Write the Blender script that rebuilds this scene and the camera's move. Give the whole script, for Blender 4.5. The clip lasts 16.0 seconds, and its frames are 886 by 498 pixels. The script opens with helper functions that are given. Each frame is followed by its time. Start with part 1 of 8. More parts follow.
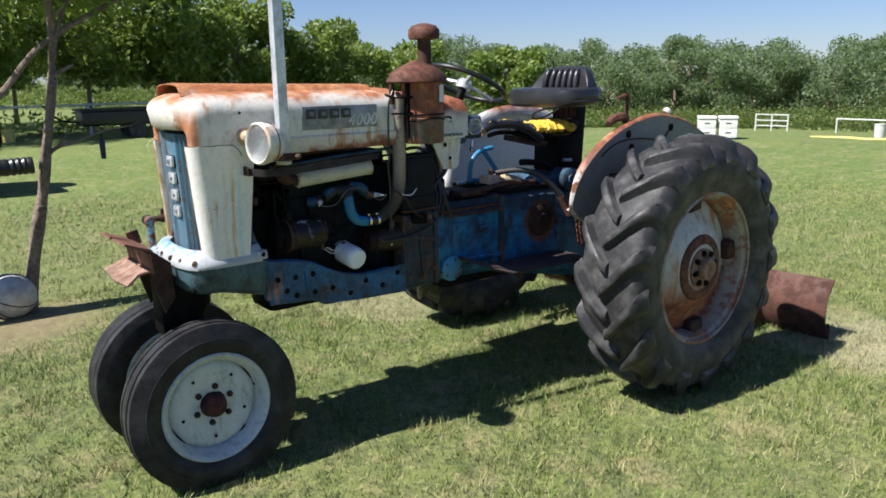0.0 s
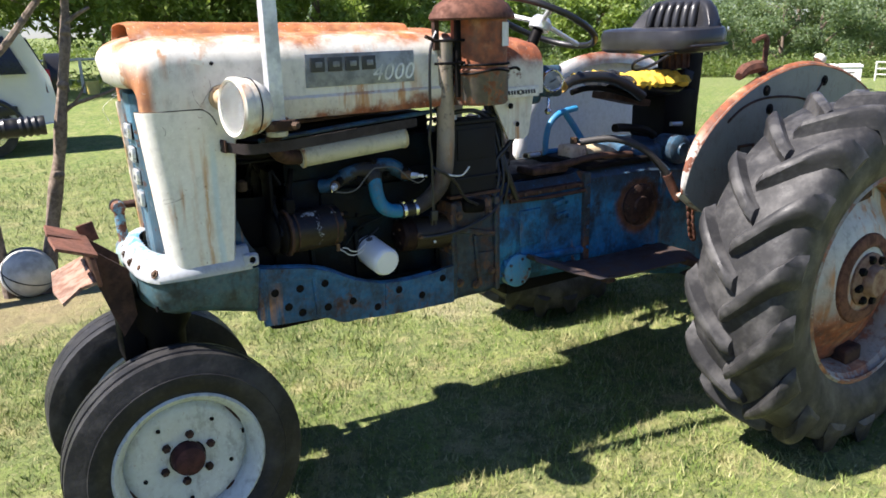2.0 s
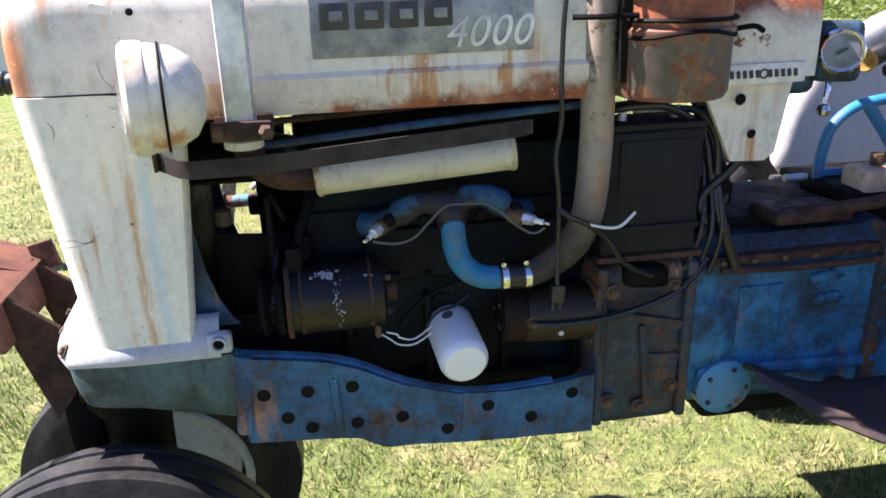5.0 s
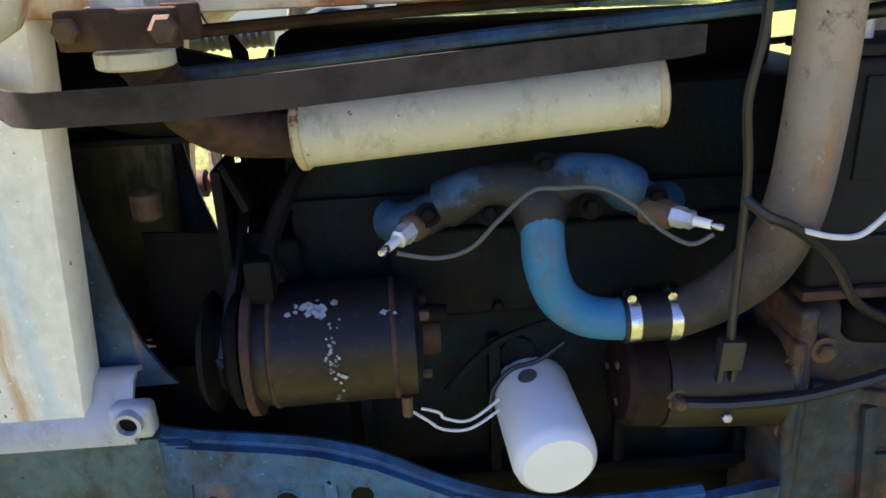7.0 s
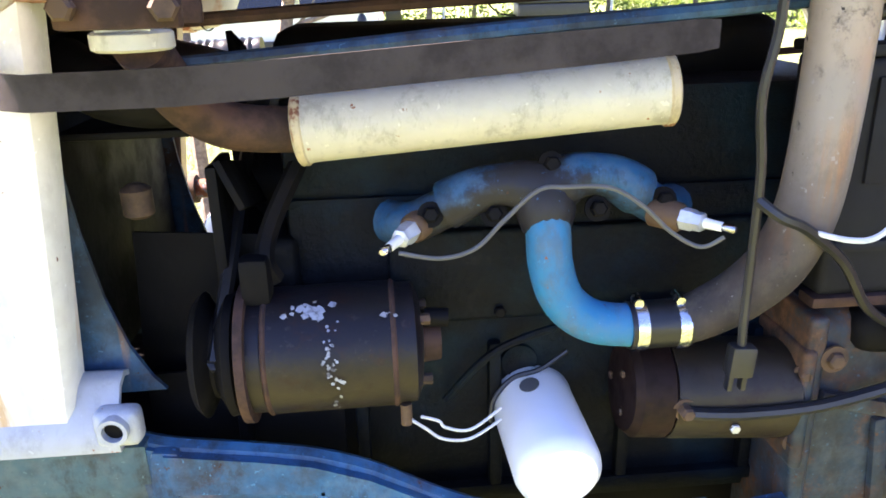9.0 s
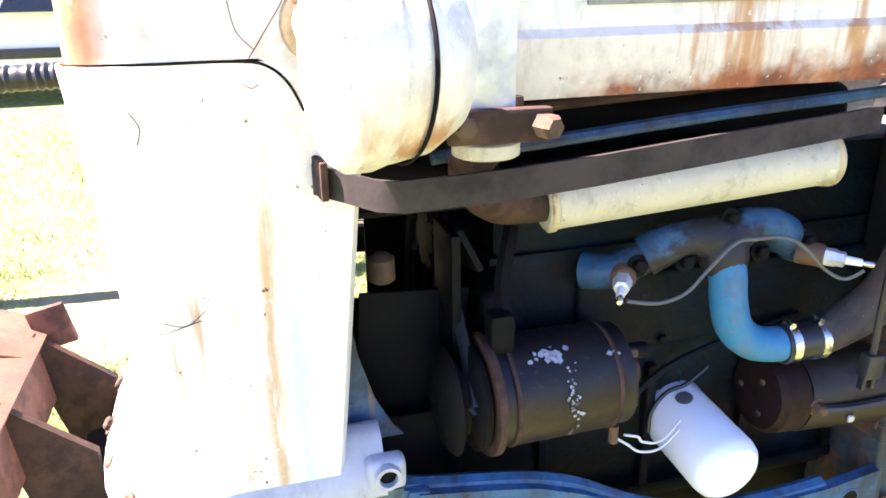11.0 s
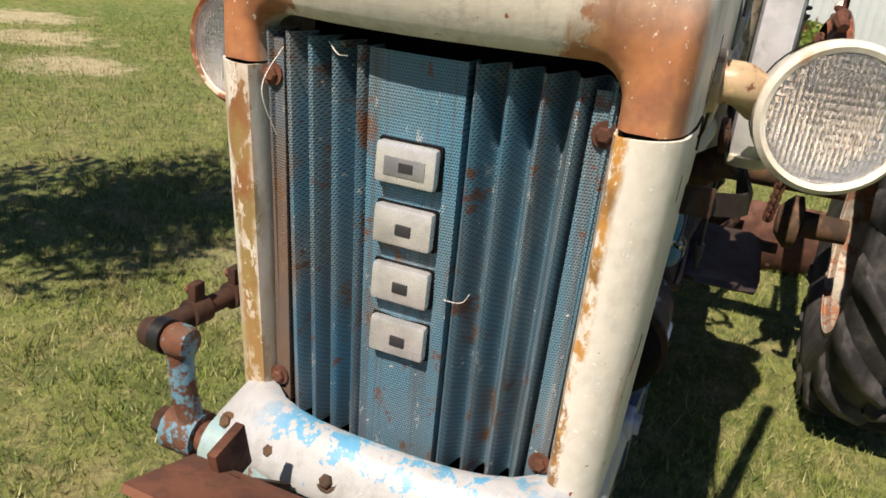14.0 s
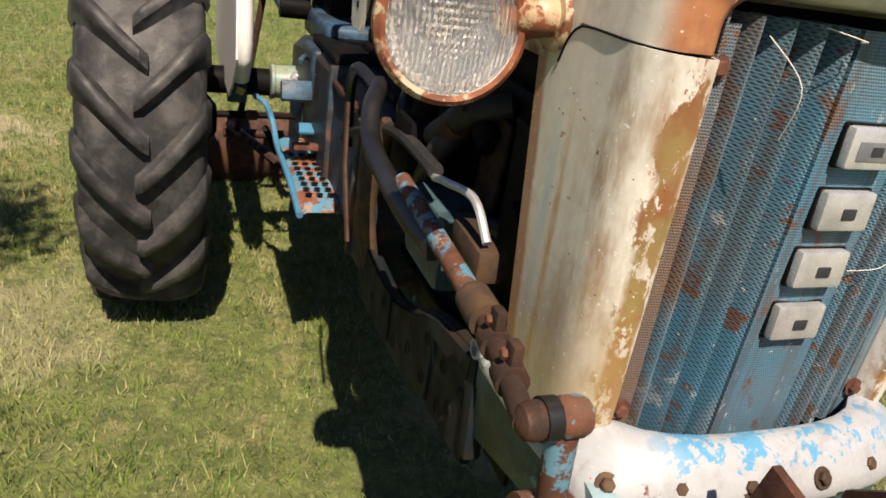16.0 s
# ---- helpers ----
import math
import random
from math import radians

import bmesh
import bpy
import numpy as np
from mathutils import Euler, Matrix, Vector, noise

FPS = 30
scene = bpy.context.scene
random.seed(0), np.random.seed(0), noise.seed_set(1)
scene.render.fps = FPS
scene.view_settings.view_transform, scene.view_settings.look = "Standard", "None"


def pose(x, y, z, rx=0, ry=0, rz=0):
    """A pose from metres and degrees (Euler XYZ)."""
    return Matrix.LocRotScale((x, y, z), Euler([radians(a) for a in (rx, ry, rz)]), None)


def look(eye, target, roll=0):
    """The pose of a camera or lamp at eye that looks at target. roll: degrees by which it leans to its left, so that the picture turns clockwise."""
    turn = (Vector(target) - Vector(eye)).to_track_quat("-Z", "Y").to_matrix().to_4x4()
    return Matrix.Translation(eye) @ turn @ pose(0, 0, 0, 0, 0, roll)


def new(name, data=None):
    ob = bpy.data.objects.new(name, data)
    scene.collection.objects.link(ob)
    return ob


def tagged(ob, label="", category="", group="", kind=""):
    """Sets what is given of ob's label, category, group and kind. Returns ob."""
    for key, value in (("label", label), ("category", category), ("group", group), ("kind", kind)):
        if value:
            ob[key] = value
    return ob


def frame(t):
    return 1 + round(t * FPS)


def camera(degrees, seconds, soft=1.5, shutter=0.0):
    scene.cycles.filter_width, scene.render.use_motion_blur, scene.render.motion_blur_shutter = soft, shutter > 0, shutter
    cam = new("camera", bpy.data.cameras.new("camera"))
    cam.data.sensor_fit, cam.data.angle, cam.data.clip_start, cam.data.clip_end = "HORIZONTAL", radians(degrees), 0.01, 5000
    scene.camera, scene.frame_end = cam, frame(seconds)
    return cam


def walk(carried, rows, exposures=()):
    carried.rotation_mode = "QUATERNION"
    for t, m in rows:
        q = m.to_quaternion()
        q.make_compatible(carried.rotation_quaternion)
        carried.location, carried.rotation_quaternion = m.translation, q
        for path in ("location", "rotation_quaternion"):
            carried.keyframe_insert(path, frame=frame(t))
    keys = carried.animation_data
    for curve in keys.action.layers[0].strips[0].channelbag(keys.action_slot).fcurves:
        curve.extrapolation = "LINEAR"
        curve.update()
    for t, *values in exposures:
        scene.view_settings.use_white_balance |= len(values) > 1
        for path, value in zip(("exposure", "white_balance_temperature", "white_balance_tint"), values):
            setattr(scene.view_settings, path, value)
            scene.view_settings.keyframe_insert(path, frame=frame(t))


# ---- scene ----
cam = camera(61.6, 16.0, 1.7)
PATH = [
    (0, (-0.998, -3.051, 1.614), (0.209, -1.521, 1.164), -0.9),
    (0.5, (-0.909, -2.886, 1.582), (0.323, -1.411, 1.028), 1.3),
    (1, (-0.763, -2.644, 1.591), (0.432, -1.143, 1.028), -0.2),
    (1.5, (-0.62, -2.471, 1.566), (0.454, -0.896, 0.963), -2.7),
    (2, (-0.362, -2.377, 1.57), (0.639, -0.742, 0.999), -1.5),
    (2.5, (-0.239, -2.264, 1.561), (0.702, -0.613, 0.939), -1.0),
    (3, (-0.07, -2.068, 1.55), (0.798, -0.375, 0.936), -0.9),
    (3.5, (0.083, -1.895, 1.557), (0.903, -0.201, 0.88), -1.7),
    (4, (0.229, -1.755, 1.536), (0.927, 0.019, 0.931), -1.6),
    (4.5, (0.383, -1.647, 1.524), (0.905, 0.18, 0.901), -1.2),
    (4.7, (0.43, -1.596, 1.549), (0.846, 0.229, 0.845), -1.1),
    (6.8, (0.564, -0.969, 1.371), (0.631, 0.897, 0.653), -3.2),
    (7, (0.564, -0.939, 1.354), (0.656, 0.923, 0.63), -2.6),
    (7.5, (0.551, -0.923, 1.321), (0.658, 0.958, 0.651), -2.9),
    (8, (0.549, -0.925, 1.314), (0.681, 0.953, 0.638), -2.3),
    (8.2, (0.551, -0.923, 1.317), (0.682, 0.952, 0.633), -2.5),
    (10.3, (0.467, -0.922, 1.342), (0.638, 0.968, 0.712), 1.2),
    (10.5, (0.383, -0.923, 1.366), (0.607, 0.95, 0.702), 0.5),
    (11, (0.14, -0.94, 1.436), (0.645, 0.869, 0.748), -0.9),
    (11.5, (0.017, -0.888, 1.456), (0.771, 0.841, 0.791), 1.4),
    (12, (-0.089, -0.757, 1.474), (0.989, 0.75, 0.721), 1.8),
    (12.5, (-0.264, -0.703, 1.499), (1.107, 0.558, 0.77), 2.5),
    (13, (-0.511, -0.663, 1.524), (0.997, 0.374, 0.72), 1.9),
    (13.5, (-0.595, -0.535, 1.515), (1.049, 0.304, 0.744), 4.5),
    (14, (-0.656, -0.302, 1.518), (1.066, 0.357, 0.743), 5.8),
    (14.5, (-0.768, -0.017, 1.515), (1.014, 0.296, 0.661), 5.7),
    (15, (-0.818, 0.221, 1.491), (0.992, 0.25, 0.641), 6.9),
    (15.5, (-0.687, 0.477, 1.454), (1.116, 0.211, 0.629), 5.6),
    (16, (-0.532, 0.659, 1.451), (1.163, -0.028, 0.64), 8.8),
]
EXPO = [(0.0, 1.05, 6000, 15), (1.5, 1.5, 6150, 17), (3.0, 1.75, 6250, 20), (4.5, 2.0, 6250, 26), (6.8, 2.6, 6670, 29), (7.5, 2.72, 6720, 30), (8.0, 3.8, 6670, 33), (8.2, 3.85, 6670, 33), (10.3, 3.6, 6670, 32), (11.0, 3.65, 6600, 32), (11.5, 3.1, 6500, 33), (12.0, 1.85, 6700, 24), (12.5, 1.0, 6850, 19), (13.0, 0.8, 7050, 19), (14.5, 0.6, 7350, 19), (16.0, 0.65, 7350, 19)]
walk(cam, [(t, look(eye, target, roll)) for t, eye, target, roll in PATH], EXPO)

# ---- sky and sun ----
SUN = Vector((-0.59, 0.115, 0.80)).normalized()
world = bpy.data.worlds.new("sky")
scene.world = world
world.use_nodes = True
wn = world.node_tree.nodes
sky = wn.new("ShaderNodeTexSky")
sky.sky_type = "NISHITA"
sky.sun_disc = False
sky.sun_elevation = math.asin(SUN.z)
sky.sun_rotation = math.atan2(SUN.x, SUN.y)
sky.air_density, sky.dust_density, sky.ozone_density = 1.0, 0.15, 1.2
tint = wn.new("ShaderNodeMix")
tint.data_type, tint.blend_type = "RGBA", "MULTIPLY"
tint.inputs[0].default_value = 1.0
tint.inputs[7].default_value = (0.86, 0.98, 1.26, 1.0)
world.node_tree.links.new(sky.outputs[0], tint.inputs[6])
world.node_tree.links.new(tint.outputs[2], wn["Background"].inputs[0])
wn["Background"].inputs[1].default_value = 0.0405
sun = new("sun", bpy.data.lights.new("sun", "SUN"))
sun.data.energy, sun.data.angle, sun.data.color = 4.7, radians(0.55), (1.0, 0.94, 0.82)
sun.matrix_world = look(SUN * 60, (0, 0, 0))


# ---- material helpers ----
class Nodes:
    """A small builder for node materials."""

    def __init__(self, name):
        self.m = bpy.data.materials.new(name)
        self.m.use_nodes = True
        self.t = self.m.node_tree
        self.bsdf = self.t.nodes["Principled BSDF"]

    def put(self, socket, value):
        if isinstance(value, bpy.types.NodeSocket):
            self.t.links.new(value, socket)
        elif value is not None:
            if hasattr(socket.default_value, "__len__") and not hasattr(value, "__len__"):
                value = (value, value, value, 1)[: len(socket.default_value)]
            if hasattr(value, "__len__") and len(socket.default_value) == 4 and len(value) == 3:
                value = (*value, 1)
            socket.default_value = value

    def node(self, kind, out=0, **values):
        n = self.t.nodes.new("ShaderNode" + kind)
        for key, v in values.items():
            self.put(n.inputs[key.replace("_", " ")], v)
        return n.outputs[out]

    def place(self):
        return self.t.nodes.new("ShaderNodeTexCoord").outputs["Object"]

    def stretch(self, vector, sx, sy, sz):
        n = self.t.nodes.new("ShaderNodeMapping")
        self.t.links.new(vector, n.inputs["Vector"])
        n.inputs["Scale"].default_value = (sx, sy, sz)
        return n.outputs[0]

    def noise(self, vector, scale, detail=4.0, rough=0.55, distort=0.0):
        n = self.t.nodes.new("ShaderNodeTexNoise")
        self.t.links.new(vector, n.inputs["Vector"])
        n.inputs["Scale"].default_value, n.inputs["Detail"].default_value = scale, detail
        n.inputs["Roughness"].default_value, n.inputs["Distortion"].default_value = rough, distort
        return n.outputs["Fac"]

    def step(self, value, low, high, a=0.0, b=1.0):
        n = self.t.nodes.new("ShaderNodeMapRange")
        n.interpolation_type = "SMOOTHSTEP"
        self.put(n.inputs["Value"], value)
        for i, v in zip(("From Min", "From Max", "To Min", "To Max"), (low, high, a, b)):
            n.inputs[i].default_value = v
        return n.outputs[0]

    def math(self, op, a, b=None):
        n = self.t.nodes.new("ShaderNodeMath")
        n.operation = op
        self.put(n.inputs[0], a)
        if b is not None:
            self.put(n.inputs[1], b)
        return n.outputs[0]

    def mix(self, fac, a, b):
        n = self.t.nodes.new("ShaderNodeMix")
        n.data_type = "RGBA"
        self.put(n.inputs[0], fac)
        self.put(n.inputs[6], a)
        self.put(n.inputs[7], b)
        return n.outputs[2]

    def split(self, vector):
        n = self.t.nodes.new("ShaderNodeSeparateXYZ")
        self.t.links.new(vector, n.inputs[0])
        return n.outputs

    def bump(self, height, strength=0.3, distance=0.01):
        n = self.t.nodes.new("ShaderNodeBump")
        n.inputs["Strength"].default_value, n.inputs["Distance"].default_value = strength, distance
        self.t.links.new(height, n.inputs["Height"])
        self.t.links.new(n.outputs[0], self.bsdf.inputs["Normal"])

    def finish(self, color, rough=0.6, metal=0.0, **more):
        self.put(self.bsdf.inputs["Base Color"], color)
        self.put(self.bsdf.inputs["Roughness"], rough)
        self.put(self.bsdf.inputs["Metallic"], metal)
        for key, v in more.items():
            self.put(self.bsdf.inputs[key.replace("_", " ")], v)
        return self.m


RUST_A, RUST_B = (0.30, 0.085, 0.030), (0.14, 0.045, 0.022)


DARKOXIDE = ((0.105, 0.046, 0.026), (0.060, 0.030, 0.020), (0.17, 0.09, 0.05))


def paint(name, base, second, rust=0.62, streak=0.66, gloss=0.42, dirt=0.5, top=None, chalk=0.35, foot=None, front=None, patch=13.0, stain=None, oxide=(RUST_A, RUST_B, (0.52, 0.27, 0.14)), shine=0.45, soft=0.05, grime=0.55):
    """Old enamel: faded patches, rust spots, vertical rust runs and grime. top: (z0, z1) between which rust takes over."""
    n = Nodes(name)
    p = n.place()
    fade = n.step(n.noise(p, 5.0, 4), 0.38, 0.68)
    color = n.mix(n.math("MULTIPLY", fade, chalk * 2), base, second)
    color = n.mix(n.step(n.noise(p, 60.0, 3), 0.3, 0.8, 0, 0.18), color, (0.25, 0.22, 0.17))
    runs = n.step(n.noise(n.stretch(p, 22, 22, 1.6), 1.0, 5, 0.6), streak, streak + 0.13)
    runs = n.math("MULTIPLY", runs, n.step(n.noise(p, 3.1, 3), 0.45, 0.6))
    color = n.mix(n.math("MULTIPLY", runs, 0.9), color, (0.44, 0.20, 0.07))
    spots = n.step(n.noise(p, patch, 8, 0.72), rust, rust + soft)
    chips = n.step(n.noise(p, 75.0, 4, 0.6), 0.69, 0.72)
    spots = n.math("MAXIMUM", spots, chips)
    if top:
        z = n.math("ADD", n.split(p)[2], n.math("MULTIPLY", n.math("SUBTRACT", n.noise(p, 7.0, 6, 0.65), 0.5), 0.16))
        spots = n.math("MAXIMUM", spots, n.step(z, top[0], top[1]))
    if foot:
        z = n.math("ADD", n.split(p)[2], n.math("MULTIPLY", n.math("SUBTRACT", n.noise(p, 5.0, 6, 0.65), 0.5), 0.22))
        spots = n.math("MAXIMUM", spots, n.math("SUBTRACT", 1.0, n.step(z, foot[0], foot[1])))
    if stain:
        color, spots = stain(n, p, color, spots)
    if front:
        x = n.math("ADD", n.split(p)[0], n.math("MULTIPLY", n.math("SUBTRACT", n.noise(p, 24.0, 6, 0.7), 0.5), 0.075))
        edge = n.math("SUBTRACT", 1.0, n.step(x, front[0], front[1]))
        spots = n.math("MAXIMUM", spots, n.math("MULTIPLY", edge, n.step(n.noise(p, 14.0, 5, 0.6), 0.40, 0.52)))
    rusty = n.mix(n.step(n.noise(p, 26.0, 5, 0.6), 0.35, 0.65), oxide[0], oxide[1])
    rusty = n.mix(n.step(n.noise(p, 9.0, 5, 0.6), 0.5, 0.75), rusty, oxide[2])
    color = n.mix(spots, color, rusty)
    soil = (0.10, 0.085, 0.06) if grime < 0.7 else (0.022, 0.019, 0.016)
    color = n.mix(n.step(n.noise(p, 8.0, 6, 0.7), dirt, dirt + 0.3, 0, grime), color, soil)
    color = n.mix(n.step(n.noise(n.stretch(p, 30, 30, 16), 1.0, 6, 0.75), 0.48, 0.66, 0, grime * 0.7), color, soil)
    flecks = n.step(n.noise(p, 130.0, 3, 0.6), 0.66, 0.70, 0, 0.5)
    color = n.mix(flecks, color, [min(1.0, 1.5 * c + 0.03) for c in second])
    n.bump(n.math("ADD", n.math("MULTIPLY", spots, -0.5), n.noise(p, 120.0, 4)), 0.18, 0.002)
    return n.finish(color, n.math("ADD", n.math("MULTIPLY", spots, 0.35), gloss), 0.0, Specular_IOR_Level=shine)


def metal(name, base, second, rough=0.5, metallic=0.6, scale=30.0, cut=0.5, bump=0.25):
    n = Nodes(name)
    p = n.place()
    k = n.step(n.noise(p, scale, 7, 0.65), cut - 0.1, cut + 0.12)
    dull = 0.08 if max(base) < 0.012 else 0.2 if max(base) < 0.09 else 0.45
    color = n.mix(k, base, second)
    color = n.mix(n.step(n.noise(p, scale * 0.22, 4), 0.42, 0.7, 0, 0.6), color, [c * 0.45 for c in second])
    n.bump(n.noise(p, scale * 4, 5, 0.6), bump, 0.003)
    return n.finish(color, n.math("ADD", n.math("MULTIPLY", k, 0.25), rough), metallic, Specular_IOR_Level=dull)


def plain(name, base, rough=0.6, metallic=0.0, vary=0.25, scale=40.0, bump=0.15, **more):
    n = Nodes(name)
    p = n.place()
    color = n.mix(n.step(n.noise(p, scale, 5), 0.3, 0.75), base, [c * (1 - vary) for c in base])
    color = n.mix(n.step(n.noise(p, scale * 0.15, 4), 0.5, 0.8, 0, 0.5), color, [min(1, c * (1 + vary) + 0.02) for c in base])
    n.bump(n.noise(p, scale * 3, 4), bump, 0.002)
    return n.finish(color, rough, metallic, **more)


def band(n, value, low, high, soft):
    """1 between low and high, with soft borders."""
    return n.math("MULTIPLY", n.step(value, low - soft, low + soft), n.step(value, high - soft, high + soft, 1.0, 0.0))


def panel_stain(n, p, color, spots):
    """Rust runs down the middle of the panel, a faded blue run behind them, worn paint along the front corner."""
    x, y, z = n.split(p)
    wob = n.math("ADD", x, n.math("MULTIPLY", n.math("SUBTRACT", n.noise(n.stretch(p, 9, 9, 4), 1.0, 4), 0.5), 0.030))
    run = n.math("MULTIPLY", n.step(n.noise(n.stretch(p, 80, 80, 12), 1.0, 6, 0.72), 0.35, 0.58), n.math("MAXIMUM", band(n, wob, 0.146, 0.162, 0.006), n.math("MULTIPLY", band(n, wob, 0.112, 0.126, 0.008), 0.4)))
    run = n.math("MULTIPLY", run, n.step(n.math("ADD", z, n.math("MULTIPLY", n.noise(n.stretch(p, 60, 60, 2), 1.0, 3), 0.25)), 1.31, 1.44, 1.0, 0.0))
    color = n.mix(n.math("MULTIPLY", run, 0.72), color, (0.50, 0.25, 0.07))
    pale = n.math("MULTIPLY", band(n, wob, 0.172, 0.190, 0.006), n.step(z, 1.20, 1.32, 1.0, 0.0))
    color = n.mix(n.math("MULTIPLY", pale, 0.7), color, (0.50, 0.62, 0.66))
    inner = n.math("ADD", n.math("MULTIPLY", z, 0.022), 0.1669)
    d = n.math("SUBTRACT", n.math("ABSOLUTE", y), inner)
    d = n.math("ADD", d, n.math("MULTIPLY", n.math("SUBTRACT", n.noise(n.stretch(p, 30, 30, 14), 1.0, 5, 0.7), 0.5), 0.018))
    near = n.step(x, 0.065, 0.085, 1.0, 0.0)
    line = n.math("MULTIPLY", band(n, d, 0.003, 0.016, 0.004), near)
    line = n.math("MULTIPLY", line, n.step(n.noise(n.stretch(p, 40, 40, 22), 1.0, 6, 0.75), 0.43, 0.53))
    worn = n.math("MULTIPLY", n.math("MULTIPLY", band(n, d, 0.008, 0.034, 0.004), near), n.step(n.noise(n.stretch(p, 26, 26, 15), 1.0, 6, 0.7), 0.475, 0.51))
    right = n.step(y, -0.01, 0.01)
    wide = n.math("MULTIPLY", n.math("MULTIPLY", band(n, d, 0.004, 0.042, 0.006), near), n.step(n.noise(n.stretch(p, 19, 19, 11), 1.0, 7, 0.75), 0.525, 0.545))
    worn = n.math("MAXIMUM", worn, wide)
    color = n.mix(n.math("MULTIPLY", worn, right), color, n.mix(n.step(n.noise(p, 22.0, 5), 0.40, 0.60), (0.27, 0.20, 0.075), (0.25, 0.10, 0.04)))
    color = n.mix(n.math("MULTIPLY", line, n.math("SUBTRACT", 1.0, right)), color, n.mix(n.step(n.noise(p, 18.0, 4), 0.4, 0.6), (0.52, 0.26, 0.065), (0.24, 0.13, 0.05)))
    brown = n.math("MULTIPLY", n.math("MULTIPLY", right, n.step(x, 0.08, 0.18, 1.0, 0.0)), n.step(n.noise(n.stretch(p, 14, 14, 4), 1.0, 5, 0.65), 0.46, 0.7))
    color = n.mix(n.math("MULTIPLY", brown, 0.8), color, (0.30, 0.17, 0.08))
    low = n.math("MULTIPLY", right, n.step(n.math("ADD", z, n.math("MULTIPLY", n.math("SUBTRACT", n.noise(n.stretch(p, 10, 10, 5), 1.0, 5, 0.7), 0.5), 0.30)), 0.98, 1.20, 1.0, 0.0))
    color = n.mix(n.math("MULTIPLY", low, 0.55), color, n.mix(n.noise(p, 16.0, 4), (0.36, 0.18, 0.075), (0.42, 0.34, 0.12)))
    tail = n.math("MULTIPLY", right, n.step(n.math("ADD", wob, n.math("MULTIPLY", n.math("SUBTRACT", 1.2, z), 0.10)), 0.212, 0.224))
    color = n.mix(n.math("MULTIPLY", tail, 0.8), color, (0.34, 0.13, 0.045))
    return color, spots


def nose_stain(n, p, color, spots):
    """Rust at both corners of the nose."""
    x, y, z = n.split(p)
    side = n.math("ADD", n.math("ABSOLUTE", y), n.math("MULTIPLY", n.math("SUBTRACT", n.noise(p, 14.0, 8, 0.75), 0.5), 0.20))
    rim = n.math("MULTIPLY", n.step(x, 0.028, 0.055, 1.0, 0.0), n.step(side, 0.140, 0.156))
    return color, n.math("MAXIMUM", spots, n.math("MULTIPLY", rim, n.step(z, 1.44, 1.54, 0.95, 0.2)))


def apron_stain(n, p, color, spots):
    """Flakes of sky blue left along the upper edge."""
    x, y, z = n.split(p)
    flake = n.step(n.math("ADD", n.noise(p, 34.0, 7, 0.75), n.math("MULTIPLY", n.step(z, 0.915, 0.955), 0.16)), 0.645, 0.67)
    flake = n.math("MULTIPLY", flake, n.step(n.math("ABSOLUTE", n.math("ADD", y, 0.02)), 0.13, 0.21, 1.0, 0.0))
    return n.mix(flake, color, n.mix(n.noise(p, 60.0, 3), (0.055, 0.27, 0.48), (0.12, 0.34, 0.50))), spots


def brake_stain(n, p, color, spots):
    """A ring of rust run out round the brake cover, dark grease above and below, shade painted on the right side."""
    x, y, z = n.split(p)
    dx, dz = n.math("SUBTRACT", x, 1.925), n.math("SUBTRACT", z, 0.84)
    r = n.math("SQRT", n.math("ADD", n.math("MULTIPLY", dx, dx), n.math("MULTIPLY", dz, dz)))
    r = n.math("ADD", r, n.math("MULTIPLY", n.math("SUBTRACT", n.noise(p, 11.0, 5, 0.65), 0.5), 0.06))
    color = n.mix(n.math("MULTIPLY", band(n, r, 0.080, 0.118, 0.016), 0.95), color, (0.22, 0.085, 0.03))
    grease = n.step(n.math("ADD", z, n.math("MULTIPLY", n.math("SUBTRACT", n.noise(p, 6.0, 5, 0.65), 0.5), 0.20)), 0.88, 0.98)
    color = n.mix(n.math("MULTIPLY", grease, 0.8), color, (0.030, 0.028, 0.028))
    # right side (y > 0) darkened in the colour, standing in for shade
    shaded = n.step(n.math("ADD", y, n.math("MULTIPLY", n.noise(p, 7.0, 5, 0.65), 0.10)), 0.15, 0.22)
    color = n.mix(n.math("MULTIPLY", shaded, 0.85), color, (0.030, 0.025, 0.022))
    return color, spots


def manifold_stain(n, p, color, spots):
    """Brown heat scale over the middle and the underside."""
    x, y, z = n.split(p)
    d = n.math("ABSOLUTE", n.math("SUBTRACT", x, 0.690))
    d = n.math("ADD", d, n.math("MULTIPLY", n.math("SUBTRACT", n.noise(p, 30.0, 6, 0.7), 0.5), 0.16))
    d = n.math("ADD", d, n.math("MULTIPLY", n.math("SUBTRACT", z, 1.135), 1.1))
    return n.mix(n.step(d, 0.045, 0.085, 0.93, 0.0), color, n.mix(n.noise(p, 50.0, 4), (0.016, 0.014, 0.013), (0.030, 0.021, 0.016))), spots


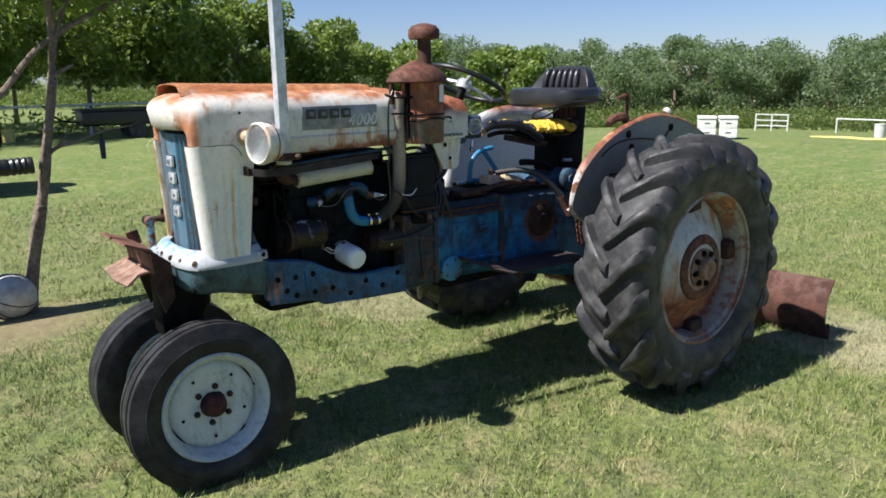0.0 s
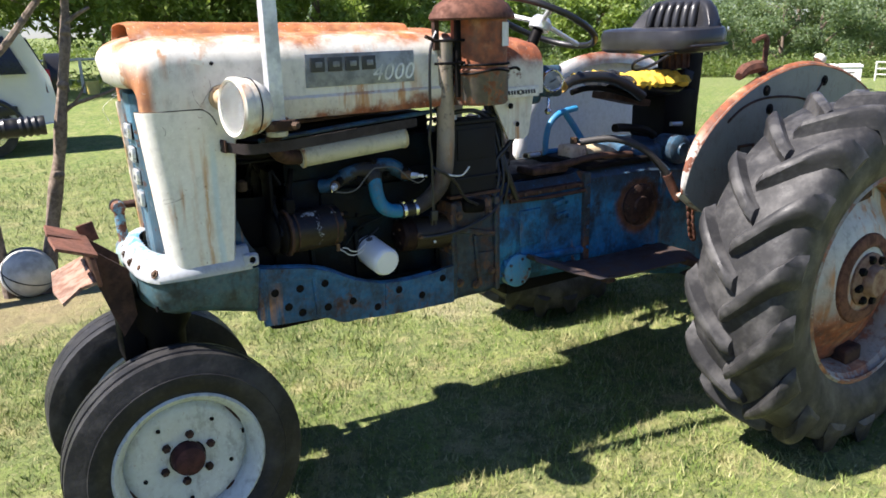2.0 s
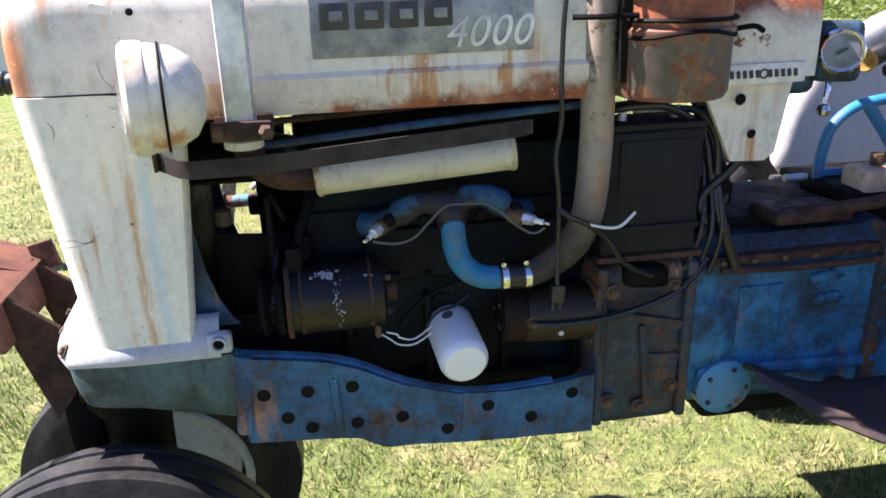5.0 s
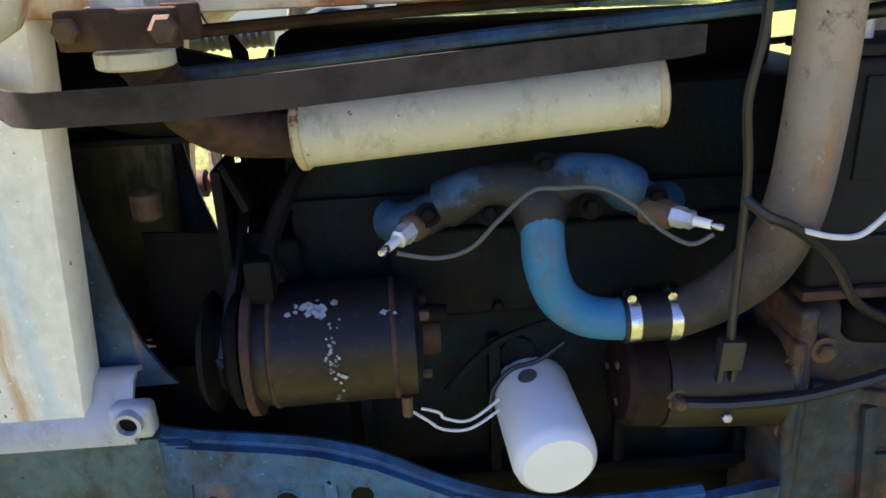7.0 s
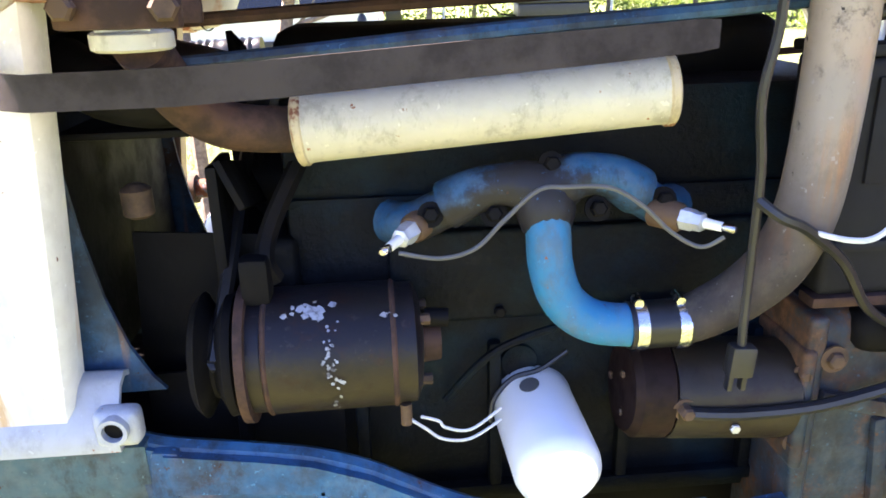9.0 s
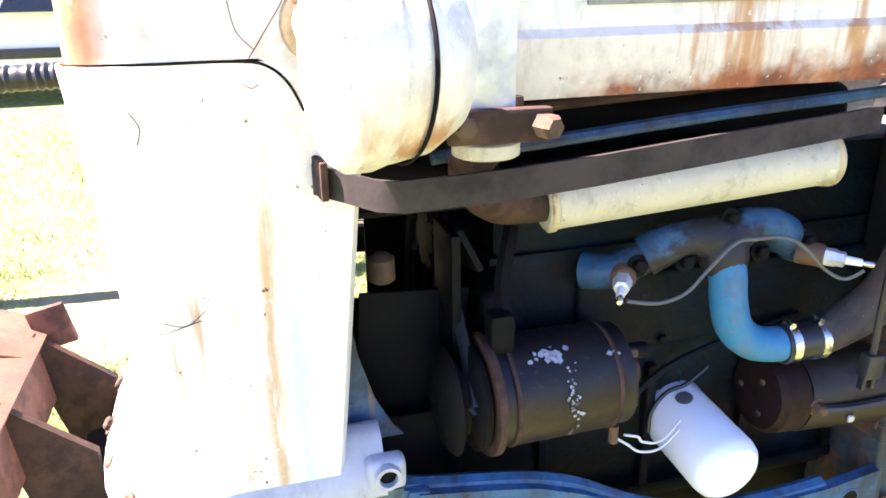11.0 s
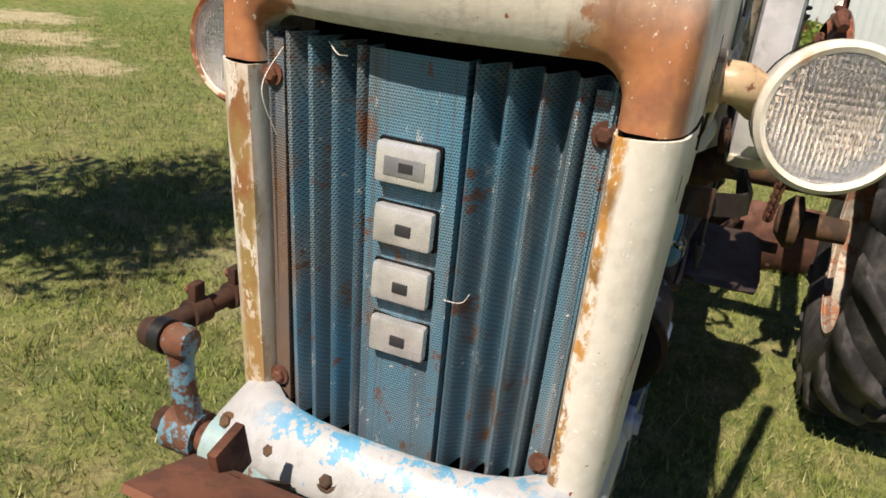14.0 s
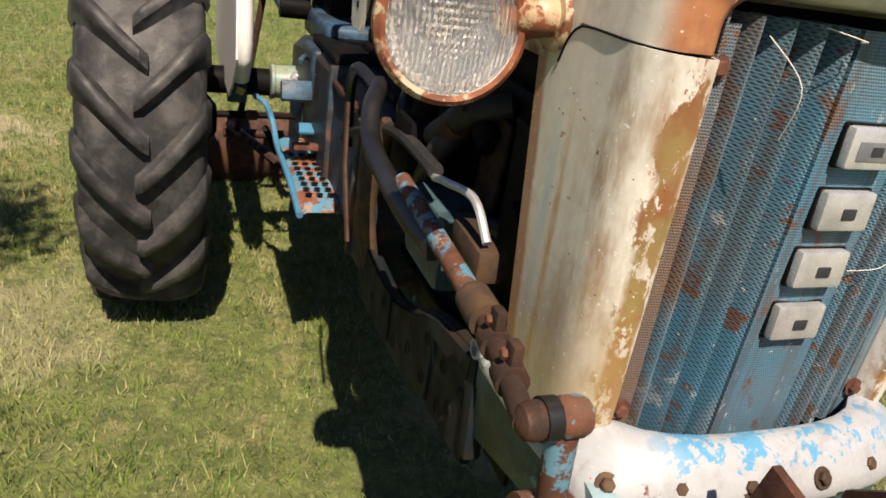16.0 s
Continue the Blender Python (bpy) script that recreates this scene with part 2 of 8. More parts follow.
def generator_mat():
    """Heat-blued steel above, dusty ochre below, red and rust spots."""
    n = Nodes("scorched generator steel")
    p = n.place()
    x, y, z = n.split(p)
    h = n.math("ADD", z, n.math("MULTIPLY", n.math("SUBTRACT", n.noise(p, 16.0, 6, 0.7), 0.5), 0.09))
    color = n.mix(n.step(h, 0.945, 0.995), (0.032, 0.024, 0.015), (0.011, 0.010, 0.013))
    color = n.mix(n.step(n.noise(p, 34.0, 6, 0.75), 0.52, 0.64, 0, 0.8), color, (0.022, 0.011, 0.009))
    color = n.mix(n.step(n.noise(p, 90.0, 4, 0.7), 0.60, 0.68, 0, 0.5), color, (0.040, 0.034, 0.028))
    color = n.mix(n.step(n.noise(p, 7.0, 4, 0.7), 0.50, 0.70, 0, 0.7), color, (0.013, 0.012, 0.013))
    n.bump(n.noise(p, 120.0, 5, 0.7), 0.3, 0.002)
    return n.finish(color, 0.42, 0.3, Specular_IOR_Level=0.35)


def block_mat():
    """Greasy cast iron with traces of blue, near-black to hold the shade of the engine bay."""
    n = Nodes("greasy engine casting")
    p = n.place()
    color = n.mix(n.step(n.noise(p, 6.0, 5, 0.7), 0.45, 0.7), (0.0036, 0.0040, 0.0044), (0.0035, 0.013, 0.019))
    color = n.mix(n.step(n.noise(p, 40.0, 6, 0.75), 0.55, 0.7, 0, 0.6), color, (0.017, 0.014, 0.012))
    n.bump(n.noise(p, 60.0, 6, 0.7), 0.6, 0.006)
    return n.finish(color, 0.55, 0.0, Specular_IOR_Level=0.15)


WHITE = paint("cream enamel", (0.70, 0.67, 0.58), (0.57, 0.57, 0.52), rust=0.69, streak=0.50, dirt=0.64, grime=0.32)
PANEL = paint("side panel enamel", (0.75, 0.73, 0.66), (0.68, 0.68, 0.63), rust=0.72, streak=0.62, dirt=0.68, stain=panel_stain, grime=0.18)
SKIRT = paint("hood skirt enamel", (0.66, 0.61, 0.52), (0.55, 0.50, 0.44), rust=0.64, streak=0.47, dirt=0.6, foot=(1.312, 1.352), grime=0.32)
HOOD = paint("rusted hood enamel", (0.70, 0.67, 0.59), (0.55, 0.55, 0.51), rust=0.67, streak=0.52, dirt=0.66, top=(1.515, 1.57), stain=nose_stain, oxide=((0.40, 0.145, 0.045), (0.24, 0.080, 0.03), (0.52, 0.27, 0.11)), grime=0.32)
BLUE = paint("worn tractor blue", (0.018, 0.090, 0.186), (0.045, 0.120, 0.186), rust=0.56, streak=0.6, dirt=0.34, patch=6.5, oxide=DARKOXIDE, shine=0.22, soft=0.16, grime=0.8)
COWL = paint("rusted cowl enamel", (0.66, 0.63, 0.55), (0.55, 0.52, 0.45), rust=0.60, streak=0.52, dirt=0.62, top=(1.40, 1.47), grime=0.32)
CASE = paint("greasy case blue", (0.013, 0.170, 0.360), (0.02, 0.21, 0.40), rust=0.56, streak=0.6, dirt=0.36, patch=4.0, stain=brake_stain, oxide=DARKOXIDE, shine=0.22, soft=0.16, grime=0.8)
RAIL = paint("scraped rail blue", (0.014, 0.105, 0.225), (0.024, 0.145, 0.280), rust=0.515, streak=0.56, dirt=0.37, patch=11.0, oxide=((0.15, 0.068, 0.036), (0.075, 0.036, 0.024), (0.22, 0.12, 0.07)), shine=0.22, soft=0.16, grime=0.8)
MANIFOLD = paint("dirty manifold blue", (0.006, 0.085, 0.190), (0.008, 0.070, 0.150), rust=0.56, streak=0.62, dirt=0.44, patch=12.0, oxide=DARKOXIDE, shine=0.22, soft=0.16, grime=0.8, stain=manifold_stain)
BLUEPLATE = paint("cover plate blue", (0.035, 0.22, 0.38), (0.05, 0.20, 0.32), rust=0.60, streak=0.6, dirt=0.5)
BRIGHTBLUE = paint("fresh sky blue", (0.014, 0.215, 0.43), (0.02, 0.17, 0.34), rust=0.72, streak=0.8, dirt=0.68)
GREY = paint("greyed fender enamel", (0.165, 0.185, 0.175), (0.21, 0.225, 0.21), rust=0.69, streak=0.62, dirt=0.55)
FENDEREDGE = paint("fender edge enamel", (0.62, 0.60, 0.55), (0.5, 0.44, 0.38), rust=0.5, streak=0.6, dirt=0.62, top=(1.03, 1.24))
CAPWHITE = paint("apron enamel", (0.39, 0.415, 0.44), (0.34, 0.355, 0.365), rust=0.66, streak=0.8, dirt=0.62, chalk=0.0, stain=apron_stain, grime=0.32)
CAST = paint("cast iron under blue paint", (0.045, 0.105, 0.135), (0.060, 0.115, 0.125), rust=0.60, streak=0.72, dirt=0.42, patch=7.0, oxide=DARKOXIDE, shine=0.22, soft=0.16, grime=0.8)
# right rail: near-black version of RAIL, its shade put into the colour
SHADERAIL = metal("right rail with painted shade", (0.010, 0.016, 0.020), (0.026, 0.020, 0.016), 0.6, 0.0, 12, 0.5)
BOXGREY = metal("dull charcoal sheet", (0.011, 0.012, 0.014), (0.018, 0.017, 0.017), 0.6, 0.0, 9, 0.5)
# oil-dark iron, lowered to near-black so the bay's shade sits in the colour
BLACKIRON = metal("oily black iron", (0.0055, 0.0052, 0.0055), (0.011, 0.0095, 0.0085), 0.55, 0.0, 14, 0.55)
RUST = metal("rusty steel", (0.145, 0.056, 0.032), (0.080, 0.034, 0.022), 0.7, 0.15, 30, 0.5)
RUSTDARK = metal("dark rusty steel", (0.085, 0.045, 0.032), (0.05, 0.032, 0.026), 0.62, 0.3, 26, 0.5)
BROWN = metal("brown weathered iron", (0.12, 0.068, 0.036), (0.055, 0.036, 0.026), 0.65, 0.2, 12, 0.5)
STEEL = metal("galvanised steel", (0.66, 0.68, 0.70), (0.58, 0.60, 0.63), 0.34, 0.55, 60, 0.5, 0.06)
LAMPSTUB = paint("rusting lamp stub", (0.55, 0.45, 0.30), (0.42, 0.28, 0.15), rust=0.52, streak=0.6, dirt=0.6)
EMBLEM = metal("dull silver emblem", (0.64, 0.65, 0.66), (0.48, 0.49, 0.50), 0.26, 0.5, 40, 0.55, 0.1)
SOCKET = paint("rusty link paint", (0.08, 0.24, 0.35), (0.13, 0.27, 0.34), rust=0.45, streak=0.6, dirt=0.5, patch=24.0, oxide=((0.15, 0.062, 0.036), (0.085, 0.038, 0.026), (0.20, 0.095, 0.06)), shine=0.22, soft=0.05, grime=0.6)
BELL = paint("stained bell housing", (0.022, 0.038, 0.050), (0.014, 0.062, 0.105), rust=0.455, streak=0.54, dirt=0.40, patch=9.0, oxide=((0.18, 0.078, 0.034), (0.085, 0.040, 0.024), (0.22, 0.115, 0.06)), shine=0.22, soft=0.16, grime=0.8)
CHROME = metal("dull chrome", (0.72, 0.72, 0.70), (0.50, 0.49, 0.46), 0.18, 1.0, 70, 0.6, 0.08)
DARKBAR = metal("dull dark steel strap", (0.044, 0.036, 0.036), (0.030, 0.024, 0.023), 0.5, 0.2, 18, 0.5)
BLACKPLASTIC = plain("black plastic", (0.012, 0.012, 0.013), 0.38, 0, 0.3, 50)
VINYL = plain("black vinyl", (0.022, 0.022, 0.024), 0.33, 0, 0.3, 24, 0.25)
YELLOWFOAM = plain("yellow foam", (0.72, 0.46, 0.04), 0.85, 0, 0.3, 45, 0.8)
WHITECAN = plain("white filter paint", (0.74, 0.76, 0.78), 0.34, 0, 0.06, 15, 0.04)
CREAMTUBE = paint("cream muffler paint", (0.50, 0.475, 0.37), (0.44, 0.42, 0.33), rust=0.72, streak=0.75, dirt=0.68)
CREAMBEAD = paint("rusty cream bead", (0.50, 0.42, 0.26), (0.40, 0.28, 0.15), rust=0.50, streak=0.7, dirt=0.6)
GENERATOR, BLOCK = generator_mat(), block_mat()
RUSTCAP = metal("red brown end cap", (0.028, 0.013, 0.010), (0.016, 0.009, 0.007), 0.5, 0.3, 16, 0.5)
SPECK = metal("flaked white paint", (0.34, 0.36, 0.40), (0.07, 0.07, 0.08), 0.6, 0.0, 90, 0.56)
BADGE = metal("brushed badge plate", (0.34, 0.36, 0.38), (0.24, 0.25, 0.27), 0.45, 0.6, 24, 0.5, 0.1)
INK = plain("black lettering enamel", (0.03, 0.032, 0.036), 0.45)
DECAL = plain("white paper sticker", (0.74, 0.73, 0.68), 0.6)
INSULATION = plain("braided black hose", (0.03, 0.028, 0.027), 0.6, 0, 0.5, 90, 0.6)
WIRE = plain("white wire", (0.66, 0.66, 0.64), 0.5)
GREYWIRE = plain("grey wire", (0.10, 0.10, 0.098), 0.6)
PORCELAIN = plain("white porcelain", (0.8, 0.8, 0.78), 0.25, 0, 0.05)


def tyre_rubber(name, dust, base=(0.0145, 0.0145, 0.0155)):
    n = Nodes(name)
    p = n.place()
    color = n.mix(n.step(n.noise(p, 9, 6, 0.65), 0.4, 0.7, 0, dust), base, (0.125, 0.122, 0.118))
    color = n.mix(n.step(n.noise(p, 70, 4), 0.5, 0.8, 0, 0.25), color, (0.08, 0.076, 0.07))
    n.bump(n.math("ADD", n.noise(p, 55, 6, 0.7), n.math("MULTIPLY", n.noise(p, 6, 3), 1.5)), 0.28, 0.006)
    return n.finish(color, n.step(n.noise(p, 14, 4), 0.3, 0.7, 0.40, 0.64), 0.0, Specular_IOR_Level=0.28)


RUBBER = tyre_rubber("weathered tractor tyre rubber", 0.60, (0.025, 0.025, 0.026))
RUBBERFRONT = tyre_rubber("front tyre rubber", 0.24, (0.013, 0.013, 0.014))
RIMWHITE = paint("cream wheel enamel", (0.50, 0.55, 0.53), (0.58, 0.60, 0.56), rust=0.68, streak=0.75, dirt=0.62)
RIMOLD = paint("rusting wheel enamel", (0.33, 0.315, 0.27), (0.32, 0.25, 0.17), rust=0.455, streak=0.6, dirt=0.55, patch=9.0, soft=0.12)
DISCOLD = paint("rusting disc enamel", (0.50, 0.52, 0.50), (0.56, 0.55, 0.50), rust=0.58, streak=0.48, dirt=0.55, patch=5.0, soft=0.14, foot=(0.48, 0.70))


def perforated():
    """Grille sheet: a field of small dark holes in worn blue paint."""
    n = Nodes("perforated grille sheet")
    p = n.place()
    _, y, z = n.split(p)
    k = 310.0
    row = n.math("FLOOR", n.math("MULTIPLY", z, k))
    odd = n.math("MULTIPLY", n.math("MODULO", row, 2.0), 0.5)
    u = n.math("SUBTRACT", n.math("FRACT", n.math("ADD", n.math("MULTIPLY", y, k), odd)), 0.5)
    v = n.math("SUBTRACT", n.math("FRACT", n.math("MULTIPLY", z, k)), 0.5)
    d = n.math("SQRT", n.math("ADD", n.math("MULTIPLY", u, u), n.math("MULTIPLY", v, v)))
    hole = n.step(d, 0.18, 0.40, 0.7, 0.0)
    wear = n.step(n.noise(n.stretch(p, 1, 16, 7), 1.0, 8, 0.72), 0.555, 0.64)
    sheet = n.mix(n.step(n.noise(p, 5, 4), 0.36, 0.66), (0.070, 0.220, 0.325), (0.130, 0.220, 0.275))
    sheet = n.mix(n.step(n.noise(n.stretch(p, 1, 30, 3), 1.0, 4), 0.56, 0.7, 0, 0.6), sheet, (0.34, 0.40, 0.42))
    sheet = n.mix(wear, sheet, (0.19, 0.095, 0.055))
    sheet = n.mix(n.step(n.noise(n.stretch(p, 1, 75, 1.4), 1.0, 5, 0.6), 0.54, 0.62, 0, 0.4), sheet, (0.105, 0.062, 0.045))
    sheet = n.mix(n.step(n.noise(n.stretch(p, 1, 26, 17), 1.0, 8, 0.75), 0.575, 0.62, 0, 0.9), sheet, (0.17, 0.075, 0.045))
    sheet = n.mix(n.step(n.noise(n.stretch(p, 1, 60, 22), 1.0, 6, 0.7), 0.61, 0.65, 0, 0.7), sheet, (0.42, 0.47, 0.48))
    flecks = n.step(n.noise(p, 90, 4, 0.6), 0.685, 0.71)
    sheet = n.mix(flecks, sheet, (0.62, 0.62, 0.6))
    rusty = n.step(n.math("ADD", y, n.math("MULTIPLY", n.noise(p, 10, 5, 0.65), 0.05)), 0.172, 0.19)
    sheet = n.mix(n.math("MULTIPLY", rusty, n.step(z, 1.22, 1.36, 0.8, 0.35)), sheet, n.mix(n.noise(p, 30.0, 5, 0.7), (0.26, 0.125, 0.045), (0.15, 0.085, 0.05)))
    grime = n.step(n.noise(n.stretch(p, 1, 40, 2), 1.0, 5), 0.5, 0.7, 0, 0.5)
    sheet = n.mix(grime, sheet, (0.10, 0.095, 0.085))
    color = n.mix(hole, sheet, (0.025, 0.03, 0.035))
    n.bump(n.math("SUBTRACT", 1.0, hole), 0.6, 0.002)
    return n.finish(color, 0.5, 0.15)


GRILLE = perforated()


def lens_glass():
    n = Nodes("fluted lamp glass")
    p = n.place()
    _, y, z = n.split(p)
    flute = n.math("ABSOLUTE", n.math("SINE", n.math("MULTIPLY", y, 560.0)))
    rows = n.math("ABSOLUTE", n.math("SINE", n.math("MULTIPLY", z, 400.0)))
    n.bump(n.math("ADD", n.math("MULTIPLY", flute, 0.7), n.math("ADD", n.math("MULTIPLY", rows, 0.6), n.noise(p, 90, 2))), 0.7, 0.0045)
    return n.finish((0.93, 0.96, 0.98), 0.03, 0.0, Transmission_Weight=0.97, IOR=1.5)


LENS = lens_glass()


def reflector_mat():
    """Bright pressed reflector behind the fluted glass."""
    n = Nodes("lamp reflector")
    p = n.place()
    n.bump(n.math("ADD", n.noise(p, 190.0, 2), n.math("MULTIPLY", n.noise(p, 60.0, 2), 1.5)), 1.0, 0.012)
    return n.finish(n.mix(n.noise(p, 60.0, 3), (0.86, 0.90, 0.94), (0.50, 0.54, 0.58)), 0.16, 1.0)


REFLECTOR = reflector_mat()


def ground_color(n, p):
    """Mown lawn: green with straw patches and thin bare spots."""
    big = n.step(n.noise(p, 0.55, 4, 0.55), 0.36, 0.66)
    mid = n.step(n.noise(p, 2.6, 5, 0.6), 0.42, 0.66)
    color = n.mix(big, (0.125, 0.205, 0.027), (0.200, 0.260, 0.046))
    color = n.mix(n.math("MULTIPLY", mid, 0.5), color, (0.26, 0.26, 0.085))
    color = n.mix(n.step(n.noise(p, 1.1, 6, 0.65), 0.57, 0.70, 0, 0.7), color, (0.32, 0.28, 0.15))
    color = n.mix(n.step(n.noise(p, 5.5, 6, 0.7), 0.53, 0.65, 0, 0.55), color, (0.34, 0.31, 0.14))
    color = n.mix(n.step(n.noise(p, 15.0, 6, 0.75), 0.47, 0.60, 0, 0.8), color, (0.050, 0.092, 0.014))
    color = n.mix(n.step(n.noise(p, 4.2, 5, 0.65), 0.50, 0.64, 0, 0.55), color, (0.070, 0.120, 0.018))
    color = n.mix(n.step(n.noise(p, 21.0, 5, 0.7), 0.56, 0.70, 0, 0.5), color, (0.30, 0.30, 0.10))
    color = n.mix(n.step(n.noise(p, 2.7, 8, 0.75), 0.52, 0.62, 0, 0.6), color, (0.37, 0.32, 0.15))
    color = n.mix(n.step(n.noise(p, 7.5, 4, 0.65), 0.50, 0.58, 0, 0.62), color, (0.060, 0.115, 0.016))
    color = n.mix(n.step(n.noise(p, 34.0, 4, 0.7), 0.57, 0.63, 0, 0.55), color, (0.42, 0.40, 0.19))
    color = n.mix(n.step(n.noise(p, 27.0, 4, 0.7), 0.56, 0.63, 0, 0.72), color, (0.038, 0.070, 0.012))
    gx, gy, _ = n.split(p)
    fray = n.math("MULTIPLY", n.math("SUBTRACT", n.noise(p, 3.2, 9, 0.8), 0.5), 3.4)
    for cx, cy, wide, much in ((4.20, 1.95, 1.25, 0.95), (3.7, -1.45, 1.0, 0.6), (1.9, 1.35, 1.3, 0.4), (-1.6, -0.7, 0.9, 0.3), (0.4, -1.9, 0.8, 0.22), (4.8, 5.9, 1.1, 0.9), (5.7, 7.3, 1.0, 0.9), (6.7, 8.8, 0.9, 0.9)):
        ax, ay = n.math("MULTIPLY", n.math("SUBTRACT", gx, cx), wide * 1.4), n.math("MULTIPLY", n.math("SUBTRACT", gy, cy), wide)
        away = n.math("ADD", n.math("SQRT", n.math("ADD", n.math("MULTIPLY", ax, ax), n.math("MULTIPLY", ay, ay))), fray)
        color = n.mix(n.step(away, 0.40, 0.90, much, 0.0), color, (0.52, 0.46, 0.30))
    return color


def lawn():
    n = Nodes("lawn soil and grass")
    p = n.place()
    color = ground_color(n, p)
    color = n.mix(n.step(n.noise(p, 45, 5, 0.7), 0.35, 0.62, 0, 0.30), color, (0.070, 0.085, 0.026))
    x, y, _ = n.split(p)
    far = n.math("SQRT", n.math("ADD", n.math("MULTIPLY", x, x), n.math("MULTIPLY", y, y)))
    thatch = n.mix(n.noise(p, 30, 6, 0.75), (0.30, 0.255, 0.135), (0.14, 0.125, 0.065))
    color = n.mix(n.step(far, 4.0, 11.0, 0.26, 0.0), color, thatch)
    dx, dy = n.math("SUBTRACT", x, -0.35), n.math("MULTIPLY", n.math("SUBTRACT", y, 2.55), 1.1)
    r = n.math("SQRT", n.math("ADD", n.math("MULTIPLY", dx, dx), n.math("MULTIPLY", dy, dy)))
    r = n.math("ADD", r, n.math("MULTIPLY", n.noise(p, 4.5, 7, 0.7), 1.3))
    color = n.mix(n.step(r, 0.85, 1.6, 0.6, 0.0), color, n.mix(n.noise(p, 20, 5), (0.30, 0.21, 0.12), (0.18, 0.13, 0.08)))
    n.bump(n.math("ADD", n.noise(p, 60, 6, 0.7), n.math("MULTIPLY", n.noise(p, 8, 4), 2.0)), 0.7, 0.03)
    return n.finish(color, 0.95)


def blade_mat():
    n = Nodes("grass blades")
    p = n.place()
    color = ground_color(n, p)
    r = n.t.nodes.new("ShaderNodeNewGeometry").outputs["Random Per Island"]
    color = n.mix(n.step(r, 0.0, 1.0, 0, 0.28), color, (0.130, 0.215, 0.028))
    color = n.mix(n.step(r, 0.74, 0.90, 0, 0.75), color, (0.42, 0.38, 0.19))
    color = n.mix(n.step(r, 0.05, 0.30, 0.75, 0.0), color, (0.036, 0.072, 0.012))
    return n.finish(color, 0.7, 0, Subsurface_Weight=0.0)


LAWN, BLADE = lawn(), blade_mat()


def leaf_mat(name, a, b, c):
    n = Nodes(name)
    r = n.t.nodes.new("ShaderNodeNewGeometry").outputs["Random Per Island"]
    color = n.mix(r, a, b)
    color = n.mix(n.step(r, 0.82, 0.95, 0, 0.8), color, c)
    m = n.finish(color, 0.55)
    tr = n.t.nodes.new("ShaderNodeBsdfTranslucent")
    n.put(tr.inputs["Color"], n.mix(0.5, color, (0.24, 0.34, 0.03)))
    ms = n.t.nodes.new("ShaderNodeMixShader")
    ms.inputs[0].default_value = 0.46
    out = n.t.nodes["Material Output"]
    n.t.links.new(n.bsdf.outputs[0], ms.inputs[1])
    n.t.links.new(tr.outputs[0], ms.inputs[2])
    n.t.links.new(ms.outputs[0], out.inputs["Surface"])
    return m


LEAF = leaf_mat("orchard leaves", (0.115, 0.180, 0.032), (0.215, 0.295, 0.060), (0.40, 0.45, 0.16))
# far wood: distance haze mixed into the leaf colours, paler and greyer
LEAFDARK = leaf_mat("hazed wood leaves", (0.095, 0.145, 0.070), (0.165, 0.230, 0.115), (0.25, 0.31, 0.155))
LEAFBRUSH = leaf_mat("brush leaves", (0.085, 0.135, 0.032), (0.145, 0.195, 0.052), (0.27, 0.28, 0.11))
FLOWER = leaf_mat("pink flowers", (0.5, 0.03, 0.10), (0.6, 0.06, 0.16), (0.65, 0.2, 0.25))
BARK = metal("grey brown bark", (0.24, 0.185, 0.14), (0.14, 0.105, 0.08), 0.9, 0.0, 40, 0.5, 0.9)
FENCEWHITE = plain("weathered white pipe", (0.62, 0.62, 0.58), 0.5, 0, 0.2, 12)
HIVE = plain("white painted hive wood", (0.74, 0.74, 0.70), 0.55, 0, 0.12, 14)
CARPAINT = plain("silver white car paint", (0.56, 0.58, 0.60), 0.25, 0.2, 0.05, 8, 0.02)
CARGLASS = plain("dark car glass", (0.012, 0.014, 0.018), 0.08, 0, 0.1, 10, 0.0)
TAILRED = plain("red tail lamp plastic", (0.42, 0.015, 0.012), 0.25)
SIDING = plain("pale blue metal siding", (0.52, 0.58, 0.62), 0.45, 0.1, 0.1, 3)
BALLSKIN = plain("weathered ball leather", (0.50, 0.49, 0.45), 0.6, 0, 0.4, 18)
YELLOWPLASTIC = plain("yellow plastic", (0.70, 0.58, 0.16), 0.5)


# ---- mesh helpers ----
def part(name, bm, material, parent, label="", smooth=38.0):
    """Links a bmesh as one mesh object under a thing or a part."""
    me = bpy.data.meshes.new(name)
    bmesh.ops.recalc_face_normals(bm, faces=bm.faces)
    bm.to_mesh(me)
    bm.free()
    me.materials.append(material)
    if smooth:
        me.polygons.foreach_set("use_smooth", [True] * len(me.polygons))
        me.set_sharp_from_angle(angle=radians(smooth))
    ob = new(name, me)
    if parent is not None:
        ob.parent = parent
    return tagged(ob, label)


def thing(name, label, category, at=(0, 0, 0), group=""):
    ob = new(name)
    ob.empty_display_size = 0.1
    ob.location = at
    return tagged(ob, label, category, group)


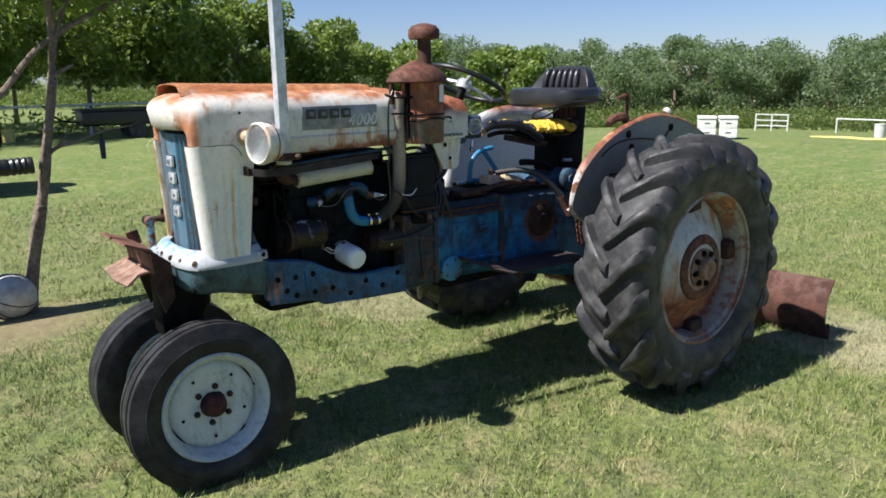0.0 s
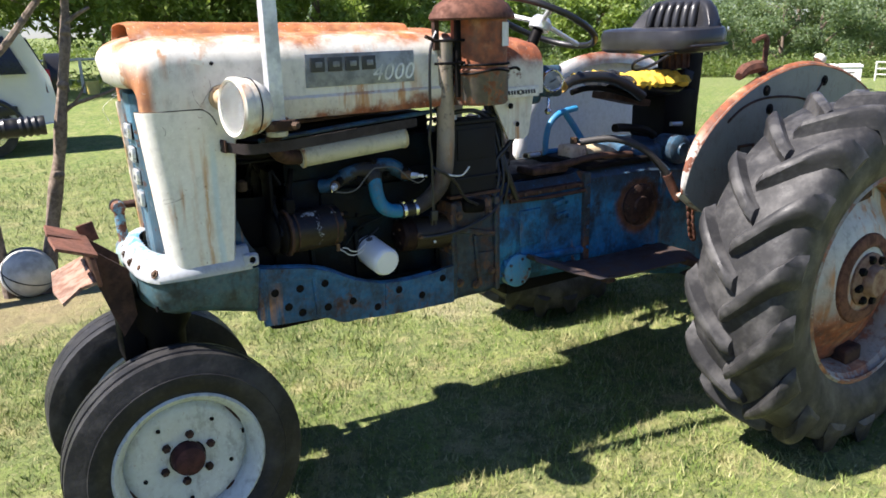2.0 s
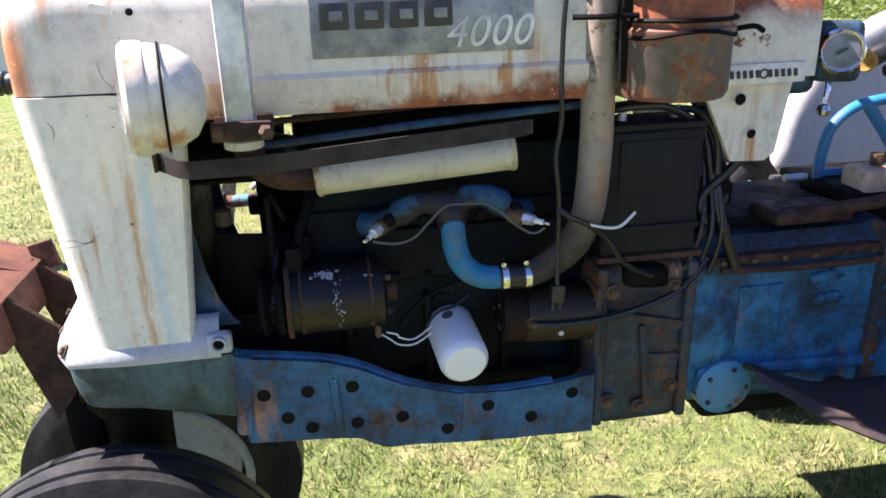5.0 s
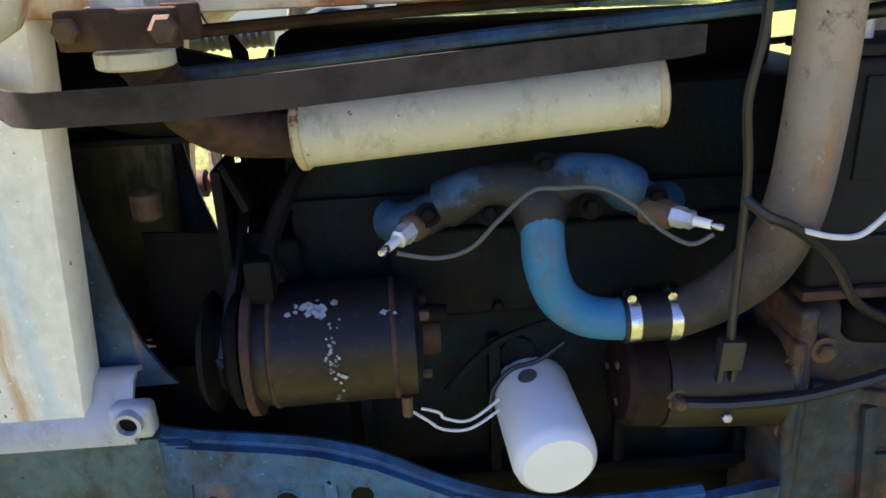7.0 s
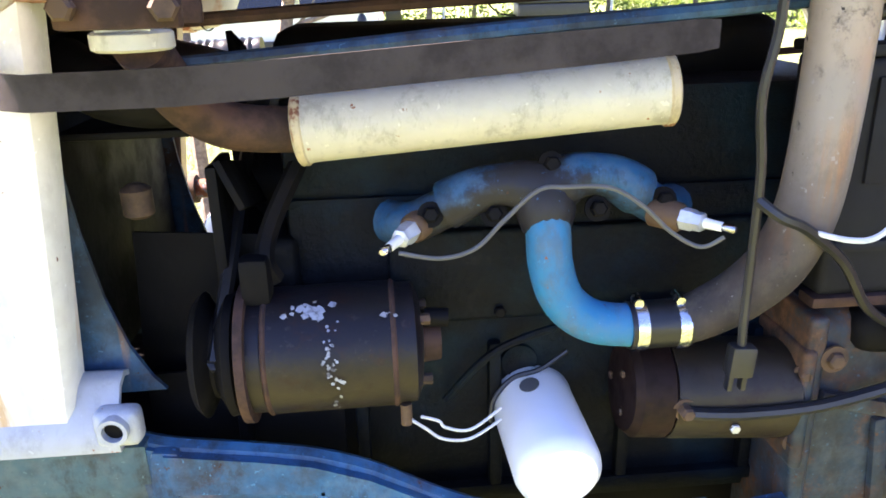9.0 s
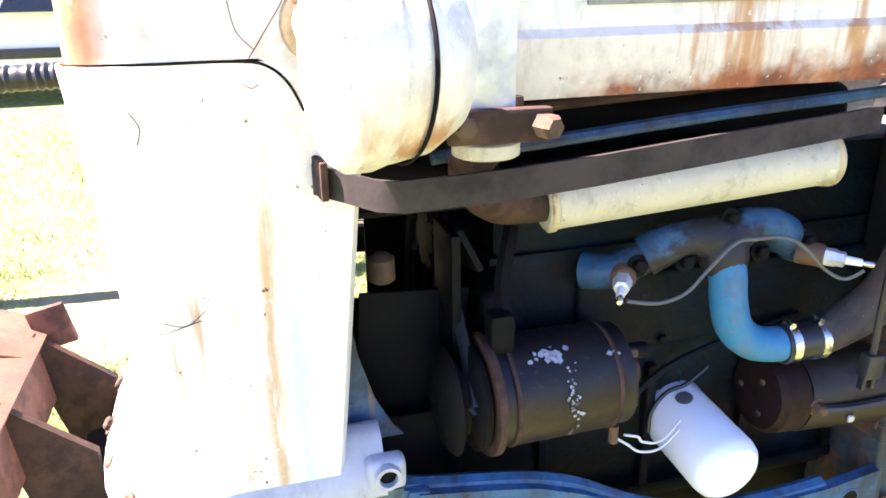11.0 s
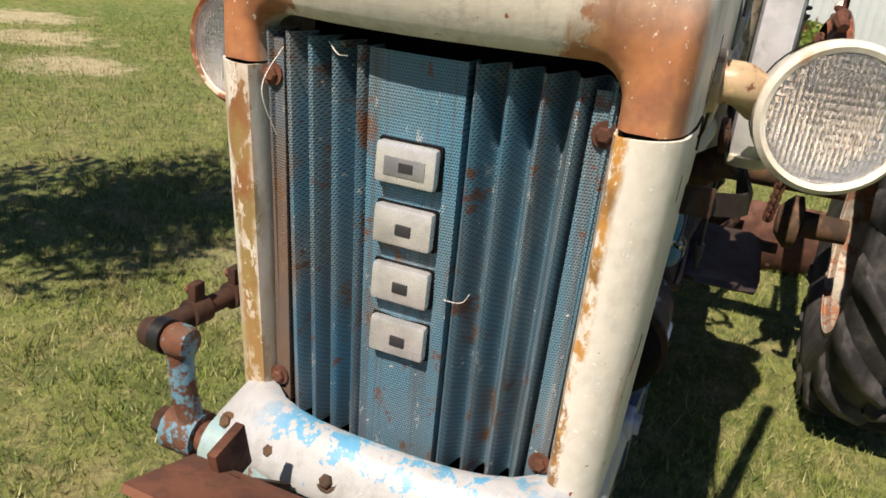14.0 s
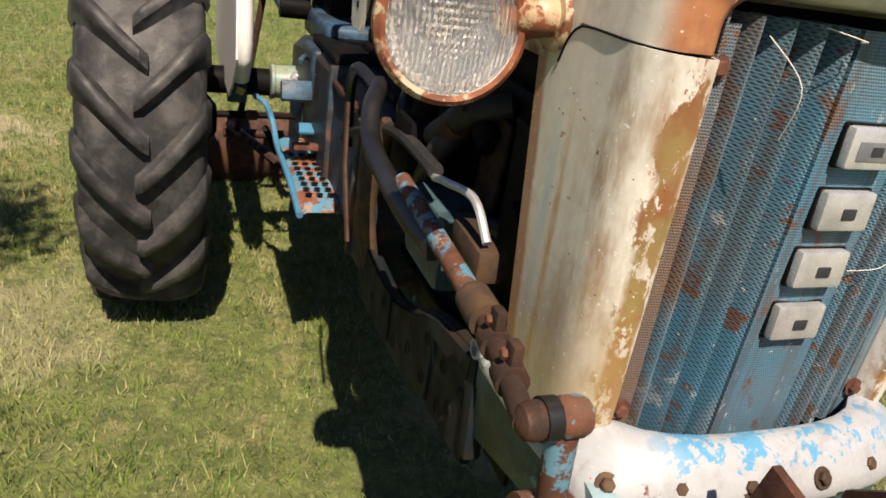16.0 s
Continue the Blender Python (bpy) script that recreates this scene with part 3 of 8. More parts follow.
def box(bm, size, m=Matrix(), bevel=0.004, seg=2):
    """A block of that size, its edges rounded, at the pose m (or a place)."""
    if not isinstance(m, Matrix):
        m = Matrix.Translation(m)
    made = bmesh.ops.create_cube(bm, size=1.0)["verts"]
    bmesh.ops.scale(bm, vec=size, verts=made)
    if bevel:
        edges = list({e for v in made for e in v.link_edges})
        made = list({v for f in bmesh.ops.bevel(bm, geom=edges, offset=min(bevel, min(size) * 0.45), segments=seg, affect="EDGES", profile=0.6)["faces"] for v in f.verts} | {v for v in made if v.is_valid})
    bmesh.ops.transform(bm, matrix=m, verts=made)
    return bm


def cube(size, m=Matrix(), bevel=0.004, seg=2):
    return box(bmesh.new(), size, m, bevel, seg)


def loft(bm, rows, close=False, caps=False):
    """Faces between rows of points, all rows of one length."""
    grid = [[bm.verts.new(p) for p in row] for row in rows]
    n = len(rows[0])
    for a, b in zip(grid, grid[1:]):
        for i in range(n if close else n - 1):
            j = (i + 1) % n
            try:
                bm.faces.new((a[i], a[j], b[j], b[i]))
            except ValueError:
                pass
    if caps:
        for row in (grid[0], grid[-1]):
            try:
                bm.faces.new(row)
            except ValueError:
                pass
    return bm


def lathe(bm, profile, m=Matrix(), seg=32, caps=True):
    """A turned body: (radius, height) pairs round the local z axis."""
    rows = [[m @ Vector((r * math.cos(a), r * math.sin(a), h)) for a in (2 * math.pi * k / seg for k in range(seg))] for r, h in profile]
    return loft(bm, rows, True, caps)


def smooth_path(points, steps=6):
    """A Catmull-Rom curve through the points."""
    pts = [Vector(p) for p in points]
    if len(pts) < 3:
        return pts
    out = []
    for i in range(len(pts) - 1):
        p0, p1, p2, p3 = pts[max(i - 1, 0)], pts[i], pts[i + 1], pts[min(i + 2, len(pts) - 1)]
        for k in range(steps):
            t = k / steps
            out.append(0.5 * ((2 * p1) + (p2 - p0) * t + (2 * p0 - 5 * p1 + 4 * p2 - p3) * t * t + (3 * p1 - p0 - 3 * p2 + p3) * t ** 3))
    return out + [pts[-1]]


def tube(bm, points, radius, seg=10, steps=6, caps=True):
    """A round bar along a smooth path; radius: a number, or a function of the share of the way."""
    path = smooth_path(points, steps) if steps else [Vector(p) for p in points]
    rows, side = [], None
    for i, p in enumerate(path):
        way = (path[min(i + 1, len(path) - 1)] - path[max(i - 1, 0)]).normalized()
        if side is None:
            side = way.cross(Vector((0, 0, 1)) if abs(way.z) < 0.9 else Vector((1, 0, 0))).normalized()
        side = (side - way * side.dot(way)).normalized()
        up = way.cross(side)
        r = radius(i / max(1, len(path) - 1)) if callable(radius) else radius
        rows.append([p + r * (math.cos(a) * side + math.sin(a) * up) for a in (2 * math.pi * k / seg for k in range(seg))])
    return loft(bm, rows, True, caps)


def axis_pose(at, way):
    """A pose whose local z runs along way."""
    return Matrix.Translation(at) @ Vector(way).to_track_quat("Z", "Y").to_matrix().to_4x4()


def rod(bm, a, b, r, seg=16, r2=None):
    a, b = Vector(a), Vector(b)
    return lathe(bm, [(r, 0), (r if r2 is None else r2, (b - a).length)], axis_pose(a, b - a), seg)


def prism(bm, outline, m, depth):
    """A plate: an outline in the local xy plane with that depth along z."""
    low = [bm.verts.new(m @ Vector((x, y, 0))) for x, y in outline]
    high = [bm.verts.new(m @ Vector((x, y, depth))) for x, y in outline]
    bm.faces.new(low[::-1])
    bm.faces.new(high)
    for i in range(len(outline)):
        j = (i + 1) % len(outline)
        bm.faces.new((low[i], low[j], high[j], high[i]))
    return bm


def thick(bm, depth):
    bmesh.ops.recalc_face_normals(bm, faces=bm.faces)
    bmesh.ops.solidify(bm, geom=bm.faces[:], thickness=depth)
    return bm


def bolt(parent, at, way, r=0.009, h=0.008, material=RUST, washer=True):
    bm = bmesh.new()
    m = axis_pose(at, way)
    if washer:
        lathe(bm, [(r * 1.6, -0.001), (r * 1.6, 0.002)], m, 14)
    lathe(bm, [(r, 0.002), (r, h * 0.8), (r * 0.75, h)], m, 6)
    return part("bolt", bm, material, parent, smooth=20)


XZ = Matrix(((1, 0, 0, 0), (0, 0, -1, 0), (0, 1, 0, 0), (0, 0, 0, 1)))  # local xy -> world xz, depth towards -y


# ---- ground ----
def ground_height(x, y):
    """Level round the tractor, falling gently away on the open side to a shallow valley."""
    d = math.hypot(x - 1, y)
    open_side = max(0.0, min(1.0, (x - 2 - 0.25 * y) / 14))
    start = 13.0 + 5.0 * max(0.0, min(1.0, math.atan2(y, max(x, 0.1)) / 0.44))
    return -max(0.0, min(d, 60.0) - start) * 0.062 * open_side + 0.012 * math.sin(x * 1.3) * math.sin(y * 1.1)


def build_ground():
    bm = bmesh.new()
    rings = [0.0] + [0.35 * 1.085 ** k for k in range(118)]
    rows = []
    for r in rings:
        rows.append([(1 + r * math.cos(a), r * math.sin(a), ground_height(1 + r * math.cos(a), r * math.sin(a))) for a in (2 * math.pi * k / 72 for k in range(72))])
    loft(bm, rows[1:], True)
    centre = bm.verts.new((1, 0, 0))
    bm.verts.ensure_lookup_table()
    for k in range(72):
        bm.faces.new((centre, bm.verts[k], bm.verts[(k + 1) % 72]))
    g = part("ground", bm, LAWN, None, "mown lawn with green grass and straw patches")
    return tagged(g, kind="structure", category="lawn")


build_ground()


def build_grass():
    """Single blades on the lawn, thicker near the tractor."""
    rng = np.random.default_rng(3)
    zones = ((-3.2, 5.5, -2.6, 3.2, 360000, 0.9), (-3.5, 11.0, 3.2, 9.0, 110000, 1.15), (5.5, 11.0, -4.0, 3.2, 60000, 1.15), (-3.5, 5.5, -4.5, -2.6, 30000, 1.0))
    every = []
    for x0, x1, y0, y1, count, size in zones:
        x, y = rng.uniform(x0, x1, count), rng.uniform(y0, y1, count)
        tuft = np.sin(x * 9.1 + np.sin(y * 5.3) * 2) * np.sin(y * 8.3 + np.sin(x * 6.1) * 2)
        bare = np.hypot(x + 0.35, (y - 2.55) * 1.1) > 0.75 * rng.uniform(0.6, 1.4, count)
        clump = np.sin(x * 37.0 + 3 * np.sin(y * 11.0)) * np.sin(y * 41.0 + 3 * np.sin(x * 13.0))
        keep = (rng.uniform(-1.6, 1, count) < tuft * 0.7 + clump * 0.8 + 0.35) & bare
        fade = np.minimum(np.minimum(x + 3.5, 11.0 - x), np.minimum(y + 4.5, 9.0 - y)) / 2.2
        keep &= rng.uniform(0, 1, count) < fade
        tuft = 0.6 * tuft + 0.5 * clump
        x, y, tuft = x[keep], y[keep], tuft[keep]
        n = len(x)
        a, h = rng.uniform(0, 2 * np.pi, n), rng.uniform(0.014, 0.052, n) * (1 + 0.6 * tuft) * size
        w, lean = rng.uniform(0.0013, 0.0029, n) * size * 1.25, rng.uniform(0.15, 1.0, n) * h
        b = rng.uniform(0, 2 * np.pi, n)
        z = 0.012 * np.sin(x * 1.3) * np.sin(y * 1.1) - 0.003
        tri = np.stack([np.stack([x - w * np.cos(a), y - w * np.sin(a), z], 1), np.stack([x + w * np.cos(a), y + w * np.sin(a), z], 1), np.stack([x + lean * np.cos(b), y + lean * np.sin(b), z + h], 1)], 1)
        every.append(tri.reshape(-1, 3))
    v = np.concatenate(every)
    me = bpy.data.meshes.new("grass")
    count = len(v) // 3
    me.vertices.add(len(v))
    me.vertices.foreach_set("co", v.ravel())
    me.loops.add(len(v))
    me.loops.foreach_set("vertex_index", np.arange(len(v)))
    me.polygons.add(count)
    me.polygons.foreach_set("loop_start", np.arange(0, len(v), 3))
    me.update()
    me.materials.append(BLADE)
    tagged(new("grass", me), "short mown grass blades with straw among them", "grass", kind="stuff")


build_grass()

# ---- tractor ----
tractor = thing("tractor", "old cream and blue farm tractor with rusted hood, parked on grass", "tractor")


def arch(x, half, top, bottom, corner, crown=0.0, steps=7):
    """The outline of the hood at x, from the left lower edge over the top to the right one."""
    pts = [(x, -half, bottom), (x, -half, bottom + (top - corner - bottom) * 0.5)]
    for k in range(steps + 1):
        a = math.pi / 2 * k / steps
        pts.append((x, -half + corner * (1 - math.cos(a)), top - corner + corner * math.sin(a)))
    for k in range(1, 8):
        s = k / 8
        y = (-half + corner) * (1 - 2 * s)
        pts.append((x, y, top + crown * (1 - (2 * s - 1) ** 2)))
    for k in range(steps + 1):
        a = math.pi / 2 * (1 - k / steps)
        pts.append((x, half - corner * (1 - math.cos(a)), top - corner + corner * math.sin(a)))
    return pts + [(x, half, bottom + (top - corner - bottom) * 0.5), (x, half, bottom)]


def numerals(parent, text, at, size, material):
    """Raised slanted figures of the built-in font, each a mesh of its own."""
    for k, figure in enumerate(text):
        curve = bpy.data.curves.new("numeral", "FONT")
        curve.body, curve.size, curve.extrude, curve.shear = figure, size, 0.0018, 0.28
        ob = bpy.data.objects.new("numeral", curve)
        me = bpy.data.meshes.new_from_object(ob)
        bpy.data.objects.remove(ob)
        bm = bmesh.new()
        bm.from_mesh(me)
        bmesh.ops.remove_doubles(bm, verts=bm.verts, dist=0.00005)
        bmesh.ops.transform(bm, matrix=at @ Matrix.Translation((k * size * 0.53, 0, 0)), verts=bm.verts)
        part("numeral", bm, material, parent, "raised silver numeral", 0)


def build_hood():
    rows = []
    # inner lip of the grille mouth, front face, then back over the nose
    rows.append(arch(0.034, 0.196, 1.424, 1.372, 0.03))
    rows.append(arch(-0.015, 0.199, 1.430, 1.372, 0.035))
    rows.append(arch(-0.036, 0.208, 1.444, 1.372, 0.045))
    for k in range(1, 11):
        s = k / 10
        x = -0.052 + 0.17 * s ** 1.8
        g = math.sqrt(max(0.0, 1 - (1 - s) ** 2))
        rows.append(arch(x, 0.222 + 0.040 * g, 1.462 + 0.100 * g, 1.372, 0.06 + 0.02 * g, 0.014 * s))
    for x in (0.165, 0.20):
        rows.append(arch(x, 0.262, 1.563, 1.372 - (x > 0.17) * 0.012, 0.082, 0.016))
    for x in (0.235, 0.4, 0.6, 0.8, 1.005):
        rows.append(arch(x, 0.263, 1.564 - 0.012 * (x - 0.2), 1.386, 0.08, 0.018))
    bowed = []
    for row in rows:
        out = []
        for x, y, z in row:
            fade = min(1.0, max(0.0, (0.10 - x) / 0.14))
            out.append((x + (0.046 if y < 0 else 0.062) * fade * min(1.25, (abs(y) / 0.205) ** 2), y, z))
        bowed.append(out)
    rows = bowed
    hood = part("hood", thick(loft(bmesh.new(), rows), 0.004), HOOD, tractor, "cream hood rusted orange on top", 50)
    # raised centre panel with an open mouth at the front
    rows = []
    for x, h in ((0.022, 0.034), (0.05, 0.038), (0.12, 0.036), (0.3, 0.034), (0.6, 0.032), (0.9, 0.030)):
        base = 1.560 - 0.012 * x
        row = []
        for k in range(19):
            s = -1 + k / 9
            y = 0.150 * s
            e = min(1.0, (1 - abs(s)) / 0.28)
            row.append((x, y, base + h * (e * e * (3 - 2 * e)) + 0.012 * (1 - s * s)))
        rows.append(row)
    part("hood_scoop", thick(loft(bmesh.new(), rows), 0.004), HOOD, hood, "rust red raised hood ridge with open front")
    # lower flared strip along both sides
    for s in (-1, 1):
        rows = [[(x, s * 0.263, 1.388), (x, s * 0.270, 1.380), (x, s * 0.268, 1.345), (x, s * 0.262, 1.322), (x, s * 0.246, 1.320)] for x in (0.232, 0.5, 1.0)]
        part("hood_skirt", thick(loft(bmesh.new(), rows), 0.003), SKIRT, hood, "cream hood skirt with rust runs")
    # dash section behind the air cleaner
    rows = [arch(x, 0.245 - 0.01 * (x - 1.15), 1.53 - 0.10 * max(0, x - 1.2), 1.335, 0.085, 0.02) for x in (1.0, 1.15, 1.28, 1.385)]
    cowl = part("rear_hood", thick(loft(bmesh.new(), rows), 0.004), COWL, tractor, "cream and rust rear hood section")
    for s in (-1, 1):
        bm = bmesh.new()
        prism(bm, [(1.17, 1.330), (1.355, 1.330), (1.335, 1.19), (1.315, 1.175), (1.245, 1.178), (1.215, 1.24)], Matrix.Translation((0, s * 0.225 + 0.012, 0)) @ XZ, 0.012)
        part("side_plate", bm, WHITE, cowl)
        for x, z, r in ((1.245, 1.298, 0.011), (1.275, 1.232, 0.009)):
            part("plate_hole", lathe(bmesh.new(), [(r, 0.0), (r * 0.9, 0.0015), (0.0, 0.0015)], axis_pose((x, s * 0.2375, z), (0, s, 0)), 14), BLACKIRON, cowl)
        part("name_strip", cube((0.165, 0.004, 0.036), (1.278, s * 0.2485, 1.345), 0.002), DECAL, cowl, "aluminium strip with dark bars")
        for k in range(12):
            if k == 6:
                ring = lathe(bmesh.new(), [(0.0095, 0.0), (0.0095, 0.002), (0.0060, 0.002), (0.0060, 0.0)], axis_pose((1.277, s * 0.2505, 1.345), (0, s, 0)), 16, False)
                part("ring_mark", ring, INK, cowl)
                continue
            part("bar", cube((0.0065, 0.004, 0.014), pose(1.202 + k * 0.0125, s * 0.2515, 1.345, 0, 12 * s, 0), 0.001), INK, cowl)
    # round gauge on the dash
    way = Vector((-0.34, -0.93, 0.10)).normalized()
    at = Vector((1.460, -0.205, 1.372))
    part("dash_end", cube((0.085, 0.07, 0.115), axis_pose(at - way * 0.038, way) @ Matrix.Rotation(math.pi / 2, 4, "X"), 0.018, 3), BLUE, cowl, "blue dash end carrying the gauge")
    gauge = part("gauge", lathe(bmesh.new(), [(0.043, -0.012), (0.043, 0.006), (0.038, 0.011), (0.034, 0.008), (0.033, 0.004), (0.0, 0.004)], axis_pose(at, way), 32), CHROME, cowl, "round chrome gauge")
    part("dial", lathe(bmesh.new(), [(0.0325, 0.0045), (0.0320, 0.0062), (0.0, 0.0064)], axis_pose(at, way), 28), BADGE, gauge, "pale gauge face")
    part("needle", cube((0.022, 0.005, 0.002), axis_pose(at + way * 0.0085, way) @ Matrix.Rotation(0.5, 4, "Z"), 0), INK, gauge)
    part("dash_lever", tube(bmesh.new(), [(1.46, -0.17, 1.335), (1.455, -0.19, 1.305), (1.450, -0.195, 1.27)], 0.006, 8), CHROME, cowl, "chrome lever with a ball end")
    part("lever_ball", lathe(bmesh.new(), [(0.0, -0.014), (0.010, -0.010), (0.014, 0.0), (0.010, 0.010), (0.0, 0.014)], Matrix.Translation((1.449, -0.196, 1.26)), 14, False), CHROME, cowl)
    part("dash_box", cube((0.10, 0.34, 0.17), (1.40, 0.0, 1.37), 0.03, 3), BLUE, cowl, "blue dash panel")
    # badge plates with brand blocks as plain shapes
    for s in (-1, 1):
        badge = part("badge", cube((0.366, 0.004, 0.096), (0.657, s * 0.2655, 1.457), 0.002), BADGE, hood, "brushed grey badge plate with dark blocks")
        for k in range(4):
            part("block", cube((0.046, 0.006, 0.042), (0.512 + k * 0.056, s * 0.2690, 1.474), 0.004), INK, badge)
            part("block_face", cube((0.022, 0.005, 0.016), (0.515 + k * 0.056, s * 0.2712, 1.474), 0.003), BADGE, badge)
        face = Matrix.Translation((0.688 if s < 0 else 0.836, s * 0.2680, 1.419)) @ Matrix.Rotation(radians(90), 4, "X")
        if s > 0:
            face = face @ Matrix.Rotation(math.pi, 4, "Y")
        numerals(badge, "4000", face, 0.070, STEEL)
    part("sticker", cube((0.032, 0.002, 0.012), pose(0.165, -0.2632, 1.497, 0, 14, 0), 0), DECAL, hood, "small white paper sticker")
    part("rivet", lathe(bmesh.new(), [(0.006, 0), (0.004, 0.004), (0, 0.005)], axis_pose((0.205, -0.262, 1.492), (0, -1, 0)), 10), BLACKIRON, hood)
    return hood


hood = build_hood()


def build_side_panels():
    """The two lower shells beside the grille, wrapping round the front corners."""
    for s in (-1, 1):
        rows = []
        for k in range(9):
            u = k / 8
            z = 1.3695 + (0.912 - 1.3695) * u
            w = 0.262 - 0.014 * u
            fx = -0.004 + 0.038 * u if s < 0 else 0.016 + 0.020 * u
            inner = 0.199 - 0.010 * u
            row = [(0.075, s * (inner - 0.005), z), (fx + 0.012, s * inner, z), (fx + 0.002, s * (inner + 0.004), z)]
            for j in range(7):
                a = math.pi / 2 * j / 6
                row.append((fx + 0.055 * (1 - math.cos(a)), s * (inner + 0.012 + (w - inner - 0.012) * math.sin(a)), z))
            rear = 0.217 + 0.10 * (z - 0.914)
            row += [(0.10, s * w, z), (0.16, s * w, z), (rear - 0.006, s * w, z), (rear, s * (w - 0.008), z), (rear, s * (w - 0.04), z)]
            rows.append(row)
        panel = part("side_panel", thick(loft(bmesh.new(), rows), 0.003), PANEL, tractor, "cream side panel with rust streaks and scratches", 45)
        # seam under the hood, dropping towards the lamp
        part("panel_seam", tube(bmesh.new(), [(0.040, s * 0.2115, 1.3708), (0.032, s * 0.225, 1.3708), (0.040, s * 0.245, 1.3708), (0.075, s * 0.2615, 1.3708), (0.145, s * 0.2625, 1.3705), (0.172, s * 0.2625, 1.366), (0.190, s * 0.2622, 1.350), (0.202, s * 0.2618, 1.325)], 0.0014, 6), BLACKIRON, panel)
        # dark radiator edge behind the panel
        bm = bmesh.new()
        prism(bm, [(0.20, 1.30), (0.222, 1.28), (0.228, 1.18), (0.236, 1.10), (0.248, 1.03), (0.264, 0.975), (0.283, 0.938), (0.296, 0.922), (0.20, 0.92)], Matrix.Translation((0, s * 0.19 + 0.003, 0)) @ XZ, 0.006)
        part("radiator_bracket", bm, BLUE, panel, "blue radiator side bracket")
        if s < 0:
            for pts in (((0.055, 1.332), (0.062, 1.318), (0.058, 1.304)), ((0.155, 1.368), (0.172, 1.392), (0.195, 1.428), (0.193, 1.45)), ((0.145, 1.42), (0.15, 1.395), (0.163, 1.38)), ((0.03, 1.128), (0.05, 1.133), (0.075, 1.126), (0.095, 1.14)), ((0.035, 1.120), (0.06, 1.122), (0.09, 1.130)), ((0.150, 1.352), (0.158, 1.347), (0.164, 1.350))):
                bm = tube(bmesh.new(), [(x, -0.2628 + (0.014 * (1.366 - z) / 0.454 if z < 1.366 else 0.0), z) for x, z in pts], 0.00038, 5, 5)
                part("scratch", bm, RUST, panel)


build_side_panels()


def build_grille():
    """Corrugated perforated sheet between the side panels with a flat centre strip."""
    rows = []
    ys, depth = [], []
    for k in range(-120, 121):
        s = k / 120
        ys.append(s)
        d = 0.0
        if abs(s) > 0.27:
            u = (abs(s) - 0.27) / 0.73 * 4.4
            q = 0.5 + 0.5 * math.cos(2 * math.pi * (u + 0.12))
            d = q ** 0.8
        depth.append(0.041 * d - (0.004 if abs(s) > 0.27 else 0.0))
    for k in range(7):
        u = k / 6
        z = 1.410 + (0.918 - 1.410) * u
        half = 0.192 - 0.012 * u
        x0 = 0.014 + 0.019 * u
        bow = 0.028
        rows.append([(x0 + bow * s * s + d - 0.0, half * s, z) for s, d in zip(ys, depth)])
    grille = part("grille", thick(loft(bmesh.new(), rows), 0.002), GRILLE, tractor, "worn blue perforated grille with vertical ribs", 34)
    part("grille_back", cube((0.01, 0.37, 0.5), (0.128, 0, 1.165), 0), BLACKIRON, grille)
    for s in (-1, 1):
        rows = [[(0.065, s * (0.194 - 0.010 * u), 1.40 - 0.48 * u), (0.044 + 0.010 * u, s * (0.194 - 0.010 * u), 1.40 - 0.48 * u), (0.040 + 0.010 * u, s * (0.172 - 0.010 * u), 1.40 - 0.48 * u)] for u in (0, 0.5, 1)]
        part("grille_strip", thick(loft(bmesh.new(), rows), 0.003), GRILLE, grille)
        bolt(grille, (0.040, s * 0.186, 1.360), (-1, 0, 0.03), 0.0082, 0.008)
        bolt(grille, (0.048, s * 0.178, 0.968), (-1, 0, 0.03), 0.0082, 0.008)
    # four chrome brand blocks, plain
    for z, hole in ((1.300, 0), (1.231, 1), (1.162, 1), (1.094, 1)):
        x = 0.011 + (1.30 - z) * 0.053
        block = part("brand_block", cube((0.020, 0.068, 0.043), pose(x, 0.0, z, 0, 2, 0), 0.0045, 2), EMBLEM, grille, "dull silver emblem block")
        part("block_rim", cube((0.010, 0.073, 0.048), pose(x + 0.005, 0.0, z, 0, 2, 0), 0.004), BLACKIRON, grille)
        part("block_recess", cube((0.006, 0.019, 0.013), pose(x - 0.0085, -0.002, z - 0.002, 0, 2, 0), 0.002), INK, block)
        part("block_face", cube((0.005, 0.046, 0.020), pose(x - 0.0088, 0.0, z - 0.002, 0, 2, 0), 0.001), BADGE, block) if not hole else None
    for a, b, c in (((0.018, 0.157, 1.395), (-0.03, 0.15, 1.36), (-0.015, 0.142, 1.31)), ((0.015, 0.10, 1.408), (-0.01, 0.075, 1.402), (0.0, 0.07, 1.40)), ((0.02, -0.05, 1.155), (0.005, -0.075, 1.165), (0.0, -0.085, 1.18))):
        part("straw", tube(bmesh.new(), [a, b, c], 0.00055, 5), DECAL, grille, "dry grass stalk")


build_grille()


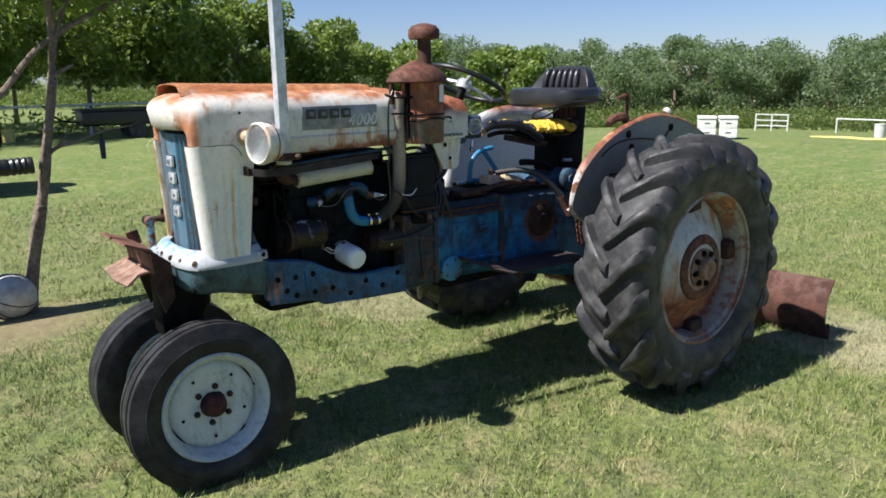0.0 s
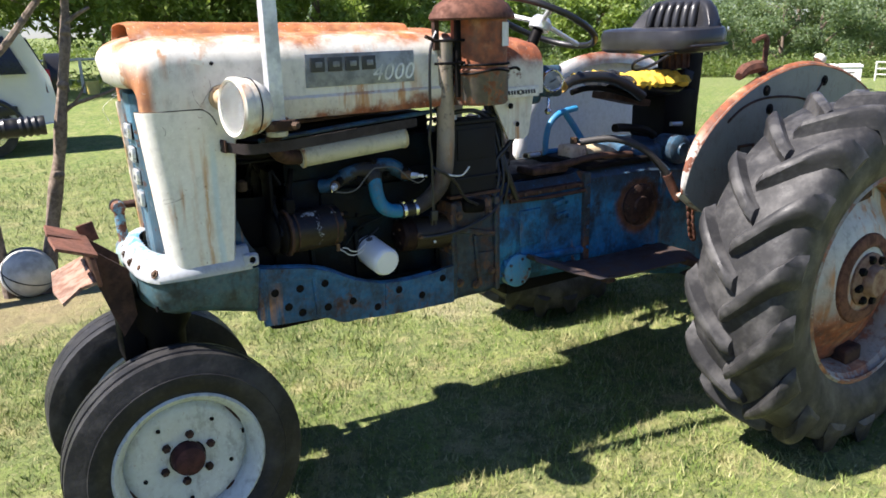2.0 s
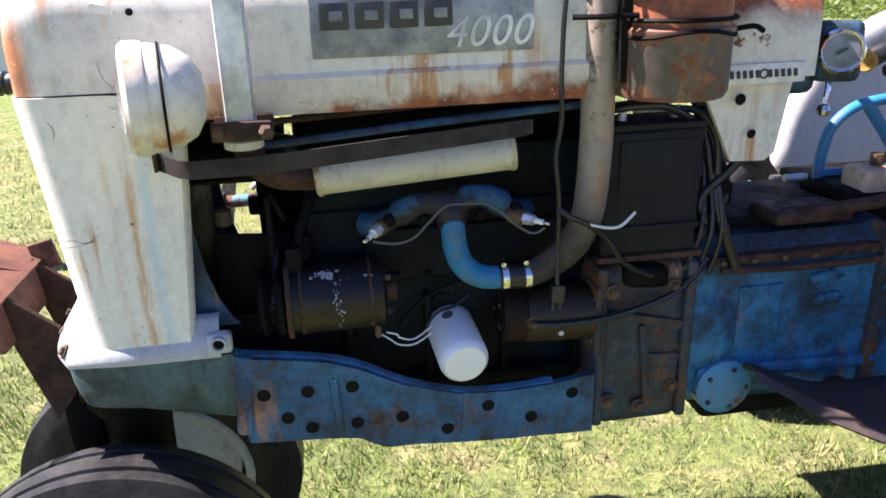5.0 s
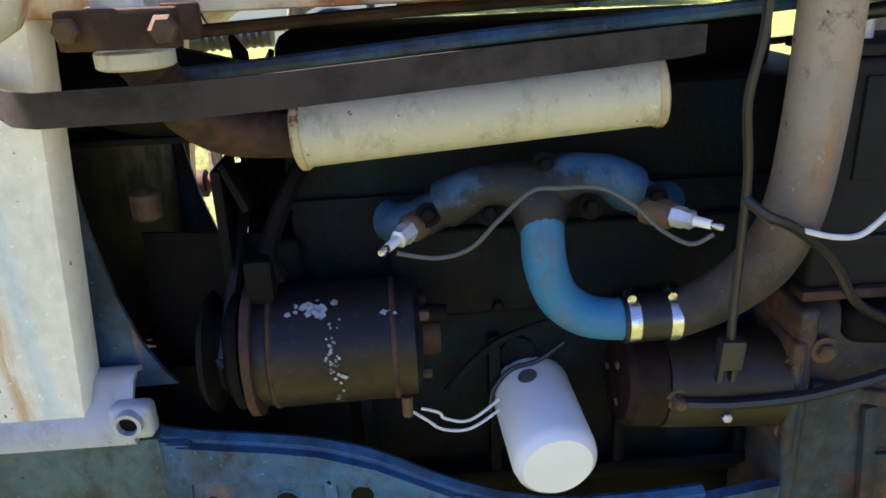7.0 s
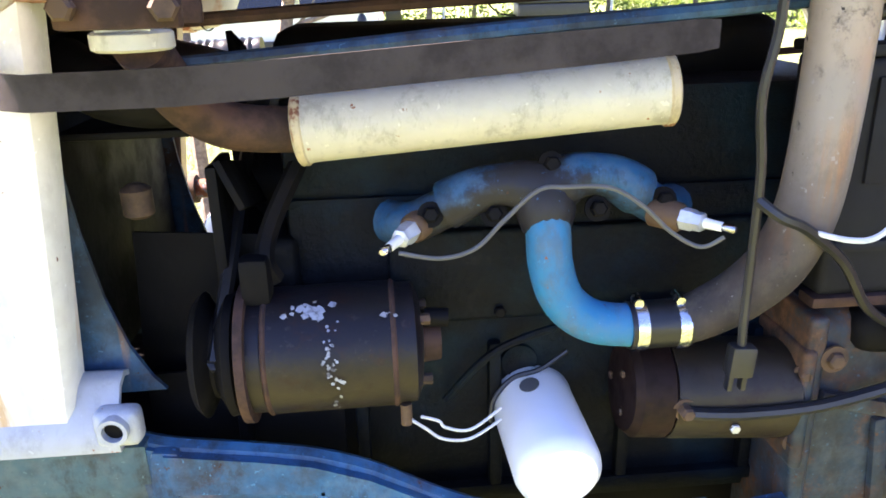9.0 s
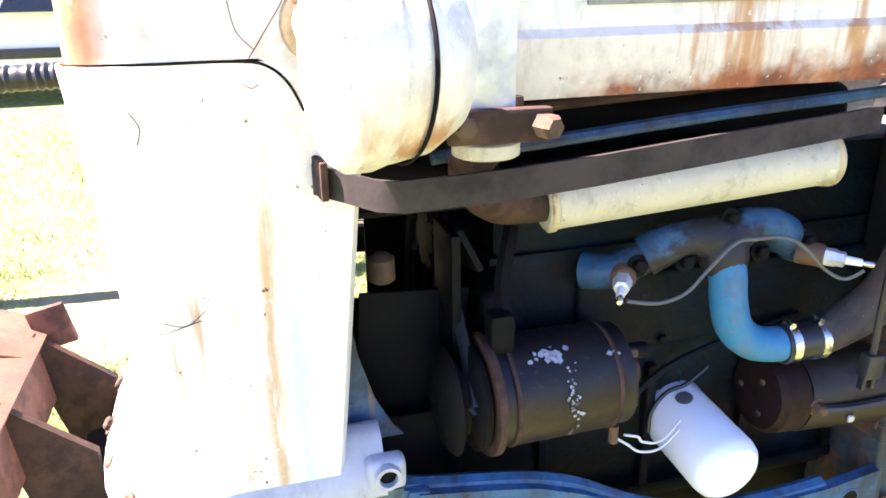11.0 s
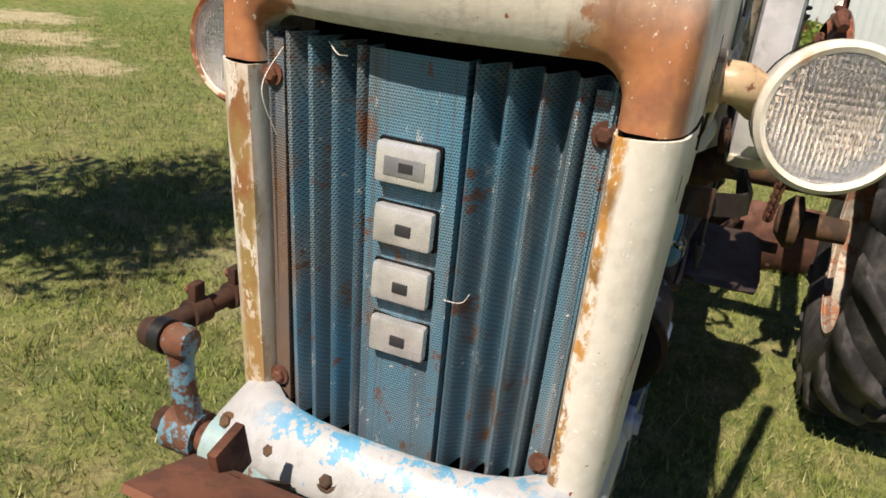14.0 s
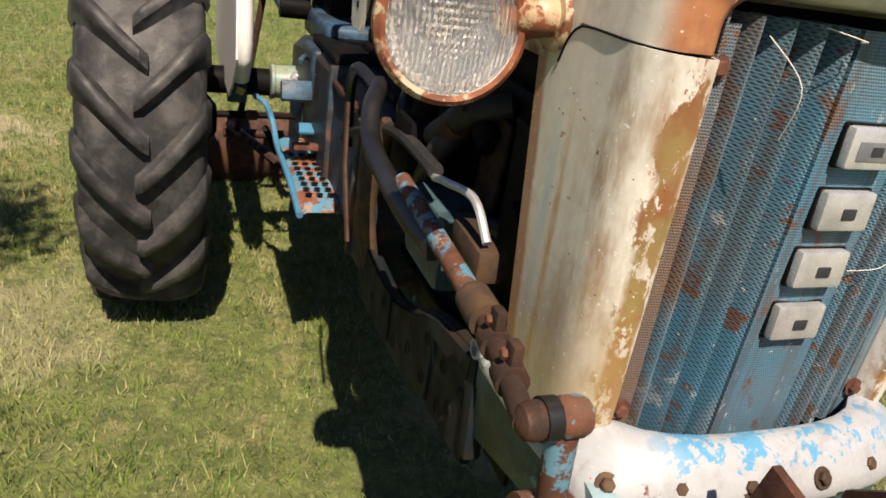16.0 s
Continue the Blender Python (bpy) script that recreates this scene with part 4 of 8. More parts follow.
def build_apron():
    """The curved cast apron under the grille and the bolster below it."""
    def outline(inset, n=13):
        pts = [(0.262, -0.258 + inset)]
        pts += [(0.10, -0.258 + inset)]
        for k in range(n):
            a = -1 + 2 * k / (n - 1)
            y = (0.246 - inset) * a
            pts.append((0.03 + inset - 0.085 * math.sqrt(max(0.0, 1 - (abs(a) ** 3.0) * 0.82)), y))
        return pts + [(0.10, 0.258 - inset), (0.262, 0.258 - inset)]

    rows = []
    for inset, z in ((0.060, 0.952), (0.045, 0.958), (0.028, 0.950), (0.006, 0.915), (0.0, 0.900), (0.002, 0.888), (0.03, 0.886)):
        rows.append([(x, y, z) for x, y in outline(inset)])
    apron = part("apron", thick(loft(bmesh.new(), rows), 0.006), CAPWHITE, tractor, "white apron casting with flaked blue paint", 50)
    for y, x in ((0.216, -0.004), (0.135, -0.024), (0.047, -0.037), (-0.057, -0.039), (-0.142, -0.026), (-0.226, -0.003)):
        b = bmesh.new()
        lathe(b, [(0.017, -0.012), (0.016, 0.0), (0.012, 0.003)], axis_pose((x - 0.004, y, 0.913), (-0.8, y * 1.2, 0.55)), 18)
        part("bolt_boss", b, CAPWHITE, apron)
        bolt(apron, (x - 0.008, y, 0.916), (-0.8, y * 1.2, 0.55), 0.0085, 0.009, BROWN)
    for s in (-1, 1):
        part("apron_seam", tube(bmesh.new(), [(0.016, s * 0.202, 0.949), (0.006, s * 0.205, 0.930), (-0.006, s * 0.208, 0.912), (-0.012, s * 0.209, 0.895)], 0.0022, 6), BLACKIRON, apron)
        part("apron_ear", cube((0.045, 0.026, 0.040), (0.262, s * 0.248, 0.915), 0.010, 3), CAPWHITE, apron)
        part("ear_tube", lathe(bmesh.new(), [(0.0105, -0.004), (0.0105, 0.010), (0.0145, 0.010), (0.0150, 0.006), (0.0150, -0.004)], axis_pose((0.262, s * 0.259, 0.918), (0, s, 0)), 20, False), CAPWHITE, apron, "open tube end")
        part("tube_bore", lathe(bmesh.new(), [(0.0104, 0.0), (0.0100, 0.0025), (0.0, 0.0025)], axis_pose((0.262, s * 0.259, 0.918), (0, s, 0)), 18), BLACKIRON, apron)
    rows = []
    for inset, z in ((0.035, 0.89), (0.010, 0.887), (0.012, 0.84), (0.018, 0.80), (0.04, 0.778), (0.08, 0.768)):
        rows.append([(x + (0.02 if x > 0.2 else 0), y, z - (0.045 if x > 0.2 and z < 0.82 else 0)) for x, y in outline(inset)])
    bm = loft(bmesh.new(), rows)
    part("bolster", thick(bm, 0.012), CAST, tractor, "grey green cast front bolster", 50)
    part("bolster_plate", cube((0.29, 0.40, 0.02), (0.13, 0, 0.80), 0.004), BLACKIRON, tractor)
    # steering pedestal and front axle
    bm = lathe(bmesh.new(), [(0.10, 0.80), (0.098, 0.70), (0.075, 0.66), (0.07, 0.52), (0.085, 0.48), (0.08, 0.40), (0.05, 0.37)], Matrix.Translation((0.02, 0, 0)), 24)
    part("pedestal", bm, BLACKIRON, tractor, "dark steering pedestal")
    part("pedestal_front", cube((0.07, 0.12, 0.26), (-0.070, 0, 0.72), 0.015), BLACKIRON, tractor)
    bm = rod(bmesh.new(), (0.0, -0.22, 0.315), (0.0, 0.22, 0.315), 0.035)
    box(bm, (0.09, 0.16, 0.14), (0.005, 0, 0.36), 0.015)
    part("front_axle", bm, BLACKIRON, tractor)


build_apron()


def build_weight_bracket():
    """The rusty channel iron bracket bolted before the pedestal: a notched upper flange, a lower flange and two cheeks."""
    br = part("tow_bracket", cube((0.012, 0.30, 0.085), pose(-0.152, 0.0, 0.926, 0, -6, 0), 0.003), metal("red brown channel iron", (0.20, 0.082, 0.050), (0.115, 0.052, 0.036), 0.62, 0.1, 22, 0.5), tractor, "rusty channel iron bracket")
    for y in (-0.085, 0.10):
        bm = bmesh.new()
        prism(bm, [(-0.155, 0.985), (-0.06, 0.905), (-0.055, 0.76), (-0.10, 0.70), (-0.150, 0.88)], Matrix.Translation((0, y, 0)) @ XZ, 0.012)
        part("bracket_cheek", bm, RUSTDARK, br)
    # upper flange in two lobes beside a V notch, rising forwards
    slope = pose(-0.150, 0.0, 0.972, 0, 22, 0)
    for lobe in ([(0.006, 0.158), (-0.108, 0.150), (-0.112, 0.012), (-0.062, 0.018), (-0.006, 0.030), (0.006, 0.030)], [(0.006, 0.030), (-0.006, 0.030), (-0.060, 0.000), (-0.112, -0.022), (-0.106, -0.165), (0.006, -0.150)]):
        bm = bmesh.new()
        prism(bm, lobe, slope, 0.009)
        part("upper_flange", bm, br.data.materials[0], br)
    bm = bmesh.new()
    prism(bm, [(0.004, 0.16), (-0.098, 0.175), (-0.112, -0.02), (-0.100, -0.165), (-0.040, -0.120), (0.004, -0.150)], pose(-0.158, 0.0, 0.892, 0, -24, 0), 0.009)
    part("lower_flange", bm, metal("pale flaking rust", (0.30, 0.20, 0.145), (0.20, 0.105, 0.07), 0.7, 0.0, 36, 0.5), br, "pale flaking lower flange")
    part("tab", cube((0.05, 0.012, 0.06), pose(-0.135, 0.115, 0.985, 0, -12, 0), 0.002), RUST, br)


build_weight_bracket()


def build_rails():
    for s in (-1, 1):
        top = [(0.27, 0.885), (0.31, 0.874), (0.40, 0.860), (0.45, 0.850), (0.51, 0.828), (0.60, 0.779), (0.70, 0.746), (0.80, 0.739), (0.90, 0.744), (0.985, 0.757)]
        low = [(0.985, 0.620), (0.93, 0.622), (0.745, 0.629), (0.62, 0.640), (0.555, 0.643), (0.50, 0.671), (0.449, 0.678), (0.29, 0.690)]
        bm = prism(bmesh.new(), top + low, Matrix.Translation((0, s * 0.238 + 0.008, 0)) @ XZ, 0.016)
        rail = part("frame_rail", bm, RAIL if s < 0 else SHADERAIL, tractor, "blue frame rail with bolt holes and rust")
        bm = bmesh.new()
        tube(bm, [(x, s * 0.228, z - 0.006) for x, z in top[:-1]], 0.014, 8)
        part("rail_flange", bm, RAIL if s < 0 else SHADERAIL, rail)
        part("rail_lip", tube(bmesh.new(), [(x, s * 0.236, z + 0.004) for x, z in low[::-1]], 0.009, 8), RAIL if s < 0 else SHADERAIL, rail)
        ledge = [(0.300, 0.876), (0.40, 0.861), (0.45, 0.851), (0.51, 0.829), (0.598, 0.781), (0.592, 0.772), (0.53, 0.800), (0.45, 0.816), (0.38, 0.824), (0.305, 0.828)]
        part("rail_ledge", prism(bmesh.new(), ledge, Matrix.Translation((0, s * 0.2475 + 0.005, 0)) @ XZ, 0.010), RAIL if s < 0 else SHADERAIL, rail)
        part("front_flange", cube((0.030, 0.030, 0.17), pose(0.292, s * 0.236, 0.795, 0, 6, 0), 0.008), RAIL if s < 0 else SHADERAIL, rail)
        part("rail_rib", cube((0.016, 0.014, 0.14), pose(0.462, s * 0.2455, 0.755, 0, -3, 0), 0.006), RAIL if s < 0 else SHADERAIL, rail)
        part("rail_rib", cube((0.014, 0.012, 0.10), pose(0.715, s * 0.2455, 0.700, 0, 4, 0), 0.005), RAIL if s < 0 else SHADERAIL, rail)
        for x, z in ((0.327, 0.792), (0.409, 0.790), (0.367, 0.737), (0.411, 0.709), (0.494, 0.790), (0.499, 0.708), (0.588, 0.710), (0.678, 0.669), (0.762, 0.712), (0.852, 0.674), (0.938, 0.719)):
            m = axis_pose((x, s * 0.2455, z), (0, s, 0))
            part("hole_rim", lathe(bmesh.new(), [(0.0175, -0.002), (0.0165, 0.0012), (0.0135, 0.0016), (0.0125, -0.001)], m, 16, False), RAIL if s < 0 else SHADERAIL, rail)
            part("bolt_hole", lathe(bmesh.new(), [(0.0135, 0.0), (0.0125, 0.002), (0.008, 0.001), (0, 0.0005)], m, 16), BLACKIRON, rail)


build_rails()


def build_engine():
    eng = part("engine_block", cube((0.70, 0.27, 0.42), (0.78, 0, 0.90), 0.02), BLOCK, tractor, "greasy engine block, near-black for bay shade")
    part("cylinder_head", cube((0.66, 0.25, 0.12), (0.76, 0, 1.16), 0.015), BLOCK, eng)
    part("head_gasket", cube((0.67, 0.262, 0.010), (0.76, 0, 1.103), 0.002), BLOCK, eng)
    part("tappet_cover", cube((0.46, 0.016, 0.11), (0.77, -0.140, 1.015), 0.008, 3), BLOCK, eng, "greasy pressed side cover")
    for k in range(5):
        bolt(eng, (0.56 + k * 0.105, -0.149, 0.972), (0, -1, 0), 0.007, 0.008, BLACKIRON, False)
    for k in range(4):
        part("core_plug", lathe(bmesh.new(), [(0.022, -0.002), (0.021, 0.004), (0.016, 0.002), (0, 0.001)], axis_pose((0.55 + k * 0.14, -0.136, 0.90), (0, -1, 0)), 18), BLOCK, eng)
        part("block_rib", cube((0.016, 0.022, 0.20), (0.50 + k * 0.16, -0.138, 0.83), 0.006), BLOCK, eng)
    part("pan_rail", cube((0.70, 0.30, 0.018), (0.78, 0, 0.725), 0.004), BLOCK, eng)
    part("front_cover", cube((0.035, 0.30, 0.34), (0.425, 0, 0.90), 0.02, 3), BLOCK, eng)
    # three black sheets added to close gaps where daylight showed through
    part("fan_gap_sheet", cube((0.012, 0.08, 0.34), (0.368, -0.140, 0.99), 0.004), BLACKIRON, eng, "added black sheet closing a gap by the fan")
    part("radiator_gap_sheet", cube((0.14, 0.006, 0.20), pose(0.325, -0.120, 0.975, 0, 4, 0), 0.003), BLACKIRON, eng)
    part("rail_gap_sheet", cube((0.22, 0.006, 0.16), (0.370, -0.150, 0.840), 0.003), BLACKIRON, eng)
    part("drain_cock", lathe(bmesh.new(), [(0.010, 0.0), (0.016, 0.004), (0.016, 0.030), (0.008, 0.036), (0.0, 0.037)], axis_pose((0.285, -0.155, 1.105), (0, 0, 1)), 14), BROWN, eng, "tan drain fitting")
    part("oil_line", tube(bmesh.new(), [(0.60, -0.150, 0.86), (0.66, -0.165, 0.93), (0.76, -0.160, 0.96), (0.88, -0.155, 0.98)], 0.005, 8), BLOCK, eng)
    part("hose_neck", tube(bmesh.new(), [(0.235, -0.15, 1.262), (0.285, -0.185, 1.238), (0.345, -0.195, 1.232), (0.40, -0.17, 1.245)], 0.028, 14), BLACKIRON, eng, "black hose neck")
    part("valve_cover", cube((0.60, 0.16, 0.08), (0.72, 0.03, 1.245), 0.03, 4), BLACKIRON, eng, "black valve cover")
    # more added black sheets, keeping the far side of the bay dark
    part("lower_gap_sheet", cube((0.22, 0.008, 0.24), (0.335, 0.195, 0.815), 0.003), BLACKIRON, eng)
    part("far_gap_sheet", cube((0.13, 0.008, 0.42), (0.385, 0.17, 0.99), 0.003), BLACKIRON, eng, "added black sheet closing a gap on the far side")
    part("far_gap_sheet", cube((0.22, 0.36, 0.008), (0.335, 0.0, 1.195), 0.003), BLACKIRON, eng)
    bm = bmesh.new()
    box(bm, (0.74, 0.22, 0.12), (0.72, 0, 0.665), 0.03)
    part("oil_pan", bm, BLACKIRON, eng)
    part("radiator", cube((0.055, 0.36, 0.46), (0.195, 0, 1.15), 0.01), BLACKIRON, tractor, "black radiator core")
    part("radiator_tank", cube((0.10, 0.38, 0.07), (0.20, 0, 1.325), 0.02), BLACKIRON, tractor)
    fan = part("fan", rod(bmesh.new(), (0.375, 0, 1.10), (0.395, 0, 1.10), 0.045), BLACKIRON, eng, "black radiator fan")
    for k in range(6):
        a = math.pi / 3 * k + 0.3
        part("fan_blade", cube((0.008, 0.055, 0.15), Matrix.Translation((0.385, 0, 1.10)) @ Matrix.Rotation(a, 4, "X") @ pose(0, 0, 0.11, 0, 0, 25), 0.002), BLACKIRON, fan)
    part("water_pump", rod(bmesh.new(), (0.395, 0, 1.10), (0.45, 0, 1.10), 0.05), BLACKIRON, eng)
    part("fan_shroud_hose", tube(bmesh.new(), [(0.22, -0.08, 1.26), (0.32, -0.12, 1.25), (0.42, -0.10, 1.22)], 0.034), BLACKPLASTIC, eng)
    # muffler under the strap
    a, b = Vector((0.462, -0.205, 1.199)), Vector((0.817, -0.226, 1.2275))
    d = (b - a).length
    bm = lathe(bmesh.new(), [(0.0, -0.002), (0.031, -0.002), (0.034, 0.001), (0.034, 0.008), (0.0328, 0.012), (0.0328, d - 0.012), (0.034, d - 0.008), (0.034, d - 0.001), (0.012, d + 0.002), (0.0, d + 0.002)], axis_pose(a, b - a), 28)
    at = part("air_tube", bm, CREAMTUBE, tractor, "cream painted steel cylinder with beaded ends")
    for h in (0.004, d - 0.004):
        part("tube_bead", lathe(bmesh.new(), [(0.0335, -0.005), (0.0356, -0.003), (0.0356, 0.003), (0.0335, 0.005)], axis_pose(a.lerp(b, h / d), b - a), 28, False), CREAMBEAD, at, "rusty beaded end")
    # long flat strap from the panel to the rear
    rows = []
    for x, y, z, h in ((0.204, -0.268, 1.2625, 0.0140), (0.230, -0.296, 1.260, 0.0145), (0.252, -0.322, 1.2575, 0.0145), (0.275, -0.331, 1.2560, 0.0140), (0.381, -0.320, 1.2560, 0.0150), (0.467, -0.311, 1.2590, 0.0150), (0.557, -0.302, 1.2640, 0.0150), (0.650, -0.292, 1.2690, 0.0150), (0.748, -0.281, 1.2740, 0.0145), (0.820, -0.274, 1.2785, 0.0140), (0.839, -0.272, 1.2795, 0.0120)):
        rows.append([(x, y - 0.0025, z - h), (x, y - 0.0025, z + h), (x, y + 0.0025, z + h), (x, y + 0.0025, z - h)])
    strap = part("strap", loft(bmesh.new(), rows, True, True), DARKBAR, tractor, "long flat dark steel strap")
    part("strap_clamp", cube((0.007, 0.046, 0.036), pose(0.210, -0.270, 1.265, 0, 0, 6), 0.002), RUSTDARK, strap)
    part("control_rod", tube(bmesh.new(), [(0.33, -0.220, 1.262), (0.454, -0.220, 1.270), (0.661, -0.220, 1.286), (0.846, -0.220, 1.297), (0.98, -0.22, 1.306)], 0.0075, 8), BLUE, tractor, "blue steel control rod")
    part("fuel_line", tube(bmesh.new(), [(0.30, -0.21, 1.298), (0.60, -0.205, 1.312), (0.95, -0.18, 1.322)], 0.006, 8), RUSTDARK, tractor)
    # generator
    m = axis_pose((0.392, -0.205, 0.967), (1, 0.02, 0.0))
    gen = part("generator", lathe(bmesh.new(), [(0.0, 0.0), (0.058, 0.0), (0.064, 0.003), (0.064, 0.018), (0.0665, 0.02), (0.0665, 0.152), (0.064, 0.156), (0.064, 0.172), (0.05, 0.178), (0.02, 0.182), (0, 0.182)], m, 36), GENERATOR, tractor, "scorched brown steel generator")
    part("generator_pulley", lathe(bmesh.new(), [(0.0, -0.058), (0.03, -0.058), (0.058, -0.052), (0.066, -0.044), (0.046, -0.034), (0.046, -0.030), (0.066, -0.018), (0.064, -0.010), (0.03, -0.008), (0.0, 0.0)], m, 32), BLACKIRON, gen, "black pulley with rim")
    part("generator_fan", lathe(bmesh.new(), [(0.02, -0.006), (0.074, -0.005), (0.074, 0.004), (0.02, 0.006)], m, 32), RUSTDARK, gen)
    part("generator_strap", tube(bmesh.new(), [(0.425, -0.20, 1.045), (0.417, -0.205, 1.07), (0.424, -0.18, 1.10), (0.45, -0.14, 1.15)], 0.010, 6), BLACKIRON, gen)
    for h in (0.022, 0.150):
        part("generator_band", lathe(bmesh.new(), [(0.0662, h - 0.003), (0.0678, h - 0.001), (0.0678, h + 0.001), (0.0662, h + 0.003)], m, 36, False), RUSTDARK, gen)
    for a in (0.6, 2.2, 3.8, 5.4):
        part("through_bolt", lathe(bmesh.new(), [(0.006, 0.172), (0.006, 0.188), (0.0, 0.189)], m @ Matrix.Translation((0.045 * math.cos(a), 0.045 * math.sin(a), 0)), 6), BROWN, gen)
    part("rear_bearing", lathe(bmesh.new(), [(0.024, 0.18), (0.022, 0.20), (0.0, 0.202)], m, 18), RUSTDARK, gen)
    part("bracket_lug", cube((0.03, 0.03, 0.05), (0.408, -0.215, 1.052), 0.008), BLACKIRON, gen)
    rng = random.Random(8)
    bm = bmesh.new()
    for k in range(70):
        if k < 26:
            x, a = rng.gauss(0.462, 0.010), rng.gauss(1.02, 0.07)
        elif k < 34:
            x, a = rng.gauss(0.535, 0.006), rng.gauss(0.90, 0.02)
        else:
            x, a = rng.gauss(0.482, 0.0035), rng.uniform(-0.75, 0.85)
        size = rng.uniform(0.0012, 0.0042) * (1.5 if k < 26 else 0.8)
        spin, ring = rng.uniform(0, 6.28), []
        for q in range(5):
            t = spin + q * 1.257
            r = size * rng.uniform(0.5, 1.2)
            b = a + r * math.sin(t) / 0.0668
            ring.append(bm.verts.new((x + r * math.cos(t), -0.205 - 0.0672 * math.cos(b) , 0.967 + 0.0672 * math.sin(b))))
        bm.faces.new(ring)
    tagged(part("paint_fleck", bm, SPECK, gen, "flakes of white paint"), kind="stuff")
    part("terminal", rod(bmesh.new(), (0.552, -0.238, 0.912), (0.552, -0.238, 0.888), 0.006), BROWN, gen)
    part("terminal", rod(bmesh.new(), (0.575, -0.215, 1.0), (0.60, -0.215, 0.998), 0.010), BLACKIRON, gen)
    for dz in (0.0, 0.014):
        part("wire", tube(bmesh.new(), [(0.553 + dz, -0.238, 0.895), (0.572 + dz, -0.240, 0.881 + dz * 0.6), (0.590 + dz * 0.2, -0.240, 0.867 + dz), (0.620, -0.238, 0.864 + dz * 0.8), (0.655, -0.225, 0.877 + dz)], 0.0017, 6), WIRE, gen, "white insulated wire")
    # belt
    part("fan_belt", tube(bmesh.new(), [(0.366, -0.205 - 0.048, 0.98), (0.366, -0.20, 0.925), (0.37, -0.10, 0.82), (0.37, 0.02, 0.76), (0.37, 0.09, 0.82), (0.372, 0.06, 1.10), (0.38, -0.02, 1.15), (0.372, -0.19, 1.035), (0.366, -0.205 - 0.048, 0.98)], 0.008, 6), BLACKPLASTIC, eng, "black rubber fan belt")
    part("crank_pulley", rod(bmesh.new(), (0.335, 0.0, 0.80), (0.375, 0.0, 0.80), 0.075), BLACKIRON, eng)
    # oil filter, leaning out and forward at the foot
    way = Vector((0.065, -0.985, -0.15)).normalized()
    top = Vector((0.706, -0.128, 0.842))
    m = axis_pose(top, way)
    filt = part("oil_filter", lathe(bmesh.new(), [(0.0, -0.004), (0.048, -0.003), (0.051, 0.003), (0.0495, 0.012), (0.0495, 0.120), (0.047, 0.130), (0.040, 0.137), (0.0, 0.1385)], m, 36), WHITECAN, tractor, "clean white spin-on oil filter")
    part("filter_base", lathe(bmesh.new(), [(0.045, -0.03), (0.047, -0.008), (0.044, -0.002)], m, 28), BLACKIRON, filt)
    part("filter_mark", lathe(bmesh.new(), [(0.012, 0.0), (0.0115, 0.0008), (0.0, 0.001)], axis_pose(Vector((0.696, -0.172, 0.8865)), (-0.28, -0.15, 0.95)), 18), GREYWIRE, filt, "small grey round mark")
    part("filter_tie", tube(bmesh.new(), [(0.745, -0.150, 0.916), (0.712, -0.152, 0.8945), (0.680, -0.152, 0.885), (0.657, -0.155, 0.860), (0.652, -0.160, 0.832)], 0.003, 6), BLACKPLASTIC, filt)
    # exhaust manifold
    bm = tube(bmesh.new(), [(0.604, -0.188, 1.112), (0.640, -0.198, 1.131), (0.672, -0.200, 1.134), (0.703, -0.200, 1.127), (0.735, -0.200, 1.140), (0.770, -0.198, 1.138), (0.804, -0.190, 1.118)], lambda s: 0.0225 + 0.004 * math.sin(math.pi * s) + 0.0035 * math.cos(12.5 * s), 16)
    man = part("exhaust_manifold", bm, MANIFOLD, tractor, "blue cast exhaust manifold")
    part("manifold_arm", tube(bmesh.new(), [(0.640, -0.196, 1.126), (0.606, -0.188, 1.111), (0.570, -0.176, 1.092), (0.545, -0.150, 1.086)], lambda s: 0.021 - 0.001 * s + 0.004 * s * s, 14), MANIFOLD, man)
    part("manifold_arm", tube(bmesh.new(), [(0.775, -0.196, 1.133), (0.808, -0.188, 1.112), (0.838, -0.172, 1.094), (0.858, -0.146, 1.088)], lambda s: 0.021 - 0.001 * s + 0.004 * s * s, 14), MANIFOLD, man)
    part("manifold_collector", lathe(bmesh.new(), [(0.026, 0.0), (0.030, 0.010), (0.031, 0.030), (0.026, 0.045), (0.024, 0.050)], axis_pose((0.703, -0.200, 1.134), (0, -0.30, -1)), 18), MANIFOLD, man)
    for x, z in ((0.586, 1.108), (0.708, 1.154), (0.826, 1.112), (0.650, 1.106), (0.757, 1.106)):
        bolt(man, (x, -0.206, z), (0.0, -1, 0.25), 0.0085, 0.012, BLACKIRON)
    bm = tube(bmesh.new(), [(0.703, -0.204, 1.125), (0.7035, -0.220, 1.089), (0.706, -0.225, 1.052), (0.720, -0.226, 1.014), (0.751, -0.228, 0.990), (0.795, -0.229, 0.983)], 0.0230, 18, 8)
    part("exhaust_elbow", bm, paint("deep elbow blue", (0.006, 0.170, 0.330), (0.010, 0.140, 0.28), rust=0.70, streak=0.8, dirt=0.62, chalk=0.2, shine=0.25, gloss=0.5), tractor, "bright blue curved exhaust elbow")
    bm = tube(bmesh.new(), [(0.788, -0.229, 0.983), (0.852, -0.230, 0.984)], 0.0255, 18, 0)
    part("rubber_sleeve", bm, BLACKPLASTIC, tractor, "black rubber sleeve")
    for x in (0.798, 0.842):
        cl = part("hose_clamp", rod(bmesh.new(), (x - 0.006, -0.2290, 0.983), (x + 0.006, -0.2290, 0.983), 0.0275, 28), CHROME, tractor, "bright steel hose clamp")
